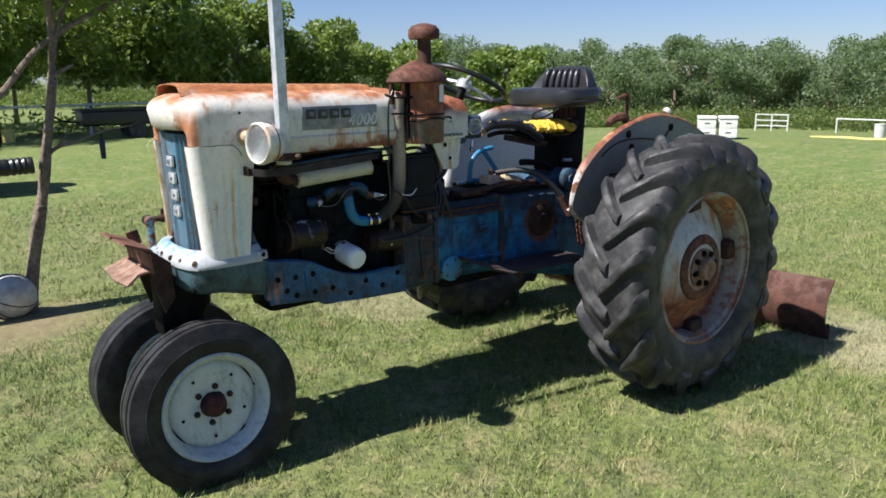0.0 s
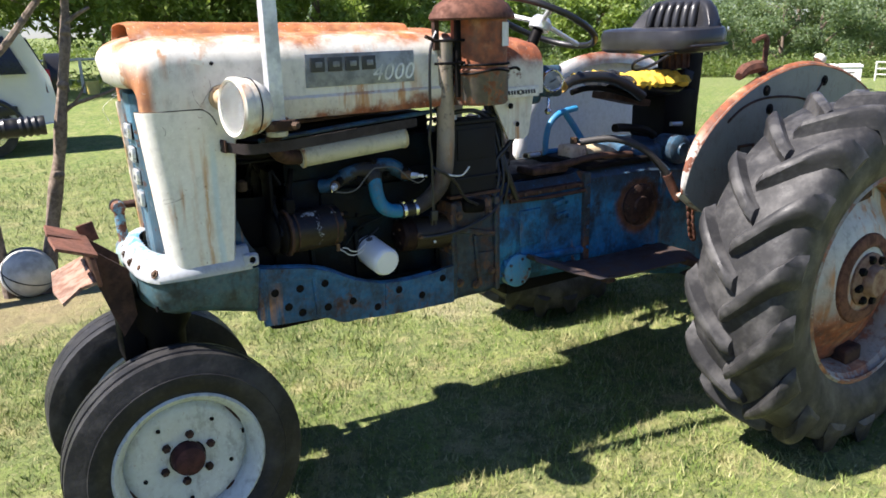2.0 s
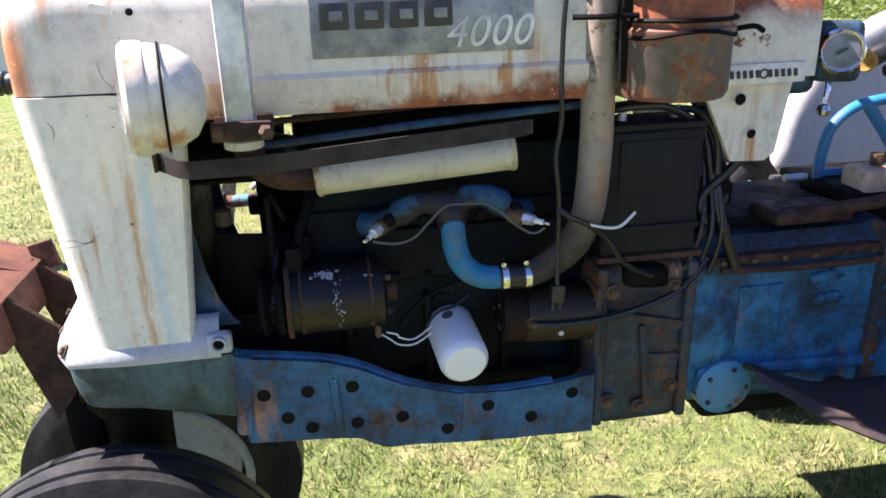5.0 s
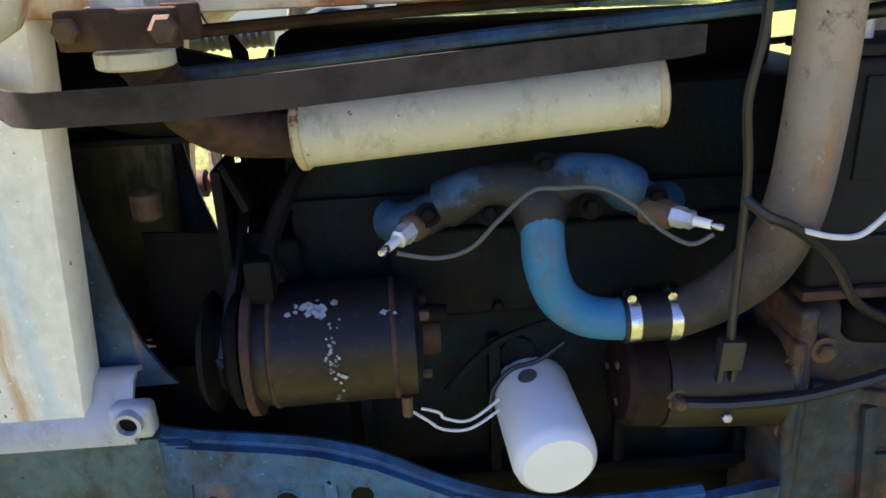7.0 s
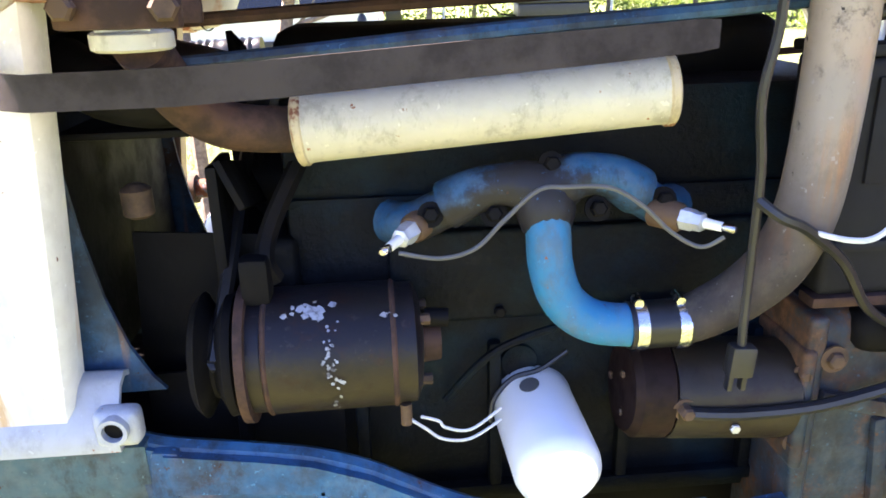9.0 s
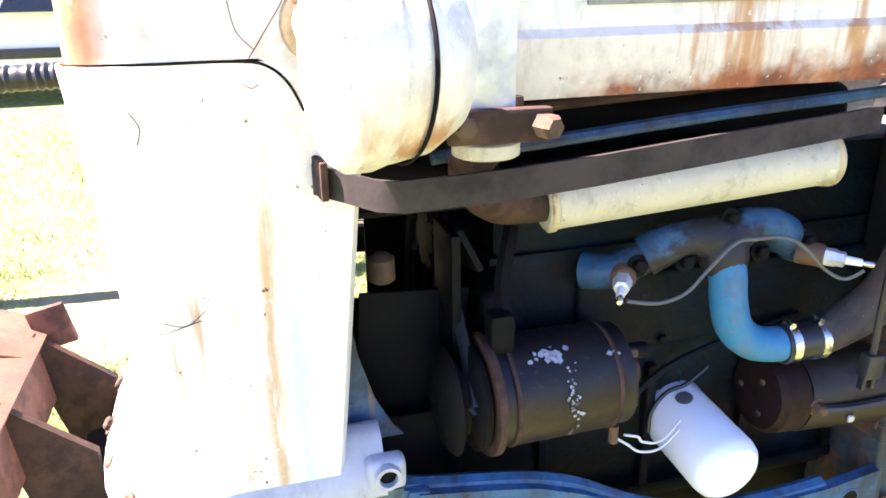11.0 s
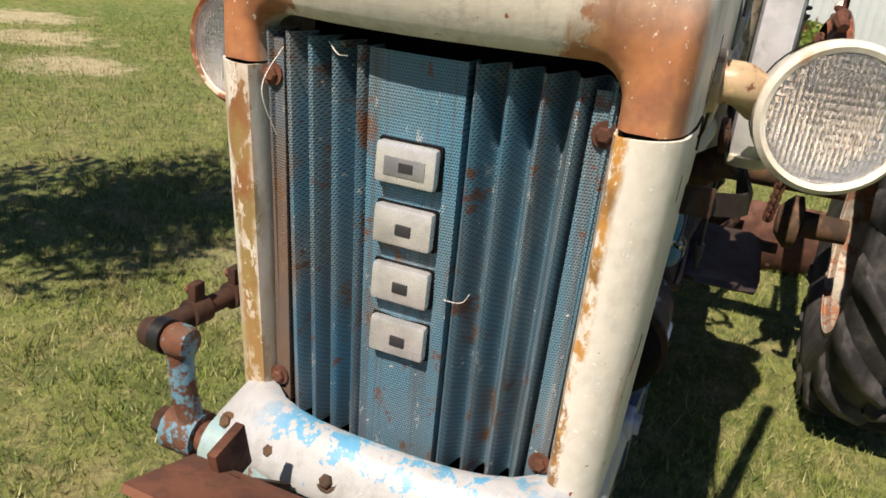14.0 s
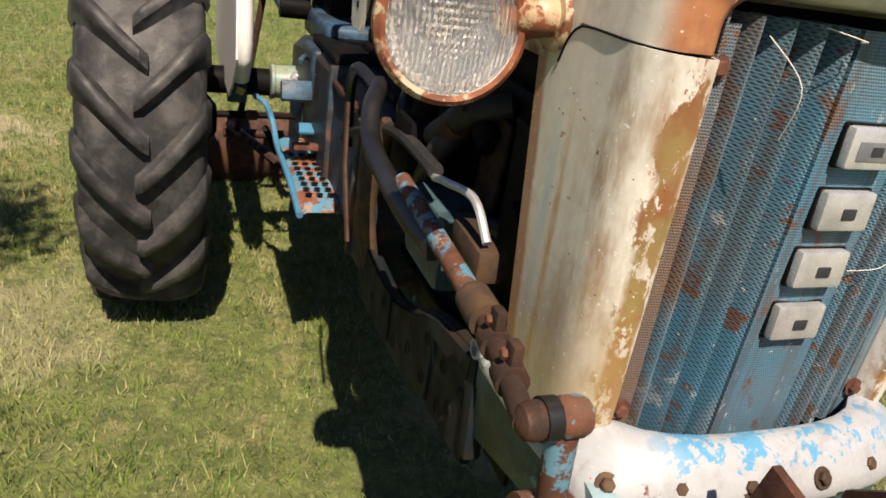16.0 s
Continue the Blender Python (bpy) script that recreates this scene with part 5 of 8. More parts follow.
        part("clamp_screw", rod(bmesh.new(), (x - 0.002, -0.240, 1.0115), (x - 0.002, -0.222, 1.0135), 0.005, 10), CHROME, cl)
    bm = tube(bmesh.new(), [(0.846, -0.230, 0.984), (0.872, -0.233, 0.996), (0.905, -0.240, 1.019), (0.934, -0.247, 1.054), (0.954, -0.250, 1.108), (0.962, -0.250, 1.19), (0.964, -0.250, 1.28), (0.962, -0.252, 1.36), (0.960, -0.256, 1.475), (0.960, -0.258, 1.53)], lambda s: 0.0245 + 0.0055 * min(1.0, s * 3), 18)
    part("stack_pipe", bm, paint("stack enamel", (0.34, 0.27, 0.20), (0.20, 0.185, 0.17), rust=0.54, streak=0.46, dirt=0.50, soft=0.12, foot=(1.03, 1.24), oxide=((0.050, 0.036, 0.028), (0.028, 0.023, 0.020), (0.085, 0.060, 0.042))), tractor, "weathered upright pipe, darker towards the foot")
    # spark plugs and lead
    for x, y, z in ((0.537, -0.255, 1.088), (0.874, -0.268, 1.097)):
        way = Vector((-0.52 if x < 0.7 else 0.70, -0.82, -0.10 if x < 0.7 else -0.02)).normalized()
        tip = Vector((x, y, z))
        m = axis_pose(tip - way * 0.052, way)
        plug = part("spark_plug", lathe(bmesh.new(), [(0.0115, -0.03), (0.0115, 0.010), (0.010, 0.012), (0.010, 0.020), (0.0065, 0.022)], m, 6), STEEL, tractor, "spark plug with white porcelain")
        part("plug_insulator", lathe(bmesh.new(), [(0.0058, 0.018), (0.0048, 0.040), (0.0035, 0.041)], m, 14), PORCELAIN, plug)
        part("plug_tip", lathe(bmesh.new(), [(0.004, 0.040), (0.0045, 0.044), (0.0045, 0.052), (0.003, 0.054), (0, 0.054)], m, 10), CHROME, plug)
        part("plug_seat", lathe(bmesh.new(), [(0.0155, -0.035), (0.0155, -0.006), (0.013, -0.002), (0.0, -0.002)], m, 18), BROWN, plug)
    part("plug_lead", tube(bmesh.new(), [(0.552, -0.246, 1.083), (0.592, -0.248, 1.076), (0.626, -0.250, 1.085), (0.653, -0.250, 1.111), (0.686, -0.250, 1.140), (0.713, -0.250, 1.142), (0.757, -0.250, 1.139), (0.790, -0.250, 1.119), (0.820, -0.250, 1.091), (0.849, -0.254, 1.076), (0.868, -0.262, 1.088)], 0.0023, 7), GREYWIRE, tractor, "grey ignition lead")
    # starter motor
    m = axis_pose((0.800, -0.188, 0.886), (1, 0.0, -0.07))
    st = part("starter_motor", lathe(bmesh.new(), [(0.0, 0.045), (0.0575, 0.046), (0.0585, 0.05), (0.0585, 0.185), (0.05, 0.192), (0.0, 0.195)], m, 32), GENERATOR, tractor, "dark brown starter motor")
    part("end_cap", lathe(bmesh.new(), [(0.0, 0.0), (0.050, 0.0), (0.057, 0.008), (0.0575, 0.043), (0.055, 0.046), (0.0, 0.046)], m, 32), RUSTCAP, st, "red brown starter end cap")
    bolt(st, (0.852, -0.243, 0.886), (0, -1, 0), 0.008, 0.016, BROWN)
    bolt(st, (0.911, -0.243, 0.858), (0, -1, 0), 0.006, 0.006, STEEL, False)
    bolt(st, (0.990, -0.228, 0.912), (0, -1, 0), 0.007, 0.012, BROWN)
    bolt(st, (0.990, -0.226, 0.822), (0, -1, 0), 0.007, 0.012, BROWN)
    part("mounting_flange", cube((0.016, 0.13, 0.15), (0.992, -0.175, 0.868), 0.008, 3), BELL, st)
    for k in range(3):
        bolt(st, (0.799, -0.188 + 0.028 * math.cos(k * 2.1), 0.886 + 0.028 * math.sin(k * 2.1)), (-1, 0, 0), 0.005, 0.005, BROWN, False)
    part("starter_cable", tube(bmesh.new(), [(0.855, -0.25, 0.884), (0.92, -0.252, 0.880), (1.02, -0.25, 0.886), (1.15, -0.24, 0.92), (1.22, -0.22, 0.98)], 0.007, 8), BLACKPLASTIC, tractor, "thick black battery cable")
    # hanging cable with connector
    part("hanging_cable", tube(bmesh.new(), [(0.915, -0.285, 1.56), (0.889, -0.288, 1.50), (0.883, -0.288, 1.378), (0.886, -0.286, 1.291), (0.878, -0.284, 1.224), (0.886, -0.282, 1.158), (0.888, -0.280, 1.082), (0.888, -0.280, 1.0), (0.889, -0.280, 0.972)], 0.0046, 8), BLACKPLASTIC, tractor, "black cable hanging with a plug")
    cp = part("cable_plug", cube((0.026, 0.018, 0.034), pose(0.889, -0.280, 0.962, 0, 4, 0), 0.004), BLACKPLASTIC, tractor, "flat black two pin plug")
    for dx in (-0.007, 0.007):
        part("pin", cube((0.006, 0.010, 0.022), pose(0.887 + dx, -0.280, 0.940, 0, 4, 0), 0.002), BLACKPLASTIC, cp)
    part("cable_twist", tube(bmesh.new(), [(0.886, -0.282, 1.130), (0.905, -0.292, 1.115), (0.935, -0.288, 1.100), (0.985, -0.275, 1.060), (1.03, -0.262, 1.00), (1.09, -0.25, 0.965)], 0.0055, 7), BLACKPLASTIC, tractor)
    part("white_lead", tube(bmesh.new(), [(0.945, -0.288, 1.096), (0.978, -0.290, 1.088), (1.004, -0.290, 1.090), (1.031, -0.288, 1.113)], 0.003, 7), WIRE, tractor)
    # battery box
    bm = cube((0.195, 0.10, 0.245), (1.086, -0.185, 1.128), 0.010, 3)
    bb = part("battery_box", bm, BOXGREY, tractor, "dark grey sheet battery box")
    part("box_panel", cube((0.150, 0.006, 0.105), (1.092, -0.2365, 1.180), 0.003), BOXGREY, bb)
    part("box_lip", cube((0.200, 0.012, 0.012), (1.086, -0.236, 1.062), 0.004), BOXGREY, bb)
    part("box_foot", cube((0.215, 0.03, 0.012), (1.090, -0.225, 1.000), 0.003), RUSTDARK, bb)
    part("box_lid", cube((0.20, 0.11, 0.012), (1.086, -0.183, 1.257), 0.004), BOXGREY, bb)
    for dx in (-0.05, 0.055):
        part("terminal_post", rod(bmesh.new(), (1.086 + dx, -0.19, 1.262), (1.086 + dx, -0.19, 1.285), 0.009, 12), STEEL, bb)
    part("battery_lead", tube(bmesh.new(), [(1.141, -0.19, 1.28), (1.19, -0.20, 1.27), (1.225, -0.205, 1.22), (1.23, -0.21, 1.15)], 0.007, 8), BLACKPLASTIC, bb)
    for pts, r in (([(1.19, -0.19, 1.29), (1.254, -0.20, 1.263), (1.283, -0.205, 1.202), (1.261, -0.205, 1.158), (1.206, -0.20, 1.102), (1.215, -0.21, 1.05)], 0.010), ([(1.20, -0.15, 1.30), (1.22, -0.18, 1.20), (1.235, -0.20, 1.10), (1.253, -0.215, 1.035), (1.29, -0.215, 0.95)], 0.012), ([(1.26, -0.12, 1.20), (1.275, -0.17, 1.12), (1.24, -0.20, 1.06), (1.18, -0.22, 1.00)], 0.009), ([(1.00, -0.20, 1.285), (1.06, -0.225, 1.295), (1.12, -0.215, 1.285), (1.20, -0.20, 1.24)], 0.008)):
        part("rubber_hose", tube(bmesh.new(), pts, r, 10), BLACKPLASTIC, tractor, "tangled black rubber hose")
    part("relay", cube((0.05, 0.04, 0.05), (1.255, -0.17, 1.10), 0.008, 3), BLACKIRON, tractor)
    # bell housing
    part("bell_housing", cube((0.200, 0.450, 0.37), (1.092, 0, 0.795), 0.035, 4), BELL, tractor, "blue cast bell housing with brown stains")
    for x in (1.000, 1.188):
        part("bell_flange", cube((0.022, 0.470, 0.36), (x, 0, 0.800), 0.008, 3), BELL, tractor)
    part("bell_rib", cube((0.17, 0.014, 0.020), pose(1.095, -0.2285, 0.860, 0, 14, 0), 0.006), BELL, tractor)
    part("bell_rib", cube((0.018, 0.014, 0.20), pose(1.100, -0.2285, 0.750, 0, -6, 0), 0.006), BELL, tractor)
    part("bell_plate", cube((0.075, 0.010, 0.085), pose(1.135, -0.2265, 0.735, 0, 4, 0), 0.006), BELL, tractor)
    part("grease_lump", cube((0.10, 0.05, 0.05), pose(1.09, -0.215, 0.955, 0, 8, 6), 0.022, 3), BLACKIRON, tractor)
    for x, z in ((1.02, 0.93), (1.15, 0.93), (1.02, 0.68), (1.16, 0.70), (1.09, 0.66)):
        bolt(tractor, (x, -0.2335, z), (0, -1, 0), 0.010, 0.010, BROWN)
    part("clutch_housing", lathe(bmesh.new(), [(0.05, 0.0), (0.205, 0.0), (0.222, 0.012), (0.224, 0.085), (0.214, 0.120), (0.185, 0.142), (0.05, 0.15)], axis_pose((1.185, 0, 0.795), (1, 0, 0)), 48), CASE, tractor, "dark blue rounded clutch housing")
    part("distributor", lathe(bmesh.new(), [(0.03, 1.0), (0.034, 1.05), (0.03, 1.08), (0.0, 1.085)], Matrix.Translation((1.23, -0.16, 0.06)), 16), BLACKPLASTIC, tractor)
    for k in range(3):
        part("wire_loom", tube(bmesh.new(), [(1.20 + 0.012 * k, -0.16, 1.30), (1.215 + 0.01 * k, -0.185 - 0.004 * k, 1.16), (1.20 + 0.022 * k, -0.225, 1.04), (1.17 + 0.03 * k, -0.215, 0.94)], 0.005, 6), BLACKPLASTIC, tractor)
    # hidden far side: drag link side of the engine
    part("hydraulic_pump", cube((0.20, 0.10, 0.14), (0.62, 0.19, 0.93), 0.02), CAST, tractor)
    part("carburettor", cube((0.12, 0.09, 0.16), (0.80, 0.20, 1.02), 0.02), BLACKIRON, tractor)
    part("intake_pipe", tube(bmesh.new(), [(0.80, 0.20, 1.10), (0.78, 0.19, 1.18), (0.66, 0.18, 1.19), (0.55, 0.16, 1.12)], 0.026, 12), BLACKIRON, tractor)


build_engine()


def build_air_cleaner():
    """Oil bath cleaner on the left of the hood with its pre-cleaner stack."""
    m = Matrix.Translation((1.085, -0.275, 0))
    ac = part("air_cleaner", lathe(bmesh.new(), [(0.03, 1.318), (0.090, 1.322), (0.096, 1.332), (0.097, 1.425), (0.1, 1.430), (0.1, 1.436), (0.093, 1.442), (0.093, 1.60), (0.02, 1.602)], m, 36), paint("air cleaner enamel", (0.095, 0.080, 0.072), (0.060, 0.050, 0.045), rust=0.50, streak=0.50, dirt=0.45, top=(1.42, 1.45)), tractor, "rust red oil bath air cleaner can")
    part("bail_wire", tube(bmesh.new(), [(1.085 + 0.099 * math.cos(a), -0.275 + 0.099 * math.sin(a), 1.43 + 0.006 * math.sin(3 * a)) for a in (2 * math.pi * k / 24 for k in range(25))], 0.004, 6, 0), BLACKIRON, ac)
    part("bail_wire", tube(bmesh.new(), [(1.085 + 0.099 * math.cos(a), -0.275 + 0.099 * math.sin(a), 1.452) for a in (2 * math.pi * k / 24 for k in range(25))], 0.004, 6, 0), BLACKIRON, ac)
    part("latch_handle", tube(bmesh.new(), [(1.18, -0.30, 1.43), (1.215, -0.305, 1.434), (1.235, -0.30, 1.425)], 0.005, 6), BLACKIRON, ac)
    part("service_label", cube((0.05, 0.003, 0.075), pose(1.135, -0.3545, 1.545, 0, 0, 32), 0.0), DECAL, ac, "white paper service label")
    # bonnet-shaped inlet housing
    bm = bmesh.new()
    rows = []
    for sx, h in ((1.0, 1.592), (1.03, 1.598), (1.0, 1.612), (0.86, 1.640), (0.62, 1.662), (0.32, 1.678), (0.22, 1.69)):
        rows.append([(1.060 + 0.150 * sx * math.cos(a) + 0.002 * (1 - sx), -0.275 + 0.105 * sx * math.sin(a), h) for a in (2 * math.pi * k / 32 for k in range(32))])
    part("inlet_housing", loft(bm, rows, True, True), RUST, ac, "rust brown domed inlet housing")
    m = Matrix.Translation((1.102, -0.275, 0))
    part("stack_neck", lathe(bmesh.new(), [(0.034, 1.66), (0.031, 1.70), (0.031, 1.783), (0.026, 1.788)], m, 20), RUSTDARK, ac)
    part("rain_cap", lathe(bmesh.new(), [(0.03, 1.780), (0.068, 1.784), (0.072, 1.80), (0.070, 1.824), (0.054, 1.842), (0.02, 1.851), (0.0, 1.852)], m, 32), RUST, ac, "rusty mushroom rain cap")
    # upright pipe beside it with clamps
    part("pipe_bracket", cube((0.018, 0.02, 0.30), (0.990, -0.292, 1.50), 0.003), BLACKIRON, ac)
    part("pipe_bracket", cube((0.018, 0.02, 0.12), (0.925, -0.262, 1.56), 0.003), RUSTDARK, ac)
    for z in (1.46, 1.53):
        part("pipe_clamp", tube(bmesh.new(), [(0.895, -0.30, z), (0.94, -0.318, z), (0.985, -0.312, z), (1.02, -0.315, z)], 0.005, 6), BLACKIRON, ac)
    part("clamp_bolt", rod(bmesh.new(), (0.868, -0.295, 1.545), (0.905, -0.295, 1.53), 0.006, 8), RUSTDARK, ac)


build_air_cleaner()


def build_exhaust_stack():
    """The bright square-seamed stack clamped to the left of the hood."""
    bm = bmesh.new()
    prof = [(-0.020, -0.020), (0.0, -0.024), (0.020, -0.020), (0.024, 0.0), (0.020, 0.020), (0.0, 0.024), (-0.020, 0.020), (-0.024, 0.0)]
    rows = []
    for z, lean in ((1.285, 0.0), (1.32, 0.0), (1.6, 0.001), (2.0, 0.002), (2.28, 0.003)):
        rows.append([(0.356 + a + lean, -0.315 + b, z) for a, b in prof])
    st = part("stack_pipe", loft(bm, rows, True, True), STEEL, tractor, "bright galvanised upright pipe", 25)
    part("pipe_collar", lathe(bmesh.new(), [(0.028, 1.284), (0.031, 1.286), (0.031, 1.297), (0.028, 1.299)], Matrix.Translation((0.356, -0.315, 0)), 24), CREAMTUBE, st)
    part("pipe_elbow", tube(bmesh.new(), [(0.356, -0.300, 1.288), (0.358, -0.262, 1.262), (0.372, -0.245, 1.232), (0.405, -0.225, 1.208), (0.464, -0.206, 1.199)], 0.022, 14), RUSTDARK, st, "brown exhaust elbow")
    cl = part("stack_clamp", cube((0.092, 0.014, 0.030), pose(0.358, -0.346, 1.316, 0, 0, -4), 0.004), RUSTDARK, st, "rusty bolted clamp")
    part("stack_clamp", cube((0.092, 0.012, 0.030), pose(0.358, -0.284, 1.316, 0, 0, 3), 0.004), RUSTDARK, st)
    bolt(cl, (0.393, -0.352, 1.316), (0.25, -1, 0), 0.011, 0.022, BROWN, False)
    bolt(cl, (0.324, -0.352, 1.317), (0, -1, 0), 0.010, 0.012, BROWN, False)


build_exhaust_stack()


def build_headlight(s):
    """A round lamp on a short stub at the hood corner. s: side."""
    c = Vector((0.217, -0.390, 1.379) if s < 0 else (0.226, 0.380, 1.347))
    way = Vector((-1, -0.18 if s < 0 else 0.10, 0.02)).normalized()
    m = axis_pose(c, way) @ Matrix.Diagonal((0.925, 0.925, 1.02, 1.0) if s < 0 else (0.96, 0.96, 0.96, 1.0))
    hl = part("headlight", lathe(bmesh.new(), [(0.0, -0.098), (0.035, -0.096), (0.062, -0.082), (0.078, -0.058), (0.083, -0.030), (0.084, 0.0), (0.078, 0.004), (0.074, -0.004)], m, 40, False), WHITE, tractor, "white round headlight with chipped paint")
    part("lamp_rim", lathe(bmesh.new(), [(0.074, 0.0), (0.085, -0.022), (0.0875, -0.014), (0.0875, 0.002), (0.081, 0.009), (0.075, 0.006)], m, 44, False), WHITE if s < 0 else paint("rusted lamp rim", (0.5, 0.42, 0.3), (0.4, 0.3, 0.2), rust=0.44, streak=0.7, dirt=0.6), hl, "chipped lamp rim")
    part("seam_ring", lathe(bmesh.new(), [(0.0838, -0.044), (0.0853, -0.042), (0.0838, -0.040)], m, 40, False), BLACKIRON, hl)
    part("lens", lathe(bmesh.new(), [(0.076, 0.002), (0.070, 0.008), (0.050, 0.014), (0.025, 0.0175), (0.0, 0.0185)], m, 40), LENS, hl, "clear fluted lamp glass").visible_shadow = False
    part("reflector", lathe(bmesh.new(), [(0.075, 0.0), (0.066, -0.018), (0.048, -0.038), (0.026, -0.050), (0.0, -0.054)], m, 36, False), REFLECTOR, hl)
    part("bulb", lathe(bmesh.new(), [(0.012, -0.05), (0.012, -0.03), (0.007, -0.022), (0, -0.02)], m, 14), REFLECTOR, hl)
    a = Vector((0.222, s * 0.262, c.z + 0.02))
    part("lamp_stub", tube(bmesh.new(), [a, a + Vector((0.0, s * 0.03, 0.0)), c + Vector((0.04, -s * 0.075, 0.0))], 0.024, 16), LAMPSTUB, hl, "cream stub with rust")
    part("lamp_flange", lathe(bmesh.new(), [(0.036, 0.0), (0.034, 0.008), (0.026, 0.010)], axis_pose(a, (0, s, 0)), 20), LAMPSTUB, hl)


build_headlight(-1)
build_headlight(1)


def build_front_wheel(s):
    at = Vector((0.006, s * 0.236, 0.326))
    way = Vector((0.0, s, 0.045)).normalized()
    m = axis_pose(at, way)
    R = 0.350
    prof = [(0.222, -0.058), (0.240, -0.070), (0.285, -0.078), (0.312, -0.070)]
    # ribbed tread
    for a, b in ((-0.062, -0.034), (-0.024, 0.024), (0.034, 0.062)):
        prof += [(R - 0.018, a - 0.004), (R - 0.002 - abs(a) * 0.06, a), (R - abs(b) * 0.06, b), (R - 0.018, b + 0.004)]
    prof += [(0.312, 0.070), (0.300, 0.074), (0.285, 0.078), (0.262, 0.077), (0.240, 0.070), (0.222, 0.058)]
    wheel = part("front_wheel", lathe(bmesh.new(), prof, m, 72, False), RUBBERFRONT, tractor, "black ribbed front tyre on a cream disc wheel", 32)
    part("sidewall_ring", lathe(bmesh.new(), [(0.286, 0.077), (0.288, 0.0795), (0.291, 0.0775)], m, 64, False), RUBBERFRONT, wheel)
    part("rim", lathe(bmesh.new(), [(0.200, -0.060), (0.216, -0.066), (0.224, -0.062), (0.222, -0.050), (0.205, -0.040), (0.198, 0.0), (0.205, 0.040), (0.222, 0.054), (0.226, 0.062), (0.219, 0.069), (0.210, 0.064), (0.202, 0.050), (0.190, 0.030), (0.184, -0.006)], m, 64, False), RIMWHITE, wheel, "cream painted wheel rim")
    part("disc", thick(lathe(bmesh.new(), [(0.186, -0.004), (0.170, 0.012), (0.155, 0.016), (0.10, 0.014), (0.085, 0.010), (0.055, 0.008)], m, 64, False), 0.004), RIMWHITE, wheel, "cream dished wheel disc")
    part("hub_cap", lathe(bmesh.new(), [(0.050, 0.004), (0.048, 0.035), (0.044, 0.046), (0.028, 0.052), (0.0, 0.053)], m, 32), metal("maroon hub cap", (0.075, 0.028, 0.028), (0.05, 0.022, 0.022), 0.5, 0.2, 30), wheel, "dark red hub cap")
    for k in range(6):
        a = 2 * math.pi * k / 6 + 0.35
        part("wheel_nut", lathe(bmesh.new(), [(0.0135, 0.008), (0.0128, 0.020), (0.009, 0.026), (0.0, 0.027)], m @ Matrix.Translation((0.076 * math.cos(a), 0.076 * math.sin(a), 0)), 6), RUSTDARK, wheel)
    for a0, span in ((0.35, 0.42), (3.45, 0.50), (2.2, 0.25), (5.3, 0.2)):
        arc = [m @ Vector((0.1845 * math.cos(a0 + span * k / 6), 0.1845 * math.sin(a0 + span * k / 6), 0.002)) for k in range(7)]
        part("rust_seam", tube(bmesh.new(), arc, lambda u: 0.002 + 0.0045 * math.sin(math.pi * u), 6, 0), RUSTDARK, wheel, "rusted seam of the disc")
    for k in range(5):
        a = 2 * math.pi * k / 5 + 0.9
        part("vent_hole", lathe(bmesh.new(), [(0.007, 0.014), (0.006, 0.0205), (0, 0.0206)], m @ Matrix.Translation((0.135 * math.cos(a), 0.135 * math.sin(a), 0)), 12), BLACKIRON, wheel)
    part("valve_stem", tube(bmesh.new(), [m @ Vector((0.17, 0.05, 0.03)), m @ Vector((0.165, 0.05, 0.05))], 0.004, 8, 0), BLACKIRON, wheel)


build_front_wheel(-1)
build_front_wheel(1)


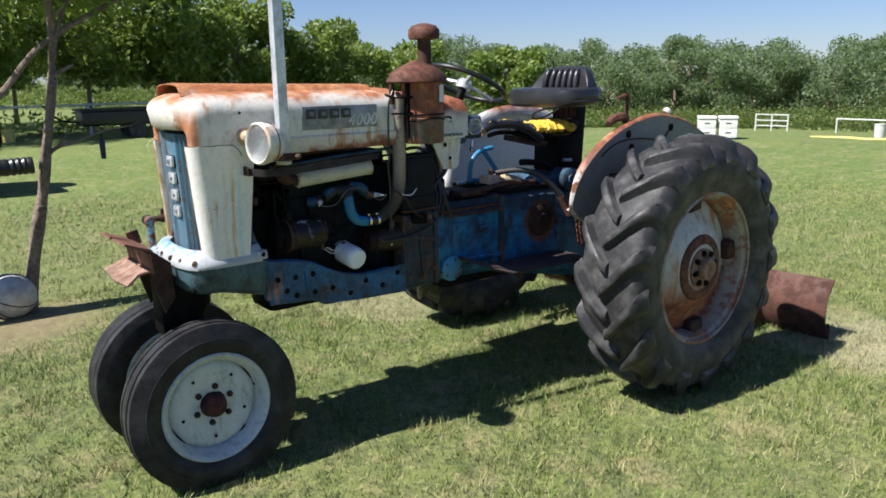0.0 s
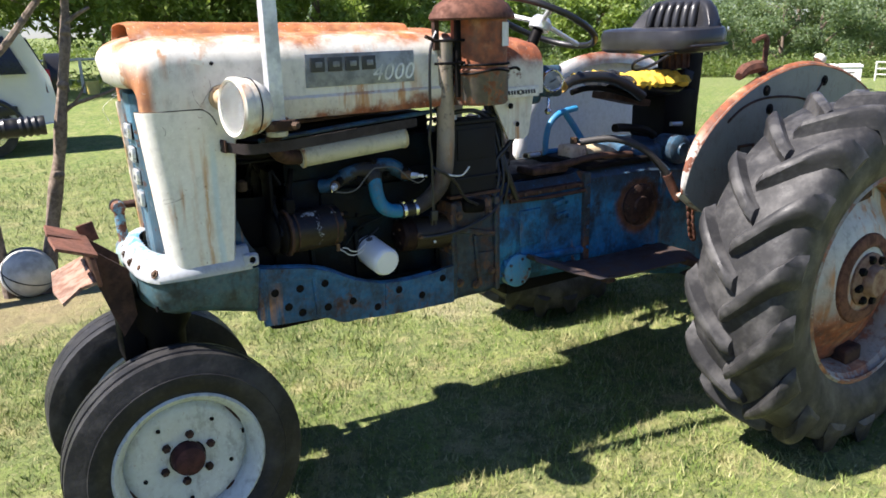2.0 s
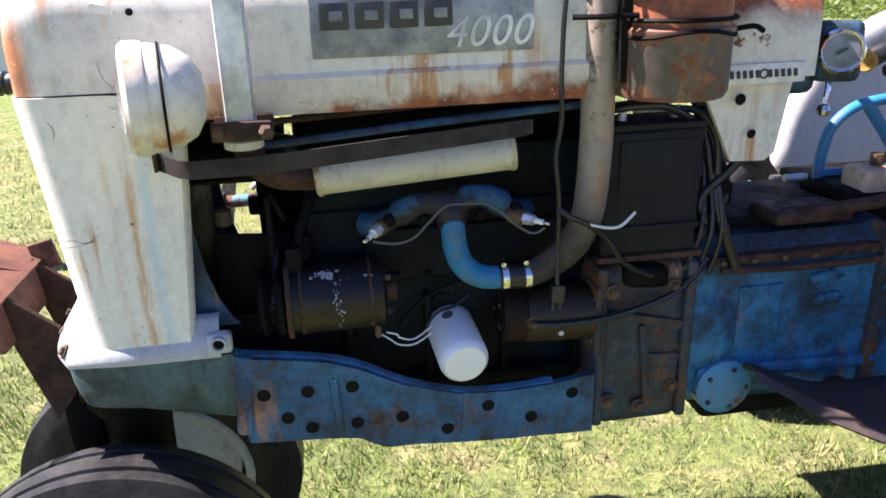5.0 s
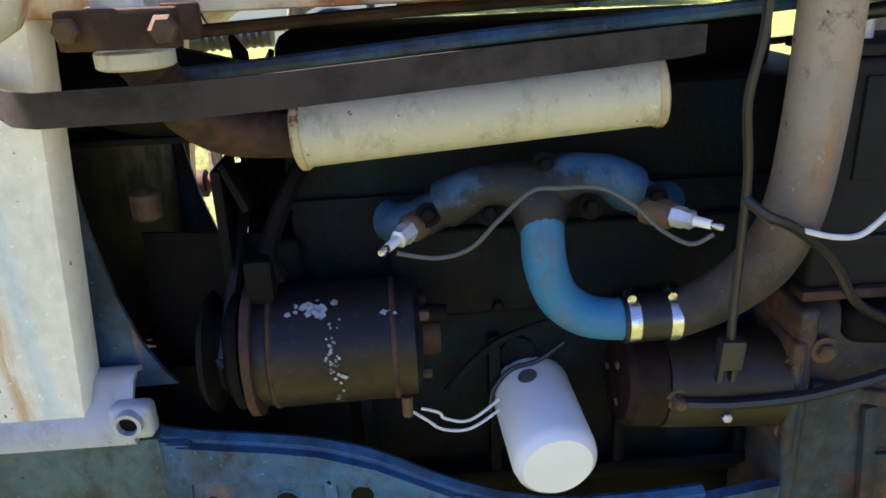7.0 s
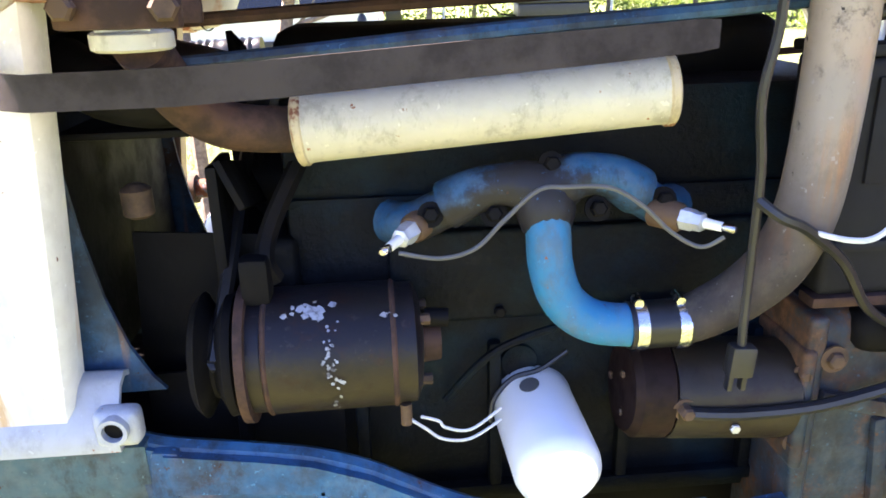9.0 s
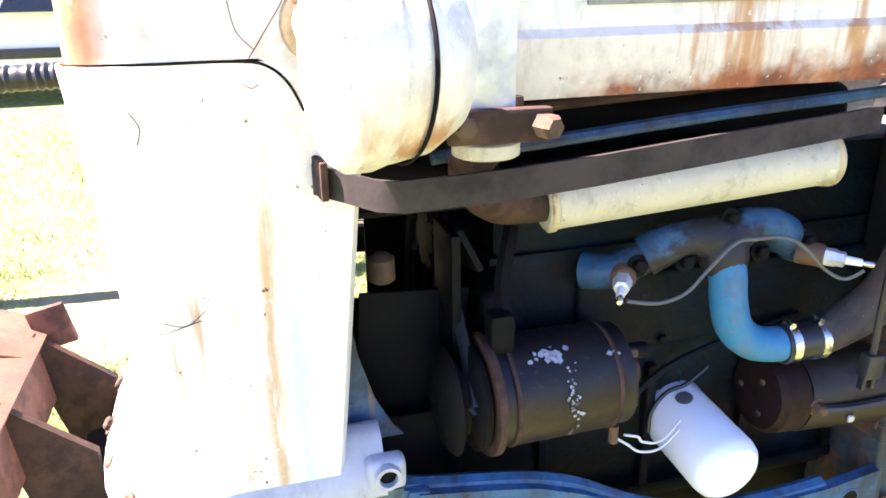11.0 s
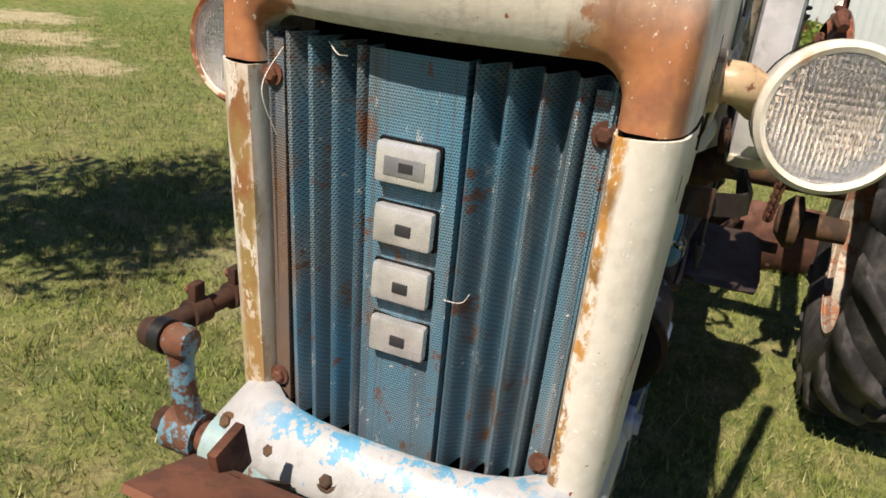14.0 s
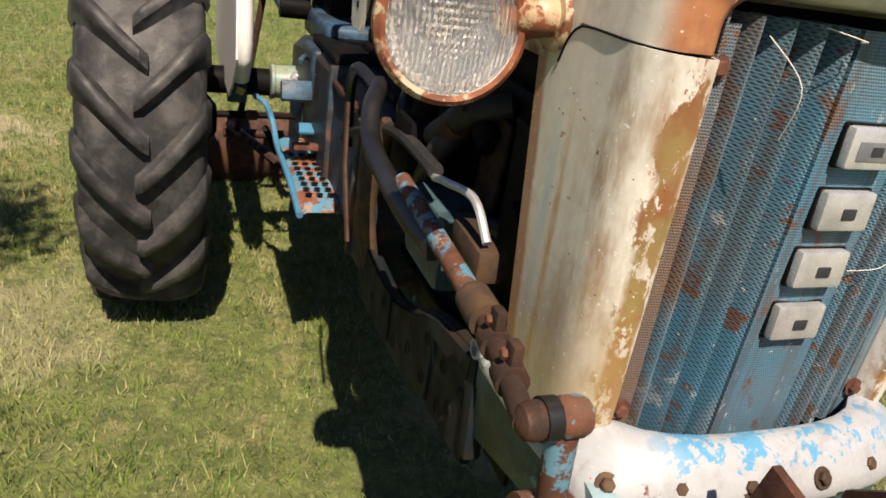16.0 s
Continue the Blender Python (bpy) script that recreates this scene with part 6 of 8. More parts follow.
def build_rear_wheel(s, y):
    at = Vector((2.262 if s < 0 else 2.250, y, 0.661))
    m = axis_pose(at, (0, s, 0))
    R = 0.618
    prof = [(0.378, -0.140), (0.41, -0.160), (0.48, -0.182), (0.545, -0.180), (0.585, -0.166), (0.606, -0.145), (R, -0.09), (R + 0.004, 0.0), (R, 0.09), (0.606, 0.145), (0.585, 0.166), (0.545, 0.180), (0.48, 0.182), (0.41, 0.160), (0.378, 0.140)]
    wheel = part("rear_wheel", lathe(bmesh.new(), prof, m, 88, False), RUBBER, tractor, "large worn lugged rear tyre on a rusting wheel", 40)
    # rounded lugs: they point down towards the middle at the front of the wheel
    count, flip = 17, s
    for side in (-1, 1):
        rows = []
        for j in range(12):
            u = j / 11
            w = -0.020 + 0.192 * min(1.0, u / 0.8)
            q = max(0.0, (u - 0.8) / 0.2)
            r = R + 0.002 - 0.020 * max(0.0, (w - 0.09) / 0.08) ** 2 - 0.060 * q
            w += 0.012 * q
            tall = 0.044 * (1 - 0.8 * q) * (0.55 if j == 0 else 1.0)
            ang = flip * (-0.055 + 0.40 * (min(u, 0.8) ** 1.15 + 0.3 * q * 0.2))
            half = (0.023 + 0.015 * u) / R
            row = []
            for da, dr in ((-1.75, -0.010), (-1.15, 0.35), (-0.85, 0.85), (-0.4, 1.0), (0.4, 1.0), (0.85, 0.85), (1.15, 0.35), (1.75, -0.010)):
                rr = r + (tall * dr if dr > 0 else dr)
                a = ang + half * da
                row.append((rr * math.cos(a), rr * math.sin(a), side * (w + (0.010 * q if dr > 0 else 0))))
            rows.append(row)
        first = part("lug", loft(bmesh.new(), rows, True, True), RUBBER, wheel)
        for k in range(count):
            lug = first if k == 0 else new("lug", first.data)
            lug.parent = wheel
            lug.matrix_basis = m @ Matrix.Rotation(2 * math.pi * (k + (0.5 if side > 0 else 0.0)) / count, 4, "Z")
    part("rim", thick(lathe(bmesh.new(), [(0.371, -0.150), (0.386, -0.145), (0.382, -0.130), (0.362, -0.115), (0.348, -0.06), (0.346, 0.0), (0.348, 0.06), (0.362, 0.115), (0.382, 0.130), (0.388, 0.146), (0.378, 0.152), (0.370, 0.146)], m, 72, False), 0.005), RIMOLD, wheel, "grey rim with rust patches")
    o = 0.105
    part("disc", thick(lathe(bmesh.new(), [(0.348, 0.005), (0.336, 0.022), (0.318, 0.034), (0.295, 0.036), (0.27, 0.045), (0.22, 0.075), (0.195, 0.090), (0.185, 0.092), (0.165, 0.100), (0.105, o + 0.005), (0.05, o + 0.006)], m, 72, False), 0.006), DISCOLD, wheel, "dished wheel disc, orange rust at the foot")
    part("hub", lathe(bmesh.new(), [(0.10, o + 0.0), (0.100, o + 0.014), (0.088, o + 0.022), (0.060, o + 0.024), (0.056, o + 0.05), (0.05, o + 0.056), (0.0, o + 0.056)], m, 32), metal("pale rusted hub", (0.26, 0.16, 0.10), (0.17, 0.085, 0.05), 0.6, 0.0, 24, 0.5), wheel, "pale rusted hub with bolts")
    part("hub_ring", lathe(bmesh.new(), [(0.172, o - 0.012), (0.165, o + 0.002), (0.140, o + 0.010), (0.120, o + 0.008)], m, 48, False), RUST, wheel, "rust brown ring")
    for k in range(8):
        a = 2 * math.pi * k / 8 + 0.2
        part("wheel_bolt", lathe(bmesh.new(), [(0.017, o + 0.006), (0.016, o + 0.030), (0.012, o + 0.036), (0.0, o + 0.037)], m @ Matrix.Translation((0.080 * math.cos(a), 0.080 * math.sin(a), 0)), 6), BLACKIRON, wheel)
    for k in range(4):
        a = math.pi / 2 * k + 0.12
        c = m @ Matrix.Rotation(a, 4, "Z") @ Matrix.Translation((0.325, 0, 0.050))
        part("rim_lug", cube((0.07, 0.10, 0.07), c, 0.014, 3), RUSTDARK, wheel)


build_rear_wheel(-1, -0.905)
build_rear_wheel(1, 0.735)


def build_rear_body():
    # transmission and centre housing
    rows = []
    for x, w, z0, z1 in ((1.19, 0.20, 0.62, 0.985), (1.25, 0.205, 0.61, 1.0), (1.60, 0.20, 0.59, 1.0), (1.66, 0.21, 0.58, 1.02), (1.95, 0.22, 0.52, 1.02), (2.25, 0.22, 0.46, 0.99), (2.48, 0.20, 0.48, 0.95)):
        c = 0.04
        rows.append([(x, -w + c, z0), (x, -w, z0 + c), (x, -w, z1 - c), (x, -w + c, z1), (x, w - c, z1), (x, w, z1 - c), (x, w, z0 + c), (x, w - c, z0)])
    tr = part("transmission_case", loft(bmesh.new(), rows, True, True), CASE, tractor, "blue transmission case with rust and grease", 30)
    part("case_flange", cube((0.035, 0.44, 0.42), (1.64, 0, 0.80), 0.01), BELL, tr, "rusty joint flange")
    m = axis_pose((1.925, -0.222, 0.84), (0, -1, 0))
    part("brake_cover", lathe(bmesh.new(), [(0.088, -0.01), (0.088, 0.006), (0.080, 0.011), (0.04, 0.014), (0.035, 0.022), (0.0, 0.024)], m, 36), RUSTDARK, tr, "round dark brake cover ringed with rust")
    for k in range(6):
        a = k * math.pi / 3
        bolt(tr, (1.925 + 0.072 * math.cos(a), -0.232, 0.84 + 0.072 * math.sin(a)), (0, -1, 0), 0.008, 0.007, BROWN, False)
    for x, z in ((1.50, 0.93), (1.545, 0.90), (1.50, 0.86), (1.55, 0.845), (1.28, 0.66), (1.58, 0.66)):
        bolt(tr, (x, -0.203, z), (0, -1, 0), 0.008, 0.010, CASE, False)
    m = axis_pose((1.290, -0.212, 0.672), (0, -1, 0))
    part("side_cover", lathe(bmesh.new(), [(0.064, -0.02), (0.064, 0.012), (0.056, 0.018), (0.02, 0.02), (0, 0.02)], m, 20), BLUEPLATE, tr, "small blue cover plate")
    for k in range(5):
        bolt(tr, (1.290 + 0.048 * math.cos(k * 1.257), -0.230, 0.672 + 0.048 * math.sin(k * 1.257)), (0, -1, 0), 0.006, 0.006, BROWN, False)
    part("top_cover", cube((0.36, 0.26, 0.035), (1.42, 0, 1.008), 0.012, 3), BLACKIRON, tr, "greasy top cover")
    part("top_flange", cube((0.40, 0.425, 0.022), (1.43, 0, 0.962), 0.008), RUSTDARK, tr, "rusty top flange")
    part("rear_flange", cube((0.03, 0.455, 0.44), (2.055, 0, 0.76), 0.012), CASE, tr)
    part("side_ledge", cube((0.40, 0.03, 0.03), pose(1.43, -0.205, 0.70, 0, 2, 0), 0.012, 3), CASE, tr)
    for x, z in ((1.50, 0.905), (1.515, 0.852)):
        part("cast_pad", cube((0.060, 0.016, 0.024), pose(x, -0.203, z, 0, -10, 0), 0.010, 3), CASE, tr)
    for k in range(6):
        bolt(tr, (1.26 + k * 0.068, -0.214, 0.962), (0, -1, 0), 0.007, 0.008, BROWN, False)
    for k in range(5):
        bolt(tr, (1.64, -0.222, 0.62 + k * 0.085), (0, -1, 0), 0.008, 0.008, CASE, False)
    for x, z, w, h in ((1.36, 0.83, 0.10, 0.14), (1.74, 0.70, 0.12, 0.10)):
        part("cast_panel", cube((w, 0.012, h), (x, -0.205, z), 0.012, 3), CASE, tr)
    part("drip_edge", tube(bmesh.new(), [(1.26, -0.214, 0.945), (1.45, -0.218, 0.938), (1.62, -0.222, 0.942)], 0.008, 8), RUSTDARK, tr)
    part("oil_sump_guard", cube((0.55, 0.34, 0.06), (1.55, 0, 0.585), 0.02), BLACKIRON, tr)
    part("top_plate", cube((0.40, 0.41, 0.022), (1.84, 0, 1.022), 0.008), BLACKIRON, tr, "greasy black top plate")
    part("linkage_bar", tube(bmesh.new(), [(1.40, -0.15, 1.035), (1.56, -0.17, 1.045), (1.72, -0.18, 1.06), (1.90, -0.19, 1.05)], 0.014, 10), RUSTDARK, tr)
    part("dirt_cake", cube((0.20, 0.10, 0.03), pose(1.48, -0.13, 1.030, 0, 3, 8), 0.014, 3), RUSTDARK, tr)
    # axle trumpets
    for s in (-1, 1):
        bm = lathe(bmesh.new(), [(0.05, 0.50), (0.075, 0.52), (0.10, 0.545), (0.10, 0.575), (0.05, 0.59), (0.045, 0.74)], axis_pose((2.262, 0, 0.661) if s < 0 else (2.250, 0, 0.661), (0, s, 0)), 28)
        part("axle_housing", bm, BROWN if s < 0 else BLACKIRON, tractor, "dark rear axle housing")
    part("axle_shaft", rod(bmesh.new(), (2.29, -0.10, 0.830), (2.29, -0.70, 0.830), 0.060, 24), BROWN, tractor, "rusty brown axle shaft")
    part("axle_trumpet", lathe(bmesh.new(), [(0.085, 0.04), (0.078, 0.06), (0.066, 0.14), (0.060, 0.29), (0.064, 0.295), (0.064, 0.305), (0.05, 0.31)], axis_pose((2.30, 0, 0.800), (0, 1, 0)), 28), paint("axle enamel", (0.30, 0.32, 0.20), (0.07, 0.27, 0.38), rust=0.64, streak=0.62, dirt=0.60, chalk=0.5), tractor, "axle trumpet in cream and blue")
    part("axle_shaft", rod(bmesh.new(), (2.30, 0.30, 0.795), (2.30, 0.60, 0.795), 0.050, 24), BLACKIRON, tractor, "black axle shaft")
    mount = part("fender_mount", cube((0.018, 0.07, 0.14), pose(2.235, 0.43, 0.800, 0, 0, 4), 0.014, 3), CAST, tractor, "grey green fender mount")
    part("mount_tag", cube((0.012, 0.030, 0.024), pose(2.222, 0.42, 0.775, 20, 0, 4), 0.004), YELLOWPLASTIC, mount, "scrap of yellow plastic")
    bolt(mount, (2.225, 0.215, 0.835), (-1, 0, 0), 0.018, 0.014, STEEL)
    part("cross_shaft", rod(bmesh.new(), (2.20, 0.02, 0.700), (2.20, 0.58, 0.690), 0.012, 12), BLACKIRON, tractor)
    part("cross_shaft_clamp", rod(bmesh.new(), (2.20, 0.36, 0.694), (2.20, 0.40, 0.693), 0.019, 12), RUST, tractor)
    # lift cover and seat post
    part("lift_cover", cube((0.48, 0.34, 0.10), (2.22, 0, 1.02), 0.03, 3), BLUE, tractor, "blue hydraulic lift cover")
    for s in (-1, 1):
        part("lift_shaft", rod(bmesh.new(), (2.40, s * 0.16, 1.06), (2.40, s * 0.27, 1.06), 0.04), BLACKIRON, tractor)
        part("lift_arm", tube(bmesh.new(), [(2.40, s * 0.25, 1.06), (2.55, s * 0.27, 1.09), (2.74, s * 0.29, 1.07)], 0.026, 10), CAST, tractor, "cast lift arm")
        part("lift_link", tube(bmesh.new(), [(2.74, s * 0.29, 1.07), (2.76, s * 0.34, 0.72), (2.78, s * 0.38, 0.46)], 0.014, 8, 0), RUSTDARK, tractor)
        part("lower_link", tube(bmesh.new(), [(2.40, s * 0.24, 0.44), (2.80, s * 0.36, 0.44), (3.22, s * 0.38, 0.36)], 0.020, 8), RUSTDARK, tractor, "rusty lower hitch arm")
    part("top_link", tube(bmesh.new(), [(2.52, 0, 0.95), (3.14, 0, 0.70)], 0.018, 8, 0), RUSTDARK, tractor)
    part("lift_cylinder", lathe(bmesh.new(), [(0.060, 0.0), (0.062, 0.10), (0.052, 0.108), (0.030, 0.112), (0.028, 0.120), (0.0, 0.121)], axis_pose((2.16, -0.12, 1.045), (0, -1, 0)), 24), BLUE, tractor, "round blue lift cylinder cap")
    part("lift_pipe", tube(bmesh.new(), [(1.86, -0.13, 1.155), (1.93, -0.12, 1.150), (2.04, -0.12, 1.13), (2.10, -0.12, 1.10)], 0.018, 10), BLACKIRON, tractor)
    # steering column and wheel
    c = Vector((1.570, 0.0, 1.580))
    up = Vector((0.43, 0.0, 0.90)).normalized()
    m = axis_pose(c, up)
    part("steering_column", rod(bmesh.new(), (1.36, 0, 1.20), c, 0.022), BLACKIRON, tractor)
    sw = part("steering_wheel", tube(bmesh.new(), [m @ Vector((0.220 * math.cos(a), 0.220 * math.sin(a), 0)) for a in (2 * math.pi * k / 40 for k in range(41))], 0.0125, 10, 0, False), BLACKPLASTIC, tractor, "black steering wheel with three metal spokes")
    for k in range(3):
        a = 2 * math.pi * k / 3 + 0.5
        part("spoke", tube(bmesh.new(), [m @ Vector((0.03 * math.cos(a), 0.03 * math.sin(a), 0.0)), m @ Vector((0.21 * math.cos(a), 0.21 * math.sin(a), 0.0))], 0.010, 8, 0), STEEL, sw, "dull steel spoke")
    part("wheel_hub", lathe(bmesh.new(), [(0.04, -0.03), (0.045, 0.0), (0.03, 0.02), (0.0, 0.024)], m, 20), STEEL, sw)
    # seat: a short wide cushion with a wrap-round back
    def squarish(k, n, p):
        a = 2 * math.pi * k / n
        ca, sa = math.cos(a), math.sin(a)
        return math.copysign(abs(ca) ** p, ca), math.copysign(abs(sa) ** p, sa)

    rows = []
    for z, g in ((1.447, 0.90), (1.454, 0.96), (1.470, 1.0), (1.515, 1.0), (1.538, 0.97), (1.546, 0.90)):
        rows.append([(2.245 + 0.172 * g * u, 0.272 * g * v, z + 0.006 * u) for u, v in (squarish(k, 36, 0.55) for k in range(36))])
    seat = part("seat", loft(bmesh.new(), rows, True, True), VINYL, tractor, "black vinyl tractor seat with a ribbed back")
    rows = []
    for k in range(29):
        v = -1 + k / 14
        lead = 0.050 * abs(v) ** 3
        high = 1.666 - 0.085 * abs(v) ** 5
        row = []
        for u, w in (squarish(q, 20, 0.6) for q in range(20)):
            row.append((2.335 - lead + (0.050 - 0.012 * (w > 0)) * u + 0.022 * w, -0.025 + (0.232 - 0.030 * max(0.0, w)) * v, (1.465 + high) / 2 + (high - 1.465) / 2 * w))
        rows.append(row)
    back = part("backrest", loft(bmesh.new(), rows, True, True), VINYL, seat, "wrap-round backrest with vertical ribs")
    for k in range(6):
        y = -0.140 + k * 0.048
        lead = 0.050 * abs((y + 0.025) / 0.232) ** 3
        rib = [(2.279 - lead, y, 1.535), (2.281 - lead, y * 0.98, 1.565), (2.292 - lead, y * 0.95, 1.605), (2.306 - lead, y * 0.92, 1.632), (2.330 - lead, y * 0.90, 1.645)]
        part("seat_rib", tube(bmesh.new(), rib, lambda u: 0.017 - 0.006 * abs(2 * u - 1) ** 3, 10), VINYL, back)
    rim = [(2.272, -0.150, 1.535), (2.268, -0.06, 1.529), (2.266, 0.0, 1.528), (2.268, 0.06, 1.529), (2.272, 0.150, 1.535)]
    part("rib_border", tube(bmesh.new(), rim, 0.009, 8), VINYL, back)
    part("piping", tube(bmesh.new(), [(2.35, -0.266, 1.476), (2.20, -0.272, 1.472), (2.135, -0.245, 1.472), (2.110, -0.17, 1.470), (2.105, 0.0, 1.470), (2.110, 0.17, 1.470), (2.135, 0.245, 1.472)], 0.008, 8), VINYL, seat)
    part("seat_bolt", lathe(bmesh.new(), [(0.012, 0), (0.008, 0.006), (0, 0.007)], axis_pose((2.385, -0.236, 1.535), (0.5, -0.8, 0)), 12), STEEL, seat)
    part("seat_post", cube((0.085, 0.05, 0.44), pose(2.425, -0.02, 1.265, 0, 4, 0), 0.006), BLACKIRON, seat, "black seat post")
    part("seat_post", cube((0.085, 0.05, 0.44), pose(2.425, 0.12, 1.265, 0, 4, 0), 0.006), BLACKIRON, seat)
    br = part("seat_bracket", cube((0.17, 0.02, 0.080), pose(2.325, -0.03, 1.408, 0, -2, 0), 0.003), RUSTDARK, seat, "ribbed brown bracket")
    for k in range(4):
        part("bracket_rib", rod(bmesh.new(), (2.262 + k * 0.040, -0.043, 1.373), (2.258 + k * 0.040, -0.043, 1.443), 0.006, 8), RUST, br)
    # old torn seat pan below: a bent hoop, a dark pan and ragged foam
    rows = []
    for x, z, w in ((1.86, 1.345, 0.10), (1.93, 1.338, 0.14), (2.02, 1.315, 0.15), (2.12, 1.290, 0.15), (2.22, 1.290, 0.15), (2.30, 1.325, 0.14), (2.345, 1.355, 0.11)):
        rows.append([(x, w * math.cos(math.pi * k / 10), z - 0.030 * math.sin(math.pi * k / 10)) for k in range(11)])
    pan = part("old_seat_pan", thick(loft(bmesh.new(), rows), 0.045), BLACKPLASTIC, tractor, "torn black seat cover with yellow foam")
    rng = random.Random(4)
    for x0, x1, z0, lift, wide in ((1.925, 2.285, 1.322, 0.040, 0.125), (2.06, 2.27, 1.330, 0.038, 0.10)):
        grid = []
        for a in range(27):
            u = -1 + a / 13
            row = []
            for b in range(13):
                v = -1 + b / 6
                edge = max(0.0, 1 - max(abs(u) ** 4, abs(v) ** 3))
                ragged = rng.uniform(0.3, 1.15) if abs(v) > 0.6 or abs(u) > 0.85 else rng.uniform(0.75, 1.15)
                row.append(((x0 + x1) / 2 + (x1 - x0) / 2 * u * rng.uniform(0.97, 1.03), -0.03 + wide * v * rng.uniform(0.90, 1.10), z0 + lift * edge ** 0.4 * ragged))
            grid.append(row)
        part("foam", thick(loft(bmesh.new(), grid), 0.022), YELLOWFOAM, pan, "torn yellow seat foam")
    for k in range(7):
        x = 1.70 + 0.036 * k + rng.uniform(-0.01, 0.01)
        part("foam_tuft", cube((0.028, 0.04, 0.016), pose(x, -0.07, 1.378 - 0.5 * (x - 1.80) ** 2, 20 * rng.random(), 25 * rng.random() - 12, 40 * rng.random()), 0.007, 2), YELLOWFOAM if k in (0, 3, 4) else BLACKPLASTIC, pan)
    part("foam", lathe(bmesh.new(), [(0.012, 0.004), (0.020, 0.006), (0.024, -0.004), (0.022, -0.020), (0.016, -0.026)], axis_pose((1.618, -0.075, 1.332), (-0.75, -0.6, -0.1)), 16), plain("browned foam", (0.46, 0.27, 0.06), 0.85, 0, 0.4, 60, 0.8), pan)
    part("pan_hoop", tube(bmesh.new(), [(1.63, -0.068, 1.335), (1.675, -0.08, 1.357), (1.75, -0.10, 1.366), (1.84, -0.12, 1.356), (1.93, -0.135, 1.318), (2.00, -0.14, 1.275)], 0.022, 12), BLACKPLASTIC, pan, "torn black hoop with foam at its end")
    part("pan_hoop", tube(bmesh.new(), [(1.69, -0.05, 1.305), (1.76, -0.06, 1.318), (1.85, -0.07, 1.312), (1.96, -0.08, 1.285), (2.05, -0.08, 1.255)], 0.012, 10), BLACKIRON, pan)
    part("pan_bracket", cube((0.22, 0.14, 0.03), pose(2.02, 0.0, 1.255, 0, 12, 0), 0.006), RUSTDARK, pan)
    part("seat_pedestal", cube((0.22, 0.20, 0.23), (2.315, 0.02, 1.165), 0.02), BLACKIRON, tractor, "black seat base")
    part("pedestal_rod", rod(bmesh.new(), (2.24, -0.088, 1.135), (2.31, -0.088, 1.130), 0.010, 10), STEEL, tractor)
    # loose cord over the pan
    part("cord", tube(bmesh.new(), [(2.13, -0.20, 1.452), (1.97, -0.20, 1.440), (1.925, -0.16, 1.415), (1.945, -0.14, 1.385), (2.02, -0.15, 1.395), (2.12, -0.18, 1.445)], 0.006, 8), BLACKPLASTIC, tractor, "black cord")
    # far blue crank lever (quadrant)
    q = bmesh.new()
    tube(q, [(1.630, 0.030, 1.010), (1.625, 0.030, 1.075), (1.630, 0.030, 1.125), (1.647, 0.030, 1.175), (1.700, 0.030, 1.215), (1.790, 0.030, 1.230)], 0.013, 10)
    tube(q, [(1.725, 0.030, 1.220), (1.775, 0.030, 1.160), (1.830, 0.030, 1.090)], 0.014, 10)
    tube(q, [(1.627, 0.030, 1.060), (1.725, 0.030, 1.057), (1.845, 0.030, 1.060)], 0.013, 10)
    part("control_quadrant", q, BRIGHTBLUE, tractor, "bright blue curved control lever")
    part("quadrant_pivot", rod(bmesh.new(), (1.835, -0.020, 1.075), (1.835, 0.060, 1.075), 0.022, 14), BLACKIRON, tractor)
    part("bright_pin", rod(bmesh.new(), (1.540, 0.030, 1.055), (1.595, 0.030, 1.055), 0.009, 10), STEEL, tractor, "bright steel pin")
    part("quadrant_base", cube((0.26, 0.20, 0.05), (1.74, -0.02, 1.03), 0.02), BLACKIRON, tractor)
    part("hydraulic_valve", cube((0.095, 0.085, 0.075), (1.685, -0.07, 1.062), 0.016, 3), paint("orange valve paint", (0.60, 0.46, 0.32), (0.50, 0.30, 0.18), rust=0.56, streak=0.62, dirt=0.64), tractor, "worn orange hydraulic valve body")
    part("valve_stem", rod(bmesh.new(), (1.70, -0.06, 1.08), (1.70, -0.06, 1.125), 0.014, 8), BROWN, tractor)
    part("valve_body", cube((0.06, 0.05, 0.022), (1.745, -0.06, 1.068), 0.008), BLUE, tractor, "small blue valve block")
    part("wrapped_fitting", tube(bmesh.new(), [(1.74, -0.08, 1.055), (1.80, -0.09, 1.062), (1.86, -0.10, 1.045), (1.90, -0.11, 1.02)], lambda u: 0.034 - 0.008 * u, 10), plain("tan wrapping", (0.50, 0.40, 0.24), 0.8, 0, 0.4, 30, 0.5), tractor, "tan wrapped hose fitting")
    # hydraulic hose
    part("hydraulic_hose", tube(bmesh.new(), [(1.70, -0.10, 1.11), (1.79, -0.20, 1.125), (1.88, -0.27, 1.085), (1.96, -0.31, 1.00), (2.00, -0.33, 0.93), (2.03, -0.34, 0.86)], 0.0150, 10), INSULATION, tractor, "black hydraulic hose with rusty fittings")
    part("hose_fitting", rod(bmesh.new(), (1.975, -0.318, 0.975), (2.025, -0.338, 0.872), 0.019, 10), RUST, tractor)
    # left step plate
    rows = []
    for x, w, z in ((1.33, 0.03, 0.735), (1.42, 0.09, 0.70), (1.50, 0.115, 0.675), (1.62, 0.12, 0.67), (1.97, 0.12, 0.665), (2.02, 0.119, 0.666)):
        rows.append([(x, -0.22 - 2 * w * k / 6, z - 0.018 * (1 if k in (0, 6) else 0)) for k in range(7)])
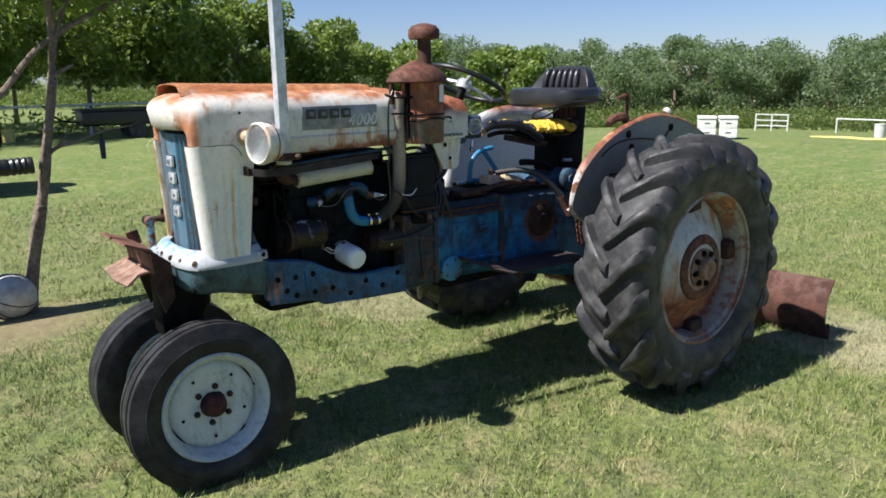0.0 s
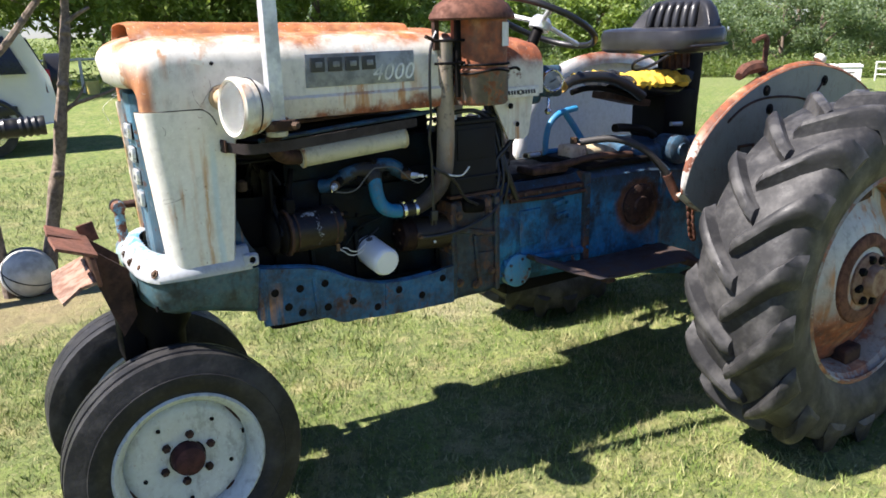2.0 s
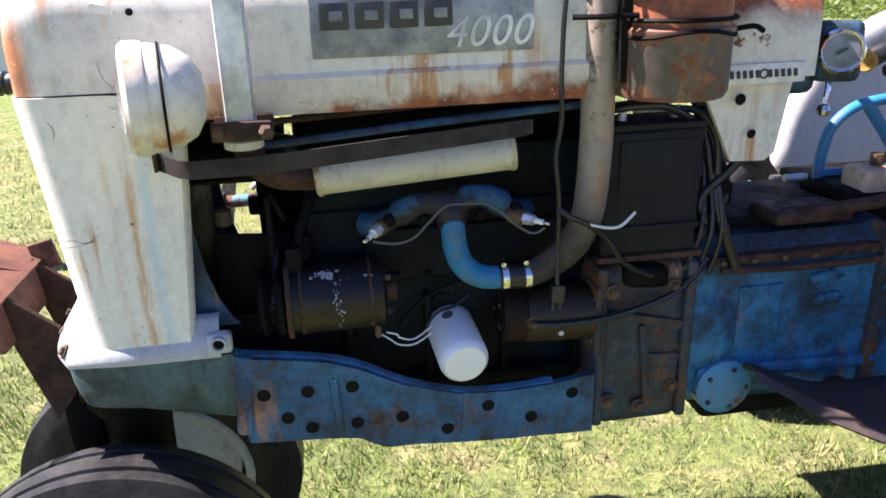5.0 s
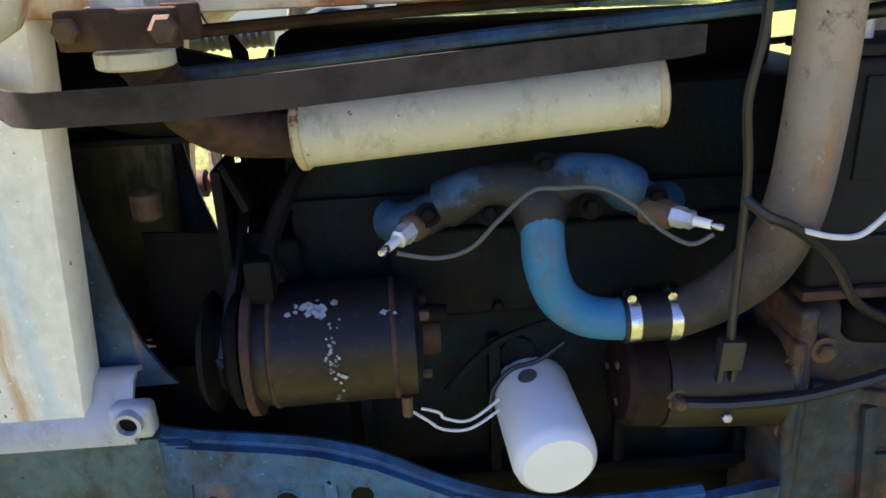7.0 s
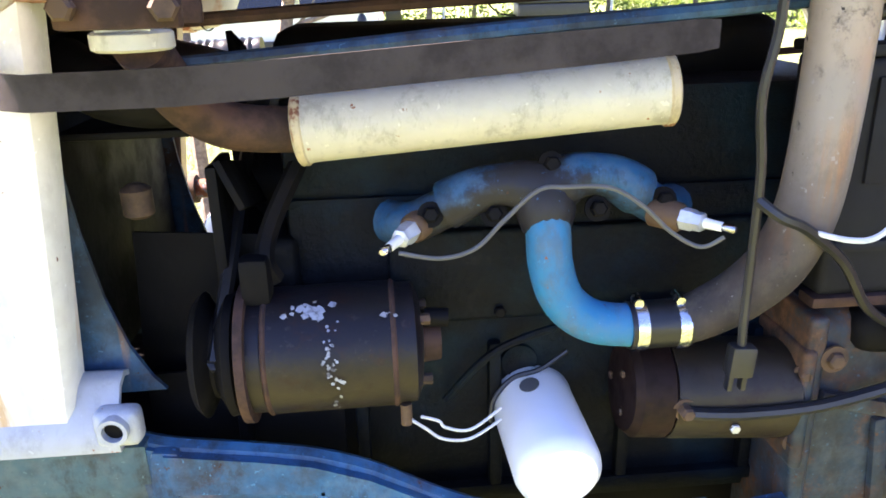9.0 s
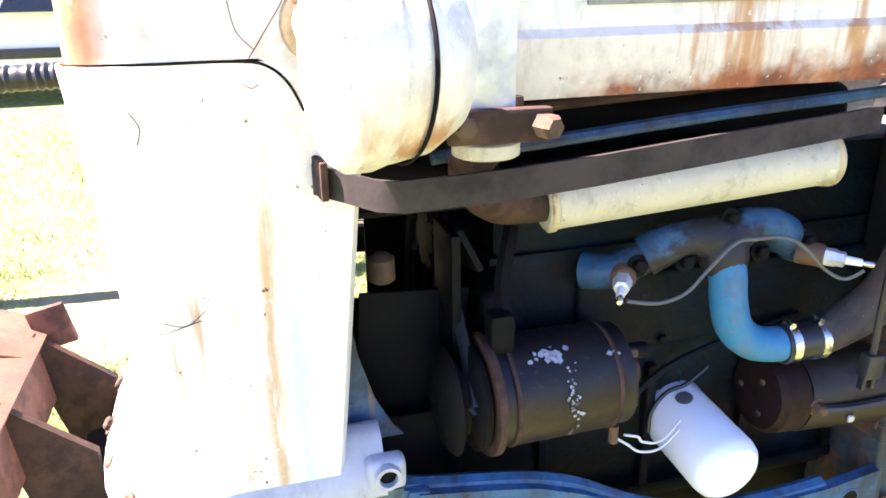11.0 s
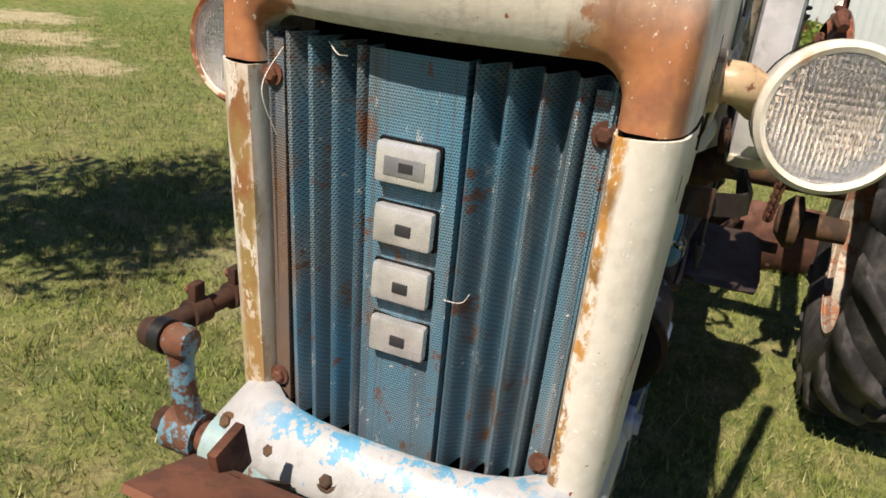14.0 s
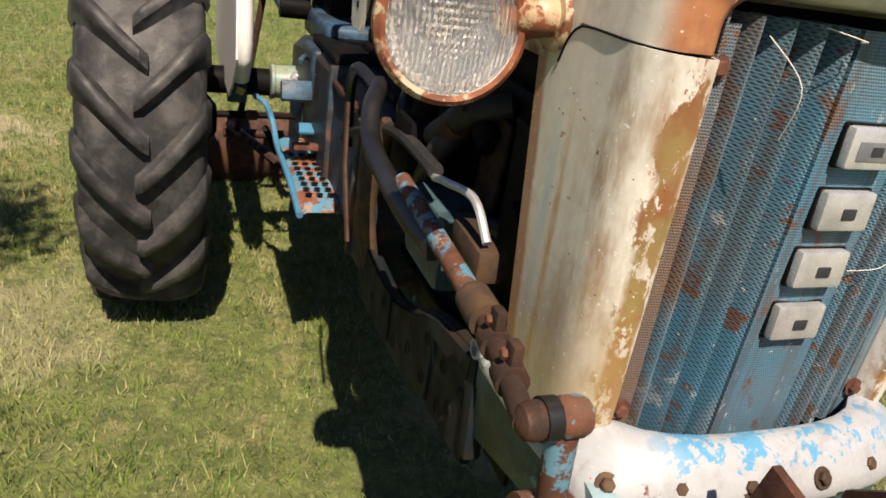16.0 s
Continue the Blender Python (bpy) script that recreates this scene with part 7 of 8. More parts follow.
    step = part("step_plate", thick(loft(bmesh.new(), rows), 0.006), metal("scuffed dark step", (0.050, 0.044, 0.046), (0.085, 0.055, 0.042), 0.55, 0.2, 16, 0.55), tractor, "dark scuffed running board")
    part("step_bracket", cube((0.04, 0.30, 0.03), (1.98, -0.36, 0.64), 0.004), RUSTDARK, step)
    part("step_bracket", cube((0.04, 0.24, 0.03), (1.56, -0.33, 0.645), 0.004), RUSTDARK, step)
    # right step plate and pedal
    rows = [[(x, 0.115 + 0.20 * k / 8 + (0.02 if x < 1.45 else 0) * (k / 8 - 0.5), z - 0.016 * (1 if k in (0, 8) else 0)) for k in range(9)] for x, z in ((1.41, 0.640), (1.44, 0.662), (1.60, 0.664), (1.80, 0.668), (2.00, 0.676))]
    rstep = part("step_plate", thick(loft(bmesh.new(), rows), 0.006), paint("worn step paint", (0.055, 0.24, 0.36), (0.28, 0.22, 0.17), rust=0.50, streak=0.55, dirt=0.58, chalk=0.5), tractor, "blue and rust perforated running board")
    for i in range(9):
        for j in range(3):
            part("tread_hole", lathe(bmesh.new(), [(0.011, 0.0), (0.010, 0.002), (0, 0.002)], Matrix.Translation((1.47 + i * 0.045, 0.222 + j * 0.032, 0.672)), 8), BLACKIRON, rstep)
    part("step_edge", tube(bmesh.new(), [(1.40, 0.320, 0.635), (1.62, 0.322, 0.668), (1.86, 0.328, 0.690), (1.95, 0.335, 0.745), (1.97, 0.36, 0.800), (2.02, 0.39, 0.812)], 0.010, 8), BLUEPLATE, rstep, "bent blue edge bar")
    for y in (0.15, 0.235):
        part("brake_pedal_pad", cube((0.06, 0.070, 0.012), pose(1.86, y, 0.752, 0, -14, 0), 0.004), BLUEPLATE, tractor, "worn blue brake pedal")
    part("rust_bar", cube((0.05, 0.26, 0.022), pose(1.78, 0.16, 0.716, 0, 10, 0), 0.005), RUST, tractor)
    part("latch_arm", tube(bmesh.new(), [(2.05, 0.30, 0.60), (2.06, 0.33, 0.66), (2.02, 0.35, 0.70)], 0.012, 8), BLACKIRON, tractor)
    part("brake_pedal", tube(bmesh.new(), [(1.95, 0.26, 0.78), (1.80, 0.29, 0.88), (1.66, 0.31, 0.92)], 0.016, 8), BLUE, tractor, "blue brake pedal lever")
    part("pedal_pad", cube((0.03, 0.09, 0.06), pose(1.65, 0.31, 0.925, 0, 30, 0), 0.006), BLUE, tractor)
    part("drawbar_frame", cube((0.5, 0.05, 0.05), (2.6, 0.0, 0.42), 0.006), RUSTDARK, tractor)
    part("pto_guard", cube((0.12, 0.2, 0.16), (2.53, 0, 0.62), 0.03), CAST, tractor)


build_rear_body()


def build_fender(s):
    """A flat side plate with a rolled crown, in front of and over the wheel."""
    cx, cz, ra, rb, power = (2.470, 0.965, 0.685, 0.432, 1.8) if s < 0 else (2.360, 0.975, 0.570, 0.450, 2.3)
    y0 = -0.565 if s < 0 else 0.470

    def edge(a, grow):
        ca, sa = math.cos(a), math.sin(a)
        return cx + (ra + grow) * math.copysign(abs(ca) ** (2 / power), ca), cz + (rb + grow) * max(0.0, sa) ** (2 / power)

    a0, a1 = radians(18), radians(180)
    outline = [edge(a1 + (a0 - a1) * k / 36, 0.0) for k in range(37)]
    low = [(cx + 0.50, 0.80), (cx + 0.1, 0.80), (cx - 0.32, 0.80), (cx - ra + 0.13, 0.866), (cx - ra + 0.055, 0.918), (cx - ra + 0.022, 0.948)]
    bm = prism(bmesh.new(), outline + low, Matrix.Translation((0, y0 + 0.003, 0)) @ XZ, 0.006)
    f = part("fender", bm, GREY if s < 0 else paint("pale fender enamel", (0.80, 0.80, 0.84), (0.76, 0.77, 0.82), rust=0.72, streak=0.68, dirt=0.68, grime=0.2), tractor, "grey fender plate with a red and white rolled edge")
    rows = []
    lip = [(cx - ra + 0.11, 0.880), (cx - ra + 0.055, 0.918), (cx - ra + 0.020, 0.950)]
    for k in range(40):
        row = []
        for j in range(9):
            b = math.pi * j / 8
            r = -0.012 + 0.024 * math.sin(b) if s < 0 else -0.046 + 0.058 * math.sin(b)
            if s < 0 and k >= 3:
                v = j / 8
                wide = 0.075 * min(1.0, (0.25 + (k - 3) / 9))
                x, z = edge(a1 + (a0 - a1) * (k - 3) / 36, 0.010 - 0.030 * (2 * v - 0.7) ** 2)
                row.append((x, y0 - 0.006 + wide * v, z))
                continue
            if k < 3:
                x, z = lip[k][0] - r * 0.9 * (0.4 + 0.2 * k), lip[k][1] - r * 0.5 * (0.4 + 0.2 * k)
            else:
                x, z = edge(a1 + (a0 - a1) * (k - 3) / 36, r)
            row.append((x, y0 - s * (0.024 - 0.027 * math.cos(b)), z))
        rows.append(row)
    part("fender_crown", thick(loft(bmesh.new(), rows), 0.004), FENDEREDGE if s < 0 else paint("pale fender edge enamel", (0.80, 0.79, 0.76), (0.74, 0.72, 0.68), rust=0.66, streak=0.66, dirt=0.66, top=(1.36, 1.44), grime=0.2), f, "rolled fender edge, white below and rust red above")
    if s < 0:
        part("fender_rib", tube(bmesh.new(), [(2.00, y0 - 0.004, 1.205), (2.08, y0 - 0.004, 1.252), (2.18, y0 - 0.004, 1.277), (2.305, y0 - 0.004, 1.280), (2.44, y0 - 0.004, 1.265), (2.52, y0 - 0.004, 1.240), (2.535, y0 - 0.004, 1.275), (2.57, y0 - 0.004, 1.315)], 0.005, 6), RUSTDARK, f)
        fr = bmesh.new()
        for x, z, w, h in ((2.075, 1.058, 0.010, 0.110), (2.118, 1.108, 0.085, 0.010), (2.161, 1.058, 0.008, 0.11)):
            box(fr, (w, 0.006, h), (x, y0 - 0.006, z), 0.002)
        part("bracket_slot", fr, RUSTDARK, f)
        for x, z in ((2.215, 1.308), (2.243, 1.236), (2.585, 1.325)):
            bolt(f, (x, y0 - 0.004, z), (0, -1, 0), 0.013, 0.009, BLACKIRON)
        part("work_lamp", lathe(bmesh.new(), [(0.022, 0.0), (0.025, 0.015), (0.018, 0.026), (0, 0.028)], axis_pose((2.58, y0 + 0.03, 1.402), (0.5, -0.2, 0.6)), 20), WHITE, f, "small white lamp")


build_fender(-1)
build_fender(1)


def build_chain():
    """The rusty chain lying along the left fender and hanging below it, and the hook on top."""
    edge = []
    for k in range(9):
        a = radians(118 + 62 * k / 8)
        edge.append((2.470 + 0.690 * math.copysign(abs(math.cos(a)) ** (2 / 1.8), math.cos(a)) + 0.130, -0.475, 0.945 + 0.420 * max(0.0, math.sin(a)) ** (2 / 1.8) + 0.010))
    pts = smooth_path(edge + [(1.95, -0.465, 0.88), (1.97, -0.46, 0.80), (1.99, -0.455, 0.74)], 5)
    for i in range(len(pts) - 1):
        a, b = pts[i], pts[i + 1]
        m = axis_pose((a + b) / 2, b - a) @ Matrix.Rotation(math.pi / 2 * (i % 2) + 0.4, 4, "Z")
        ring = [m @ Vector((0.013 * math.cos(t), 0, 0.020 * math.sin(t))) for t in (2 * math.pi * k / 12 for k in range(13))]
        part("chain_link", tube(bmesh.new(), ring, 0.0055, 6, 0, False), RUST, tractor, "rusty check chain link")
    hk = thing("grab_hook", "rusty iron hook lying on the tractor fender", "hook", (2.19, -0.525, 1.352))
    part("shank", tube(bmesh.new(), [(-0.09, 0.0, 0.012), (-0.04, 0.01, 0.035), (0.02, 0.0, 0.045), (0.06, 0.0, 0.03)], lambda u: 0.016 + 0.010 * math.sin(math.pi * u), 8), RUST, hk)
    part("shackle", tube(bmesh.new(), [(-0.05, 0.02, 0.012), (0.0, 0.03, 0.04), (0.05, 0.02, 0.03), (0.03, -0.02, 0.012)], 0.011, 8), BROWN, hk)
    part("bar", rod(bmesh.new(), (0.055, 0.0, 0.01), (0.06, 0.0, 0.145), 0.010, 8), RUST, hk, "upright rusty bar")
    part("bar_end", tube(bmesh.new(), [(0.06, 0.0, 0.145), (0.04, 0.0, 0.155), (-0.02, 0.0, 0.14)], 0.010, 8), RUST, hk)


build_chain()


def build_steering_links():
    """Power steering drag link along the right side, down to the pedestal arm."""
    part("steering_arm", tube(bmesh.new(), [(-0.005, 0.275, 0.872), (-0.012, 0.285, 0.94), (-0.012, 0.288, 1.005)], 0.017, 12), SOCKET, tractor, "rusty blue steering arm")
    part("arm_boss", rod(bmesh.new(), (-0.005, 0.262, 0.872), (-0.005, 0.312, 0.872), 0.032), SOCKET, tractor)
    part("arm_nut", rod(bmesh.new(), (-0.005, 0.312, 0.872), (-0.005, 0.335, 0.872), 0.020, 6), RUSTDARK, tractor)
    part("arm_shaft", rod(bmesh.new(), (-0.005, 0.235, 0.872), (-0.005, 0.265, 0.872), 0.022), RUST, tractor)
    part("shaft_housing", rod(bmesh.new(), (-0.005, 0.10, 0.872), (-0.005, 0.238, 0.872), 0.043), paint("pale housing enamel", (0.24, 0.40, 0.46), (0.30, 0.33, 0.22), rust=0.62, streak=0.6, dirt=0.5), tractor)
    part("ball_socket", lathe(bmesh.new(), [(0.012, 0.0), (0.019, 0.002), (0.0225, 0.010), (0.0225, 0.028), (0.018, 0.036)], axis_pose((-0.014, 0.266, 1.016), (0, 1, 0)), 18), SOCKET, tractor, "rusty blue ball joint")
    part("ball_socket", lathe(bmesh.new(), [(0.018, 0.0), (0.0235, 0.004), (0.0245, 0.018), (0.021, 0.030), (0.012, 0.036), (0.0, 0.038)], axis_pose((-0.014, 0.314, 1.016), (0, 1, -0.05)) @ Matrix.Scale(0.86, 4), 18), RUSTDARK, tractor)
    part("rubber_boot", rod(bmesh.new(), (-0.014, 0.303, 1.016), (-0.014, 0.320, 1.016), 0.0235), BLACKPLASTIC, tractor)
    part("drag_link", tube(bmesh.new(), [(-0.014, 0.335, 1.014), (0.10, 0.315, 1.016), (0.20, 0.30, 1.018)], 0.0135, 12), RUSTDARK, tractor, "rusty drag link end")
    for x in (0.06, 0.13):
        clamp = part("link_clamp", rod(bmesh.new(), (x - 0.014, 0.332 - x * 0.15, 1.016), (x + 0.014, 0.328 - x * 0.15, 1.016), 0.0195, 14), RUSTDARK, tractor)
        part("clamp_ear", cube((0.022, 0.014, 0.030), (x, 0.330 - x * 0.15, 1.044), 0.004), RUSTDARK, clamp)
        bolt(clamp, (x, 0.338 - x * 0.15, 1.046), (0, 1, 0), 0.007, 0.008, RUST, False)
    cyl = part("steering_cylinder", rod(bmesh.new(), (0.18, 0.302, 1.018), (0.62, 0.285, 1.030), 0.0155, 18), SOCKET, tractor, "blue and rust steering cylinder")
    part("cylinder_boot", tube(bmesh.new(), [(0.400, 0.296, 1.005), (0.478, 0.298, 1.004), (0.569, 0.298, 1.006), (0.674, 0.298, 1.016), (0.780, 0.296, 1.028), (0.850, 0.290, 1.050), (0.905, 0.276, 1.085), (0.990, 0.240, 1.110)], 0.0200, 16), BLACKPLASTIC, cyl, "long black hydraulic tube")
    part("cylinder_head", rod(bmesh.new(), (0.17, 0.303, 1.018), (0.23, 0.300, 1.019), 0.0235, 18), BROWN, cyl)
    part("grease_valve", cube((0.13, 0.045, 0.05), pose(0.355, 0.247, 1.025, 0, 0, -3), 0.012), BROWN, cyl, "dirty brown control valve")
    part("metal_line", tube(bmesh.new(), [(0.30, 0.26, 1.06), (0.36, 0.262, 1.10), (0.45, 0.268, 1.09), (0.53, 0.262, 1.07)], 0.0065, 8), STEEL, tractor, "grey steel hydraulic line")
    part("hose_run", tube(bmesh.new(), [(0.56, 0.25, 1.07), (0.85, 0.235, 1.05), (1.1, 0.24, 0.98), (1.3, 0.235, 0.90)], 0.014, 8), INSULATION, tractor)
    part("hose_run", tube(bmesh.new(), [(0.95, 0.25, 1.10), (1.10, 0.265, 1.12), (1.22, 0.25, 1.04), (1.22, 0.245, 0.90)], 0.013, 8), BLACKPLASTIC, tractor)
    part("clutch_rod", tube(bmesh.new(), [(1.06, 0.29, 1.05), (1.00, 0.298, 0.92), (0.90, 0.302, 0.785)], 0.0055, 6, 0), RUSTDARK, tractor)
    part("throttle_link", tube(bmesh.new(), [(0.55, 0.22, 1.18), (0.85, 0.235, 1.2), (1.25, 0.22, 1.22)], 0.006, 6, 0), RUSTDARK, tractor)
    for pts, r, mat in (([(0.98, 0.16, 1.12), (0.922, 0.20, 1.085), (0.867, 0.205, 1.049), (0.80, 0.205, 1.045), (0.76, 0.19, 1.075)], 0.020, BLACKPLASTIC), ([(0.56, 0.13, 1.185), (0.60, 0.19, 1.160), (0.650, 0.205, 1.120), (0.72, 0.20, 1.085), (0.78, 0.17, 1.07)], 0.024, INSULATION), ([(0.645, 0.16, 1.14), (0.655, 0.21, 1.085), (0.715, 0.21, 1.015), (0.775, 0.20, 0.955), (0.80, 0.17, 0.90)], 0.021, INSULATION), ([(0.93, 0.15, 1.03), (0.90, 0.20, 1.000), (0.83, 0.21, 0.975), (0.78, 0.20, 0.92)], 0.022, BLACKPLASTIC), ([(0.50, 0.14, 0.99), (0.56, 0.19, 0.985), (0.62, 0.20, 0.94), (0.64, 0.18, 0.86)], 0.020, BLACKPLASTIC)):
        part("black_hose", tube(bmesh.new(), pts, r, 12), mat, tractor, "thick black engine hose")
    part("hose_band", rod(bmesh.new(), (0.618, 0.198, 1.140), (0.640, 0.203, 1.127), 0.0265, 14), RUST, tractor, "red brown hose band")
    part("duct_plate", cube((0.085, 0.008, 0.19), pose(0.565, 0.150, 1.075, 0, -8, 0), 0.003), RUSTDARK, tractor, "brown sheet plate beside the radiator")
    part("right_pipe", tube(bmesh.new(), [(0.92, 0.23, 1.05), (0.96, 0.25, 0.86), (0.95, 0.23, 0.70)], 0.02, 10), BROWN, tractor)
    part("remote_valve", cube((0.20, 0.14, 0.16), (1.98, 0.16, 0.925), 0.02, 3), BLUE, tractor, "blue remote valve block")
    part("remote_lever", tube(bmesh.new(), [(1.93, 0.22, 0.96), (1.90, 0.25, 0.98), (1.86, 0.27, 0.97)], 0.008, 8), BLUE, tractor)
    part("remote_fitting", rod(bmesh.new(), (1.86, 0.20, 0.93), (1.89, 0.20, 0.93), 0.018, 10), STEEL, tractor)
    part("remote_fitting", rod(bmesh.new(), (1.86, 0.13, 0.90), (1.89, 0.13, 0.90), 0.016, 10), RUST, tractor)


build_steering_links()


# ---- rear blade ----
def build_blade():
    bl = thing("grader_blade", "rusty red rear grader blade resting on the grass", "blade", (3.46, -0.3, 0))
    o = Vector((3.46, -0.3, 0))
    rows = []
    for y in (-1.13, -0.5, 0.0, 0.5, 1.05):
        skew = (y + 0.3) * -0.10
        rows.append([Vector((3.40 + skew + 0.085 * (2 * k / 8 - 1) ** 2 - 0.05, y, 0.01 + 0.38 * k / 8)) - o for k in range(9)])
    part("moldboard", thick(loft(bmesh.new(), rows), 0.010), metal("rust red blade", (0.110, 0.044, 0.027), (0.065, 0.030, 0.021), 0.7, 0.0, 14, 0.5), bl, "curved rust red moldboard")
    bm = bmesh.new()
    rows = [[Vector((3.435 + (y + 0.3) * -0.10, y, 0.0)) - o, Vector((3.415 + (y + 0.3) * -0.10, y, 0.11)) - o] for y in (-1.13, -0.3, 0.5, 1.05)]
    part("cutting_edge", thick(loft(bm, rows), 0.012), BROWN, bl, "grey brown cutting edge")
    part("pivot", cube((0.30, 0.16, 0.10), Vector((3.22, -0.02, 0.33)) - o, 0.012), RUSTDARK, bl)
    part("mast", cube((0.05, 0.05, 0.50), Vector((3.04, 0.0, 0.50)) - o, 0.006), RUSTDARK, bl)
    part("cross_bar", rod(bmesh.new(), Vector((3.04, -0.42, 0.37)) - o, Vector((3.04, 0.42, 0.37)) - o, 0.022), RUSTDARK, bl)
    for y in (-0.9, -0.6, 0.1, 0.35, 0.75):
        part("blade_bolt", lathe(bmesh.new(), [(0.012, 0), (0.008, 0.006), (0, 0.007)], axis_pose(Vector((3.395 + (y + 0.3) * -0.1, y, 0.06)) - o, (-1, 0, 0.1)), 8), RUSTDARK, bl)


build_blade()


# ---- trees ----
def foliage(name, blobs, leaves, size, rng, shell=0.55):
    """Leaf quads scattered in ellipsoids (centre, radii); thick near their skins, with gaps."""
    total = sum(r[0] * r[1] * r[2] for _, r in blobs) or 1.0
    quads = []
    for c, r in blobs:
        n = max(12, int(leaves * (r[0] * r[1] * r[2]) / total))
        d = rng.normal(size=(n, 3))
        d /= np.linalg.norm(d, axis=1)[:, None]
        rad = rng.uniform(shell, 1.05, n) ** 0.7
        p = np.array(c) + d * rad[:, None] * np.array(r)
        u = rng.normal(size=(n, 3))
        u /= np.linalg.norm(u, axis=1)[:, None]
        w = np.cross(u, rng.normal(size=(n, 3)))
        w /= np.linalg.norm(w, axis=1)[:, None]
        s = size * rng.uniform(0.6, 1.35, n)[:, None]
        quads.append(np.stack([p - u * s, p + w * s * 0.38, p + u * s, p - w * s * 0.38], 1))
    v = np.concatenate(quads).reshape(-1, 3)
    me = bpy.data.meshes.new(name)
    me.vertices.add(len(v))
    me.vertices.foreach_set("co", v.ravel())
    me.loops.add(len(v))
    me.loops.foreach_set("vertex_index", np.arange(len(v)))
    me.polygons.add(len(v) // 4)
    me.polygons.foreach_set("loop_start", np.arange(0, len(v), 4))
    me.update()
    return me


def build_tree(name, label, at, height, spread, leaves, size, material, seed, trunk=0.07, first=0.3, blobs=11, group=""):
    rng = np.random.default_rng(seed)
    at = (at[0], at[1], ground_height(at[0], at[1]) - 0.05)
    tree = thing(name, label, "tree", at, group)
    bm = bmesh.new()
    tips = []
    top = Vector((rng.uniform(-0.1, 0.1) * spread, rng.uniform(-0.1, 0.1) * spread, height * 0.72))
    tube(bm, [(0, 0, 0), (0.03 * spread, -0.02 * spread, height * 0.3), top], lambda s: trunk * (1 - 0.75 * s) + (0.35 * trunk * (1 - s) ** 8), 9)
    for k in range(blobs):
        a = k * 2.4 + rng.uniform(-0.4, 0.4)
        h = height * (first + (0.93 - first) * (k + 0.5) / blobs)
        reach = spread * (0.35 + 0.65 * math.sin(math.pi * min(1, 0.25 + 0.75 * (1 - (k + 0.5) / blobs)))) * rng.uniform(0.55, 1.0)
        tip = Vector((reach * math.cos(a), reach * math.sin(a), h))
        start = Vector((0, 0, max(height * 0.18, h - 0.35 * reach - 0.1 * height)))
        tube(bm, [start, (start + tip) / 2 + Vector((0, 0, 0.06 * height)), tip], lambda s: trunk * 0.42 * (1 - 0.8 * s), 6)
        tips.append((tuple(tip), tuple(np.array((0.40, 0.40, 0.28)) * spread * rng.uniform(0.75, 1.25))))
        mid = start.lerp(tip, 0.6)
        tips.append((tuple(mid + Vector((0, 0, 0.1))), tuple(np.array((0.30, 0.30, 0.22)) * spread * rng.uniform(0.7, 1.2))))
    tips.append(((top.x, top.y, height * 0.9), (0.38 * spread, 0.38 * spread, 0.14 * height)))
    part("trunk", bm, BARK, tree)
    crown = new("crown", foliage("crown", tips, leaves, size, rng, 0.25))
    crown.data.materials.append(material)
    crown.parent = tree
    return tree


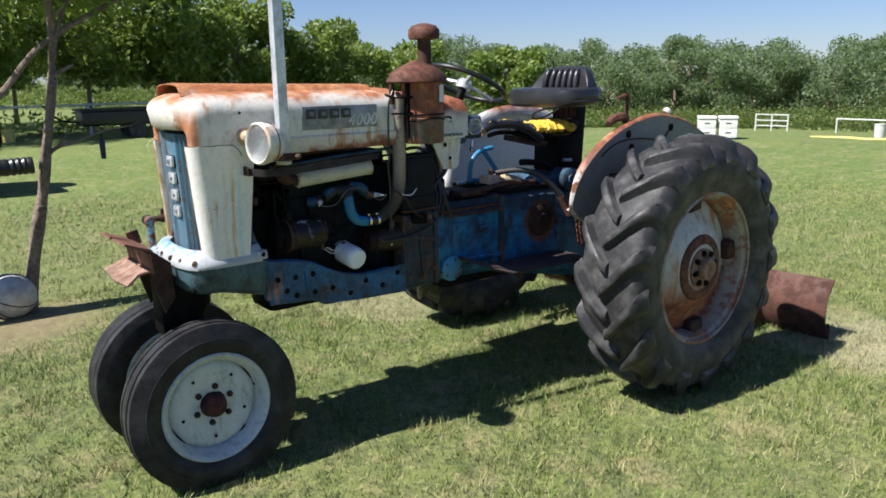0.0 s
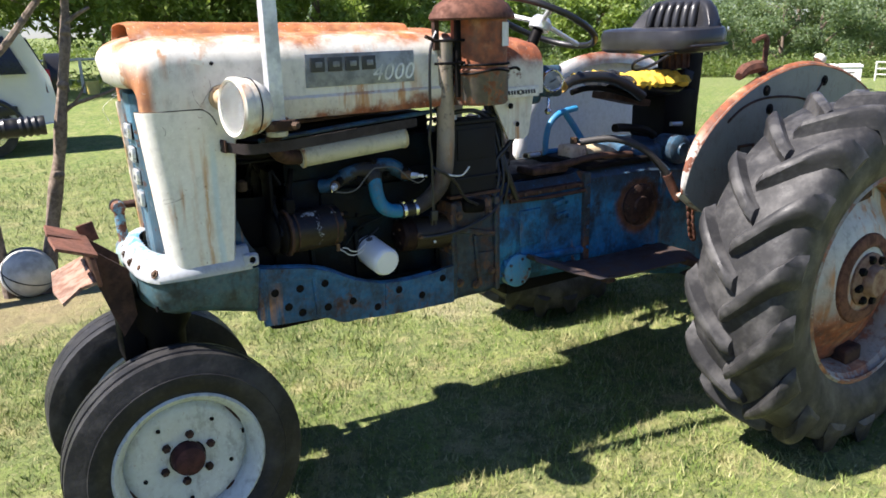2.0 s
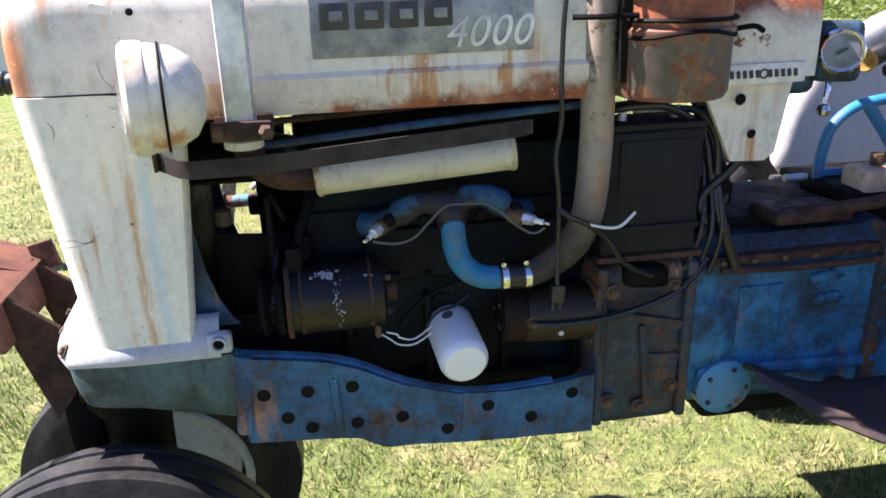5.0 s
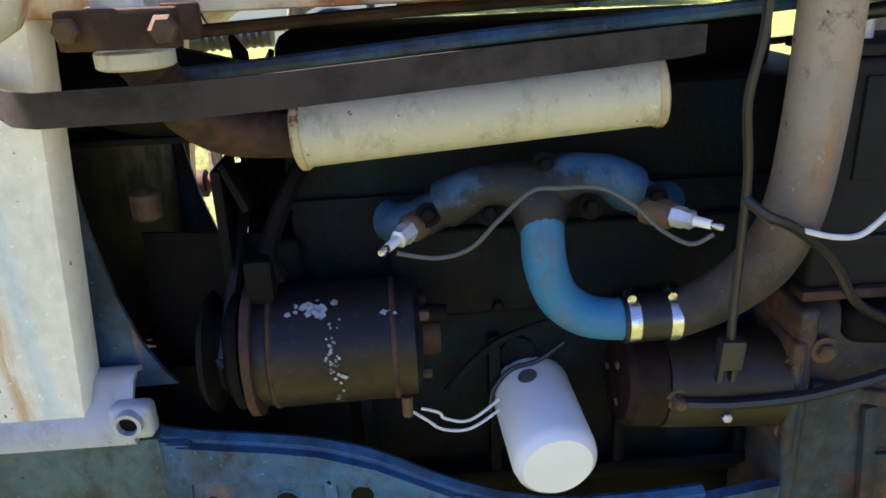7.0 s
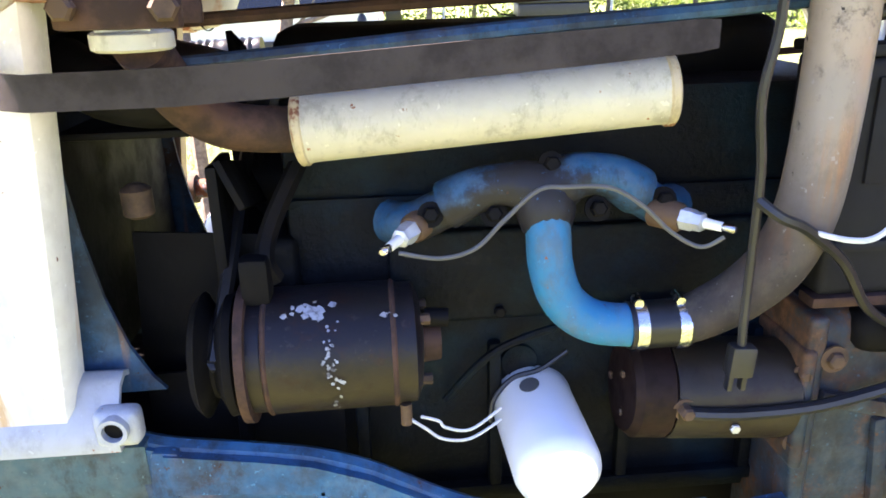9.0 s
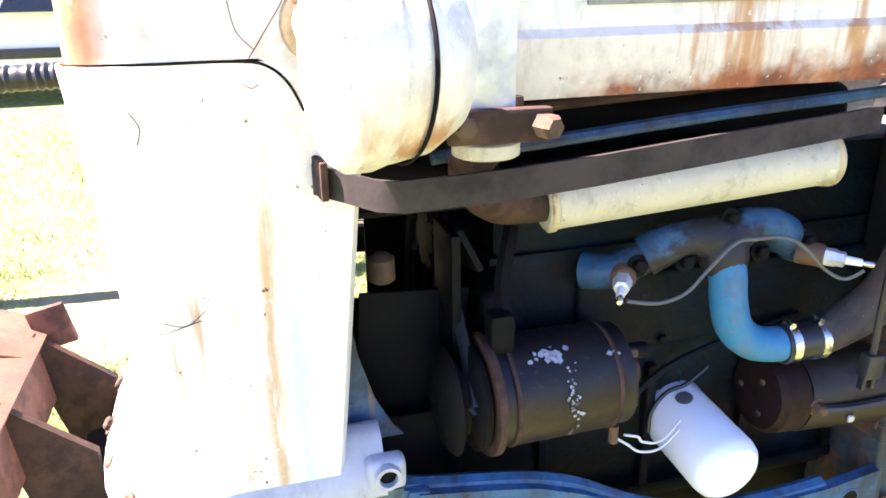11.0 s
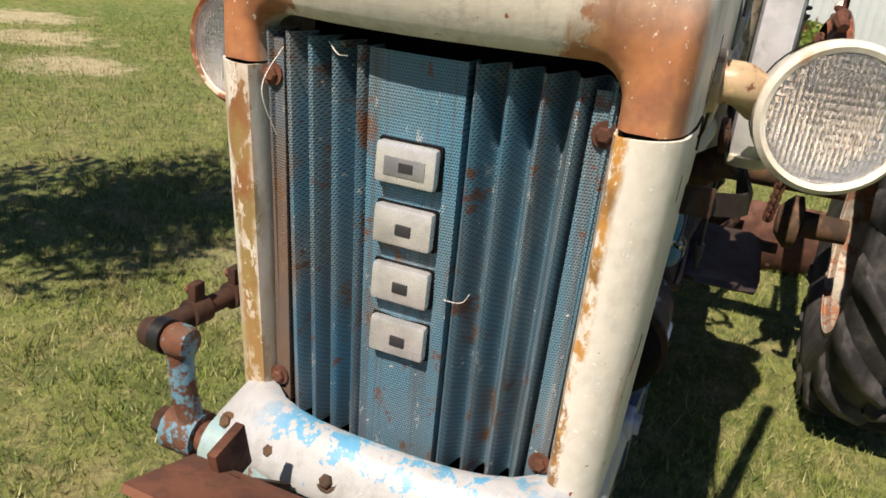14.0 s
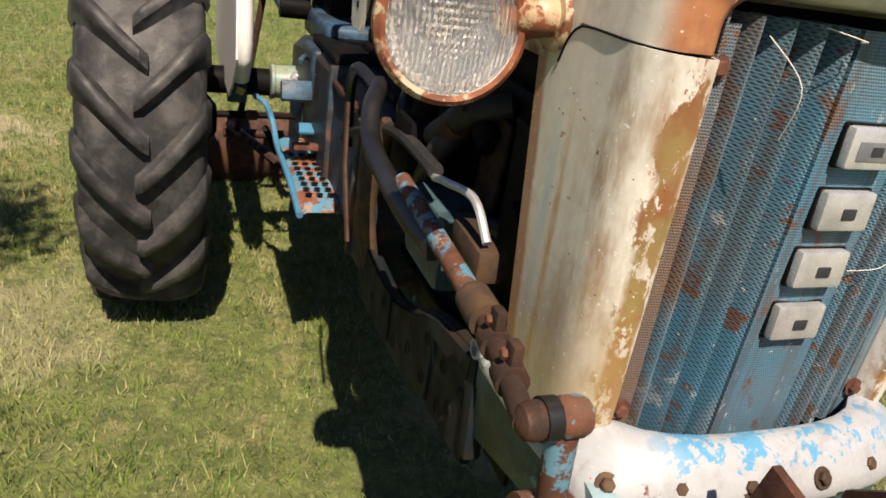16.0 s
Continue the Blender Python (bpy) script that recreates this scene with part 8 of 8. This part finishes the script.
# the slim tree beside the tractor, with a leaning stem
def build_sapling():
    tr = thing("young_tree", "slim young tree with bare lower trunk in dry soil", "tree", (-0.18, 2.85, 0))
    bm = tube(bmesh.new(), [(0, 0, -0.05), (0.075, 0, 0.30), (0.155, 0.01, 0.64), (0.210, 0, 0.86), (0.262, 0, 1.13), (0.335, 0, 1.48), (0.380, 0.02, 1.76), (0.400, 0, 2.1), (0.39, 0, 3.1)], lambda s: (0.050 - 0.030 * s) * (1 + 0.10 * math.sin(31 * s) + 0.35 * max(0, 1 - s * 14)), 10, 8)
    part("trunk", bm, BARK, tr)
    for x, z, r in ((0.295, 1.29, 0.036), (0.185, 0.74, 0.040), (0.355, 1.60, 0.030)):
        part("knot", lathe(bmesh.new(), [(0.0, -r), (r * 0.75, -r * 0.6), (r, 0.0), (r * 0.75, r * 0.6), (0.0, r)], Matrix.Translation((x, -0.012, z)), 12, False), BARK, tr)
    part("limb", tube(bmesh.new(), [(0.250, 0, 1.10), (0.33, -0.01, 1.165), (0.43, -0.02, 1.197), (0.53, -0.03, 1.228), (0.65, -0.03, 1.268), (0.86, -0.03, 1.30)], lambda s: 0.016 - 0.011 * s, 7), BARK, tr, "bare grey twig")
    part("limb", tube(bmesh.new(), [(0.33, -0.01, 1.165), (0.385, -0.02, 1.23), (0.425, 0, 1.30)], lambda s: 0.010 - 0.006 * s, 6), BARK, tr)
    part("limb", tube(bmesh.new(), [(0.36, 0, 1.65), (0.43, -0.02, 1.70), (0.51, -0.03, 1.745)], lambda s: 0.017 - 0.008 * s, 7), BARK, tr)
    part("limb", tube(bmesh.new(), [(0.385, 0, 1.80), (0.43, 0.0, 1.96), (0.52, 0.02, 2.2), (0.58, 0.02, 2.5)], lambda s: 0.020 - 0.010 * s, 7), BARK, tr)
    part("limb", tube(bmesh.new(), [(0.40, 0, 2.05), (0.66, 0.0, 2.3), (1.0, 0.1, 2.5)], lambda s: 0.020 - 0.013 * s, 7), BARK, tr)
    rng = np.random.default_rng(11)
    blobs = [((rng.uniform(-0.35, 1.0), rng.uniform(-0.3, 1.0), rng.uniform(2.3, 3.5)), (0.40, 0.40, 0.3)) for _ in range(17)]
    blobs += [((0.1, 0.2, 2.2), (0.45, 0.3, 0.16)), ((-0.35, 0.1, 2.1), (0.35, 0.3, 0.14)), ((0.9, 0.1, 2.25), (0.4, 0.3, 0.14))]
    blobs += [((rng.uniform(0.1, 0.9), rng.uniform(-1.0, 0.1), rng.uniform(3.4, 4.3)), (0.34, 0.34, 0.26)) for _ in range(9)]
    part("limb", tube(bmesh.new(), [(0.39, 0, 3.0), (0.42, -0.3, 3.45), (0.5, -0.65, 3.9)], lambda s: 0.020 - 0.012 * s, 7), BARK, tr)
    crown = new("crown", foliage("crown", blobs, 6600, 0.055, rng, 0.2))
    crown.data.materials.append(LEAF)
    crown.parent = tr
    st = thing("leaning_stem", "thin dark tree stem beside a ball with a bare diagonal limb", "tree", (-0.40, 2.86, 0))
    part("trunk", tube(bmesh.new(), [(0.02, 0, -0.05), (0.005, 0.0, 0.4), (0.0, 0.0, 0.9), (0.005, 0, 1.18), (0.02, 0, 1.40)], lambda s: 0.040 - 0.014 * s, 9), BARK, st)
    part("limb", tube(bmesh.new(), [(0.015, 0, 1.32), (0.245, -0.01, 1.535), (0.517, -0.01, 1.85), (0.848, -0.01, 2.07), (1.123, -0.01, 2.22), (1.5, -0.02, 2.42)], lambda s: 0.024 - 0.012 * s, 8), BARK, st, "bare diagonal limb")


build_sapling()

ORCHARD = ((-6.5, 19.0, 5.8, 2.7), (-2.0, 22.0, 6.4, 3.0), (2.0, 23.0, 6.3, 3.0), (5.4, 24.0, 6.0, 2.9), (8.2, 25.0, 5.4, 2.6), (11.4, 25.5, 4.8, 2.3), (14.8, 25.0, 4.2, 2.0), (18.5, 24.0, 3.7, 1.8), (22.0, 21.5, 3.6, 1.8), (-11.0, 20.0, 6.0, 2.9), (0.0, 29.0, 7.5, 3.2), (4.5, 32.0, 7.5, 3.2), (-4.5, 27.0, 7.0, 3.0))
for i, (x, y, h, w) in enumerate(ORCHARD):
    build_tree("orchard_tree", "leafy green fruit tree behind the fence", (x, y), h, w, 9500, 0.135, LEAF, 20 + i, 0.10, 0.36, 11, "orchard trees")


def build_woods():
    rng = np.random.default_rng(77)
    for i in range(46):
        a = radians(-38 + 122 * (i + rng.uniform(-0.3, 0.3)) / 46)
        d = rng.uniform(58, 74)
        x, y = 1 + d * math.cos(a), d * math.sin(a)
        build_tree("woodland_tree", "tall dark green tree in a distant wood", (x, y), rng.uniform(5.5, 7.0), rng.uniform(2.8, 3.6), 9500, 0.135, LEAFDARK, 200 + i, 0.2, 0.12, 9, "distant wood")
    for i in range(34):
        a = radians(-36 + 118 * (i + rng.uniform(-0.3, 0.3)) / 34)
        d = rng.uniform(92, 112)
        x, y = 1 + d * math.cos(a), d * math.sin(a)
        build_tree("woodland_tree", "tall dark green tree in a distant wood", (x, y), rng.uniform(7.4, 9.4), rng.uniform(4.6, 5.6), 6500, 0.22, LEAFDARK, 400 + i, 0.3, 0.10, 9, "distant wood")
    blobs = []
    for i in range(190):
        a = radians(-40 + 128 * i / 190)
        d = rng.uniform(50, 57)
        x, y = 1 + d * math.cos(a), d * math.sin(a)
        blobs.append(((x, y, ground_height(x, y) + 0.7), (1.8, 1.8, rng.uniform(0.5, 1.1))))
    for i in range(60):
        a = radians(42 + 62 * i / 60)
        d = rng.uniform(24, 28)
        x, y = 1 + d * math.cos(a), d * math.sin(a)
        blobs.append(((x, y, ground_height(x, y) + 0.25), (0.9, 0.9, rng.uniform(0.35, 0.7))))
    brush = new("brush", foliage("brush", blobs, 95000, 0.105, rng, 0.2))
    brush.data.materials.append(LEAFBRUSH)
    tagged(brush, "pale green brush and tall weeds along the field edge", "brush", kind="stuff")


build_woods()


# ---- fence, hives and other far things ----
def build_fence(points, label, rail_z=(0.95,), post_h=1.0):
    a = points[0]
    fence = thing("fence", label, "fence", (a[0], a[1], ground_height(*a)))
    base = Vector((a[0], a[1], ground_height(*a)))
    for p, q in zip(points, points[1:]):
        z0, z1 = ground_height(*p), ground_height(*q)
        for h in rail_z:
            part("rail", rod(bmesh.new(), Vector((p[0], p[1], z0 + h)) - base, Vector((q[0], q[1], z1 + h)) - base, 0.035, 8), FENCEWHITE, fence)
    for p in points:
        z = ground_height(*p)
        part("post", rod(bmesh.new(), Vector((p[0], p[1], z - 0.1)) - base, Vector((p[0], p[1], z + post_h)) - base, 0.042, 8), FENCEWHITE, fence)


build_fence([(-8.0 + 2.6 * k, 21.0 + 0.25 * k) for k in range(7)], "white pipe fence with one rail along the orchard")
build_fence([(35.6 + 0.2 * k, 13.2 - 2.6 * k) for k in range(5)], "white pipe rail at the far edge of the lawn", (0.66,), 0.70)
build_fence([(33.9, 16.3), (34.3, 15.7), (34.7, 15.1)], "white gate panel in the far fence", (0.25, 0.5, 0.78), 0.82)


def build_hives():
    for x, y in ((15.90, 7.62), (16.20, 7.22)):
        hv = thing("beehive", "white painted stacked beehive boxes on the lawn", "beehive", (x, y, ground_height(x, y)), "beehives")
        hv.rotation_euler = (0, 0, radians(-54))
        hv.scale = (1.12, 1.12, 1.12)
        for j in range(2):
            b = part("hive_box", cube((0.37, 0.46, 0.20), (0, 0, 0.04 + 0.10 + j * 0.205), 0.008), HIVE, hv)
            part("hand_hold", cube((0.12, 0.02, 0.03), (0, -0.225, 0.05 + 0.10 + j * 0.205), 0.004), GREYWIRE, b)
        part("lid", cube((0.40, 0.50, 0.05), (0, 0, 0.475), 0.008), HIVE, hv)
        part("stand", cube((0.34, 0.42, 0.05), (0, 0, 0.02), 0.006), GREYWIRE, hv)


build_hives()


def build_bin(name, label, at, r, h, material):
    b = thing(name, label, "bucket", (at[0], at[1], ground_height(*at)))
    part("body", lathe(bmesh.new(), [(r * 0.85, 0.0), (r, h), (r * 0.95, h), (r * 0.8, 0.03)], Matrix(), 20), material, b)
    part("rim", lathe(bmesh.new(), [(r * 1.0, h - 0.03), (r * 1.05, h - 0.025), (r * 1.05, h), (r * 0.96, h)], Matrix(), 20, False), material, b)
    return b


build_bin("bucket", "pale yellow plastic bucket by the orchard fence", (2.55, 21.2), 0.18, 0.36, YELLOWPLASTIC)
build_bin("barrel", "weathered white barrel at the lawn edge", (24.3, 6.85), 0.17, 0.50, FENCEWHITE)


def build_hose_pile():
    hp = thing("hose", "yellow hose lying on the far lawn", "hose", (23.2, 7.0, ground_height(23.2, 7.0)))
    part("coil", tube(bmesh.new(), [(-0.4, 1.3, 0.03), (0.05, 0.5, 0.03), (-0.1, -0.3, 0.03), (0.25, -1.0, 0.03), (0.5, -2.0, 0.03)], 0.05, 8), YELLOWPLASTIC, hp)


build_hose_pile()


def build_swing():
    """Dark things hanging and standing under the trees."""
    sw = thing("feeder", "dark tube hanging from a bare tree twig", "bird feeder", (0.456, 2.82, 1.140))
    part("tube", lathe(bmesh.new(), [(0.0, -0.075), (0.018, -0.072), (0.022, 0.05), (0.010, 0.07), (0.0, 0.072)], Matrix(), 14), BLACKPLASTIC, sw)
    part("wire", rod(bmesh.new(), (0, 0, 0.07), (0, 0, 0.125), 0.003, 6), BLACKIRON, sw)
    ct = thing("utility_cart", "black utility cart parked by the orchard fence", "cart", (5.3, 20.6, ground_height(5.3, 20.6)))
    part("tub", cube((2.0, 0.9, 0.45), (0, 0, 0.62), 0.08, 3), BLACKPLASTIC, ct)
    part("lip", cube((2.12, 1.0, 0.06), (0, 0, 0.86), 0.02), BLACKPLASTIC, ct)
    for s in (-1, 1):
        part("wheel", rod(bmesh.new(), (0.5, s * 0.5, 0.25), (0.5, s * 0.38, 0.25), 0.25, 20), RUBBER, ct)
    part("handle", tube(bmesh.new(), [(-1.0, 0, 0.5), (-1.5, 0, 0.6), (-1.9, 0, 1.0)], 0.025, 8), BLACKIRON, ct)


build_swing()


def build_ball():
    b = thing("ball", "weathered white ball with dark seams on dry soil", "ball", (-0.262, 2.83, 0.0))
    R = 0.160
    bm = bmesh.new()
    bmesh.ops.create_icosphere(bm, subdivisions=4, radius=R, matrix=Matrix.Translation((0, 0, R - 0.01)))
    part("skin", bm, BALLSKIN, b)
    for tilt in ((15, 20, 0), (70, 0, 30), (95, 40, 0)):
        m = Matrix.Translation((0, 0, R - 0.01)) @ Euler([radians(a) for a in tilt]).to_matrix().to_4x4()
        part("seam", tube(bmesh.new(), [m @ Vector(((R + 0.001) * math.cos(a), (R + 0.001) * math.sin(a), 0)) for a in (2 * math.pi * k / 36 for k in range(37))], 0.004, 6, 0, False), BLACKPLASTIC, b)


build_ball()


def build_drain_pipe():
    """Ribbed black pipe resting against the slim tree."""
    a, b = Vector((-0.02, 2.78, 1.063)), Vector((-2.2, 2.92, 0.99))
    dp = thing("drain_pipe", "ribbed black plastic drain pipe resting in the tree", "pipe", a)
    n = 120
    prof = []
    for k in range(n + 1):
        prof.append((0.058 + 0.006 * math.sin(k * math.pi * 0.9), (b - a).length * k / n))
    part("pipe", lathe(bmesh.new(), prof, axis_pose((0, 0, 0), b - a), 20), BLACKPLASTIC, dp)


build_drain_pipe()


def build_suv():
    """A silver estate car parked past the slim tree, its tail towards +x."""
    x0, y0 = -1.68, 10.4
    z0 = ground_height(x0, y0)
    car = thing("car", "silver white sport utility car parked on the lawn", "car", (x0, y0, z0))
    prof = [(-2.3, 0.45), (-2.35, 0.75), (-2.2, 0.95), (-1.2, 1.08), (-0.55, 1.66), (-0.3, 1.74), (1.6, 1.74), (2.0, 1.62), (2.25, 1.05), (2.3, 0.70), (2.26, 0.42), (1.8, 0.36), (-1.9, 0.36)]
    rows = []
    for y, k in ((-0.90, 0.97), (-0.93, 1.0), (0.93, 1.0), (0.90, 0.97)):
        rows.append([(x * k, (y * (1 - 0.16 * max(0, (z - 1.05) / 0.7)) if abs(y) > 0.5 else y), 0.36 + (z - 0.36) * k) for x, z in prof])
    part("body", loft(bmesh.new(), rows, True, True), CARPAINT, car)
    for s in (-1, 1):
        for x1, x2, t1, t2 in ((-0.75, 0.15, -0.45, 0.15), (0.22, 1.10, 0.22, 1.05), (1.18, 1.98, 1.12, 1.78)):
            bm = bmesh.new()
            ya, yb = s * 0.928, s * 0.815
            v = [bm.verts.new(p) for p in ((x1, ya, 1.10), (x2, ya, 1.10), (t2, yb, 1.60), (t1, yb, 1.60))]
            bm.faces.new(v)
            part("window", thick(bm, 0.02), CARGLASS, car)
        for x in (-1.45, 1.42):
            wl = part("wheel", rod(bmesh.new(), (x, s * 0.72, 0.34), (x, s * 0.945, 0.34), 0.34, 28), RUBBERFRONT, car)
            part("rim", rod(bmesh.new(), (x, s * 0.94, 0.34), (x, s * 0.955, 0.34), 0.21, 24), CHROME, wl)
            part("arch", tube(bmesh.new(), [(x + 0.42 * math.cos(a), s * 0.925, 0.36 + 0.42 * math.sin(a)) for a in (math.pi * k / 10 for k in range(11))], 0.035, 8), BLACKPLASTIC, car)
        part("tail_lamp", cube((0.10, 0.12, 0.34), (2.22, s * 0.84, 0.98), 0.02), TAILRED, car, "red tail lamp")
        part("trim_strip", cube((3.6, 0.03, 0.12), (0.0, s * 0.935, 0.62), 0.01), BLACKPLASTIC, car)
    part("bumper", cube((0.16, 1.8, 0.22), (2.3, 0, 0.50), 0.05), CARPAINT, car)
    part("rear_glass", cube((0.03, 1.4, 0.46), pose(2.13, 0, 1.36, 0, -23, 0), 0.01), CARGLASS, car)
    sp = part("spare_wheel", rod(bmesh.new(), (2.30, 0.1, 0.98), (2.52, 0.1, 0.98), 0.36, 28), BLACKPLASTIC, car, "black covered spare wheel")


build_suv()


def build_flower_bush():
    rng = np.random.default_rng(5)
    x, y = 14.9, 0.15
    bush = thing("rose_bush", "green rose bush with bright pink blossoms", "bush", (x, y, ground_height(x, y)))
    blobs = [((rng.uniform(-0.9, 0.9), rng.uniform(-1.3, 1.0), rng.uniform(0.2, 0.6)), (0.4, 0.4, 0.32)) for _ in range(14)]
    c = new("leaves", foliage("leaves", blobs, 3600, 0.09, rng, 0.2))
    c.data.materials.append(LEAF)
    c.parent = bush
    f = new("blossoms", foliage("blossoms", [(a, (0.52, 0.52, 0.42)) for a, _ in blobs], 260, 0.075, rng, 0.9))
    f.data.materials.append(FLOWER)
    f.parent = bush
    sh = thing("shed", "pale blue ribbed metal shed beyond the lawn", "shed", (25.5, -4.9, ground_height(25.5, -4.9) - 0.1))
    sh.rotation_euler = (0, 0, radians(12))
    wall = part("wall", cube((6.0, 9.0, 4.2), (0, 0, 2.1), 0.02), SIDING, sh)
    for k in range(40):
        part("rib", cube((0.03, 0.05, 4.15), (-3.01, -4.4 + k * 0.225, 2.08), 0.006), SIDING, wall)
    part("roof", cube((6.6, 9.6, 0.14), (0, 0, 4.27), 0.02), STEEL, sh)
    bn = thing("waste_bin", "dark green wheeled bin beside the shed", "bin", (22.5, -2.6, ground_height(22.5, -2.6)))
    part("body", cube((0.6, 0.6, 0.95), (0, 0, 0.55), 0.06), BLACKPLASTIC, bn)
    part("lid", cube((0.68, 0.66, 0.08), (0, 0, 1.06), 0.03), BLACKPLASTIC, bn)


build_flower_bush()
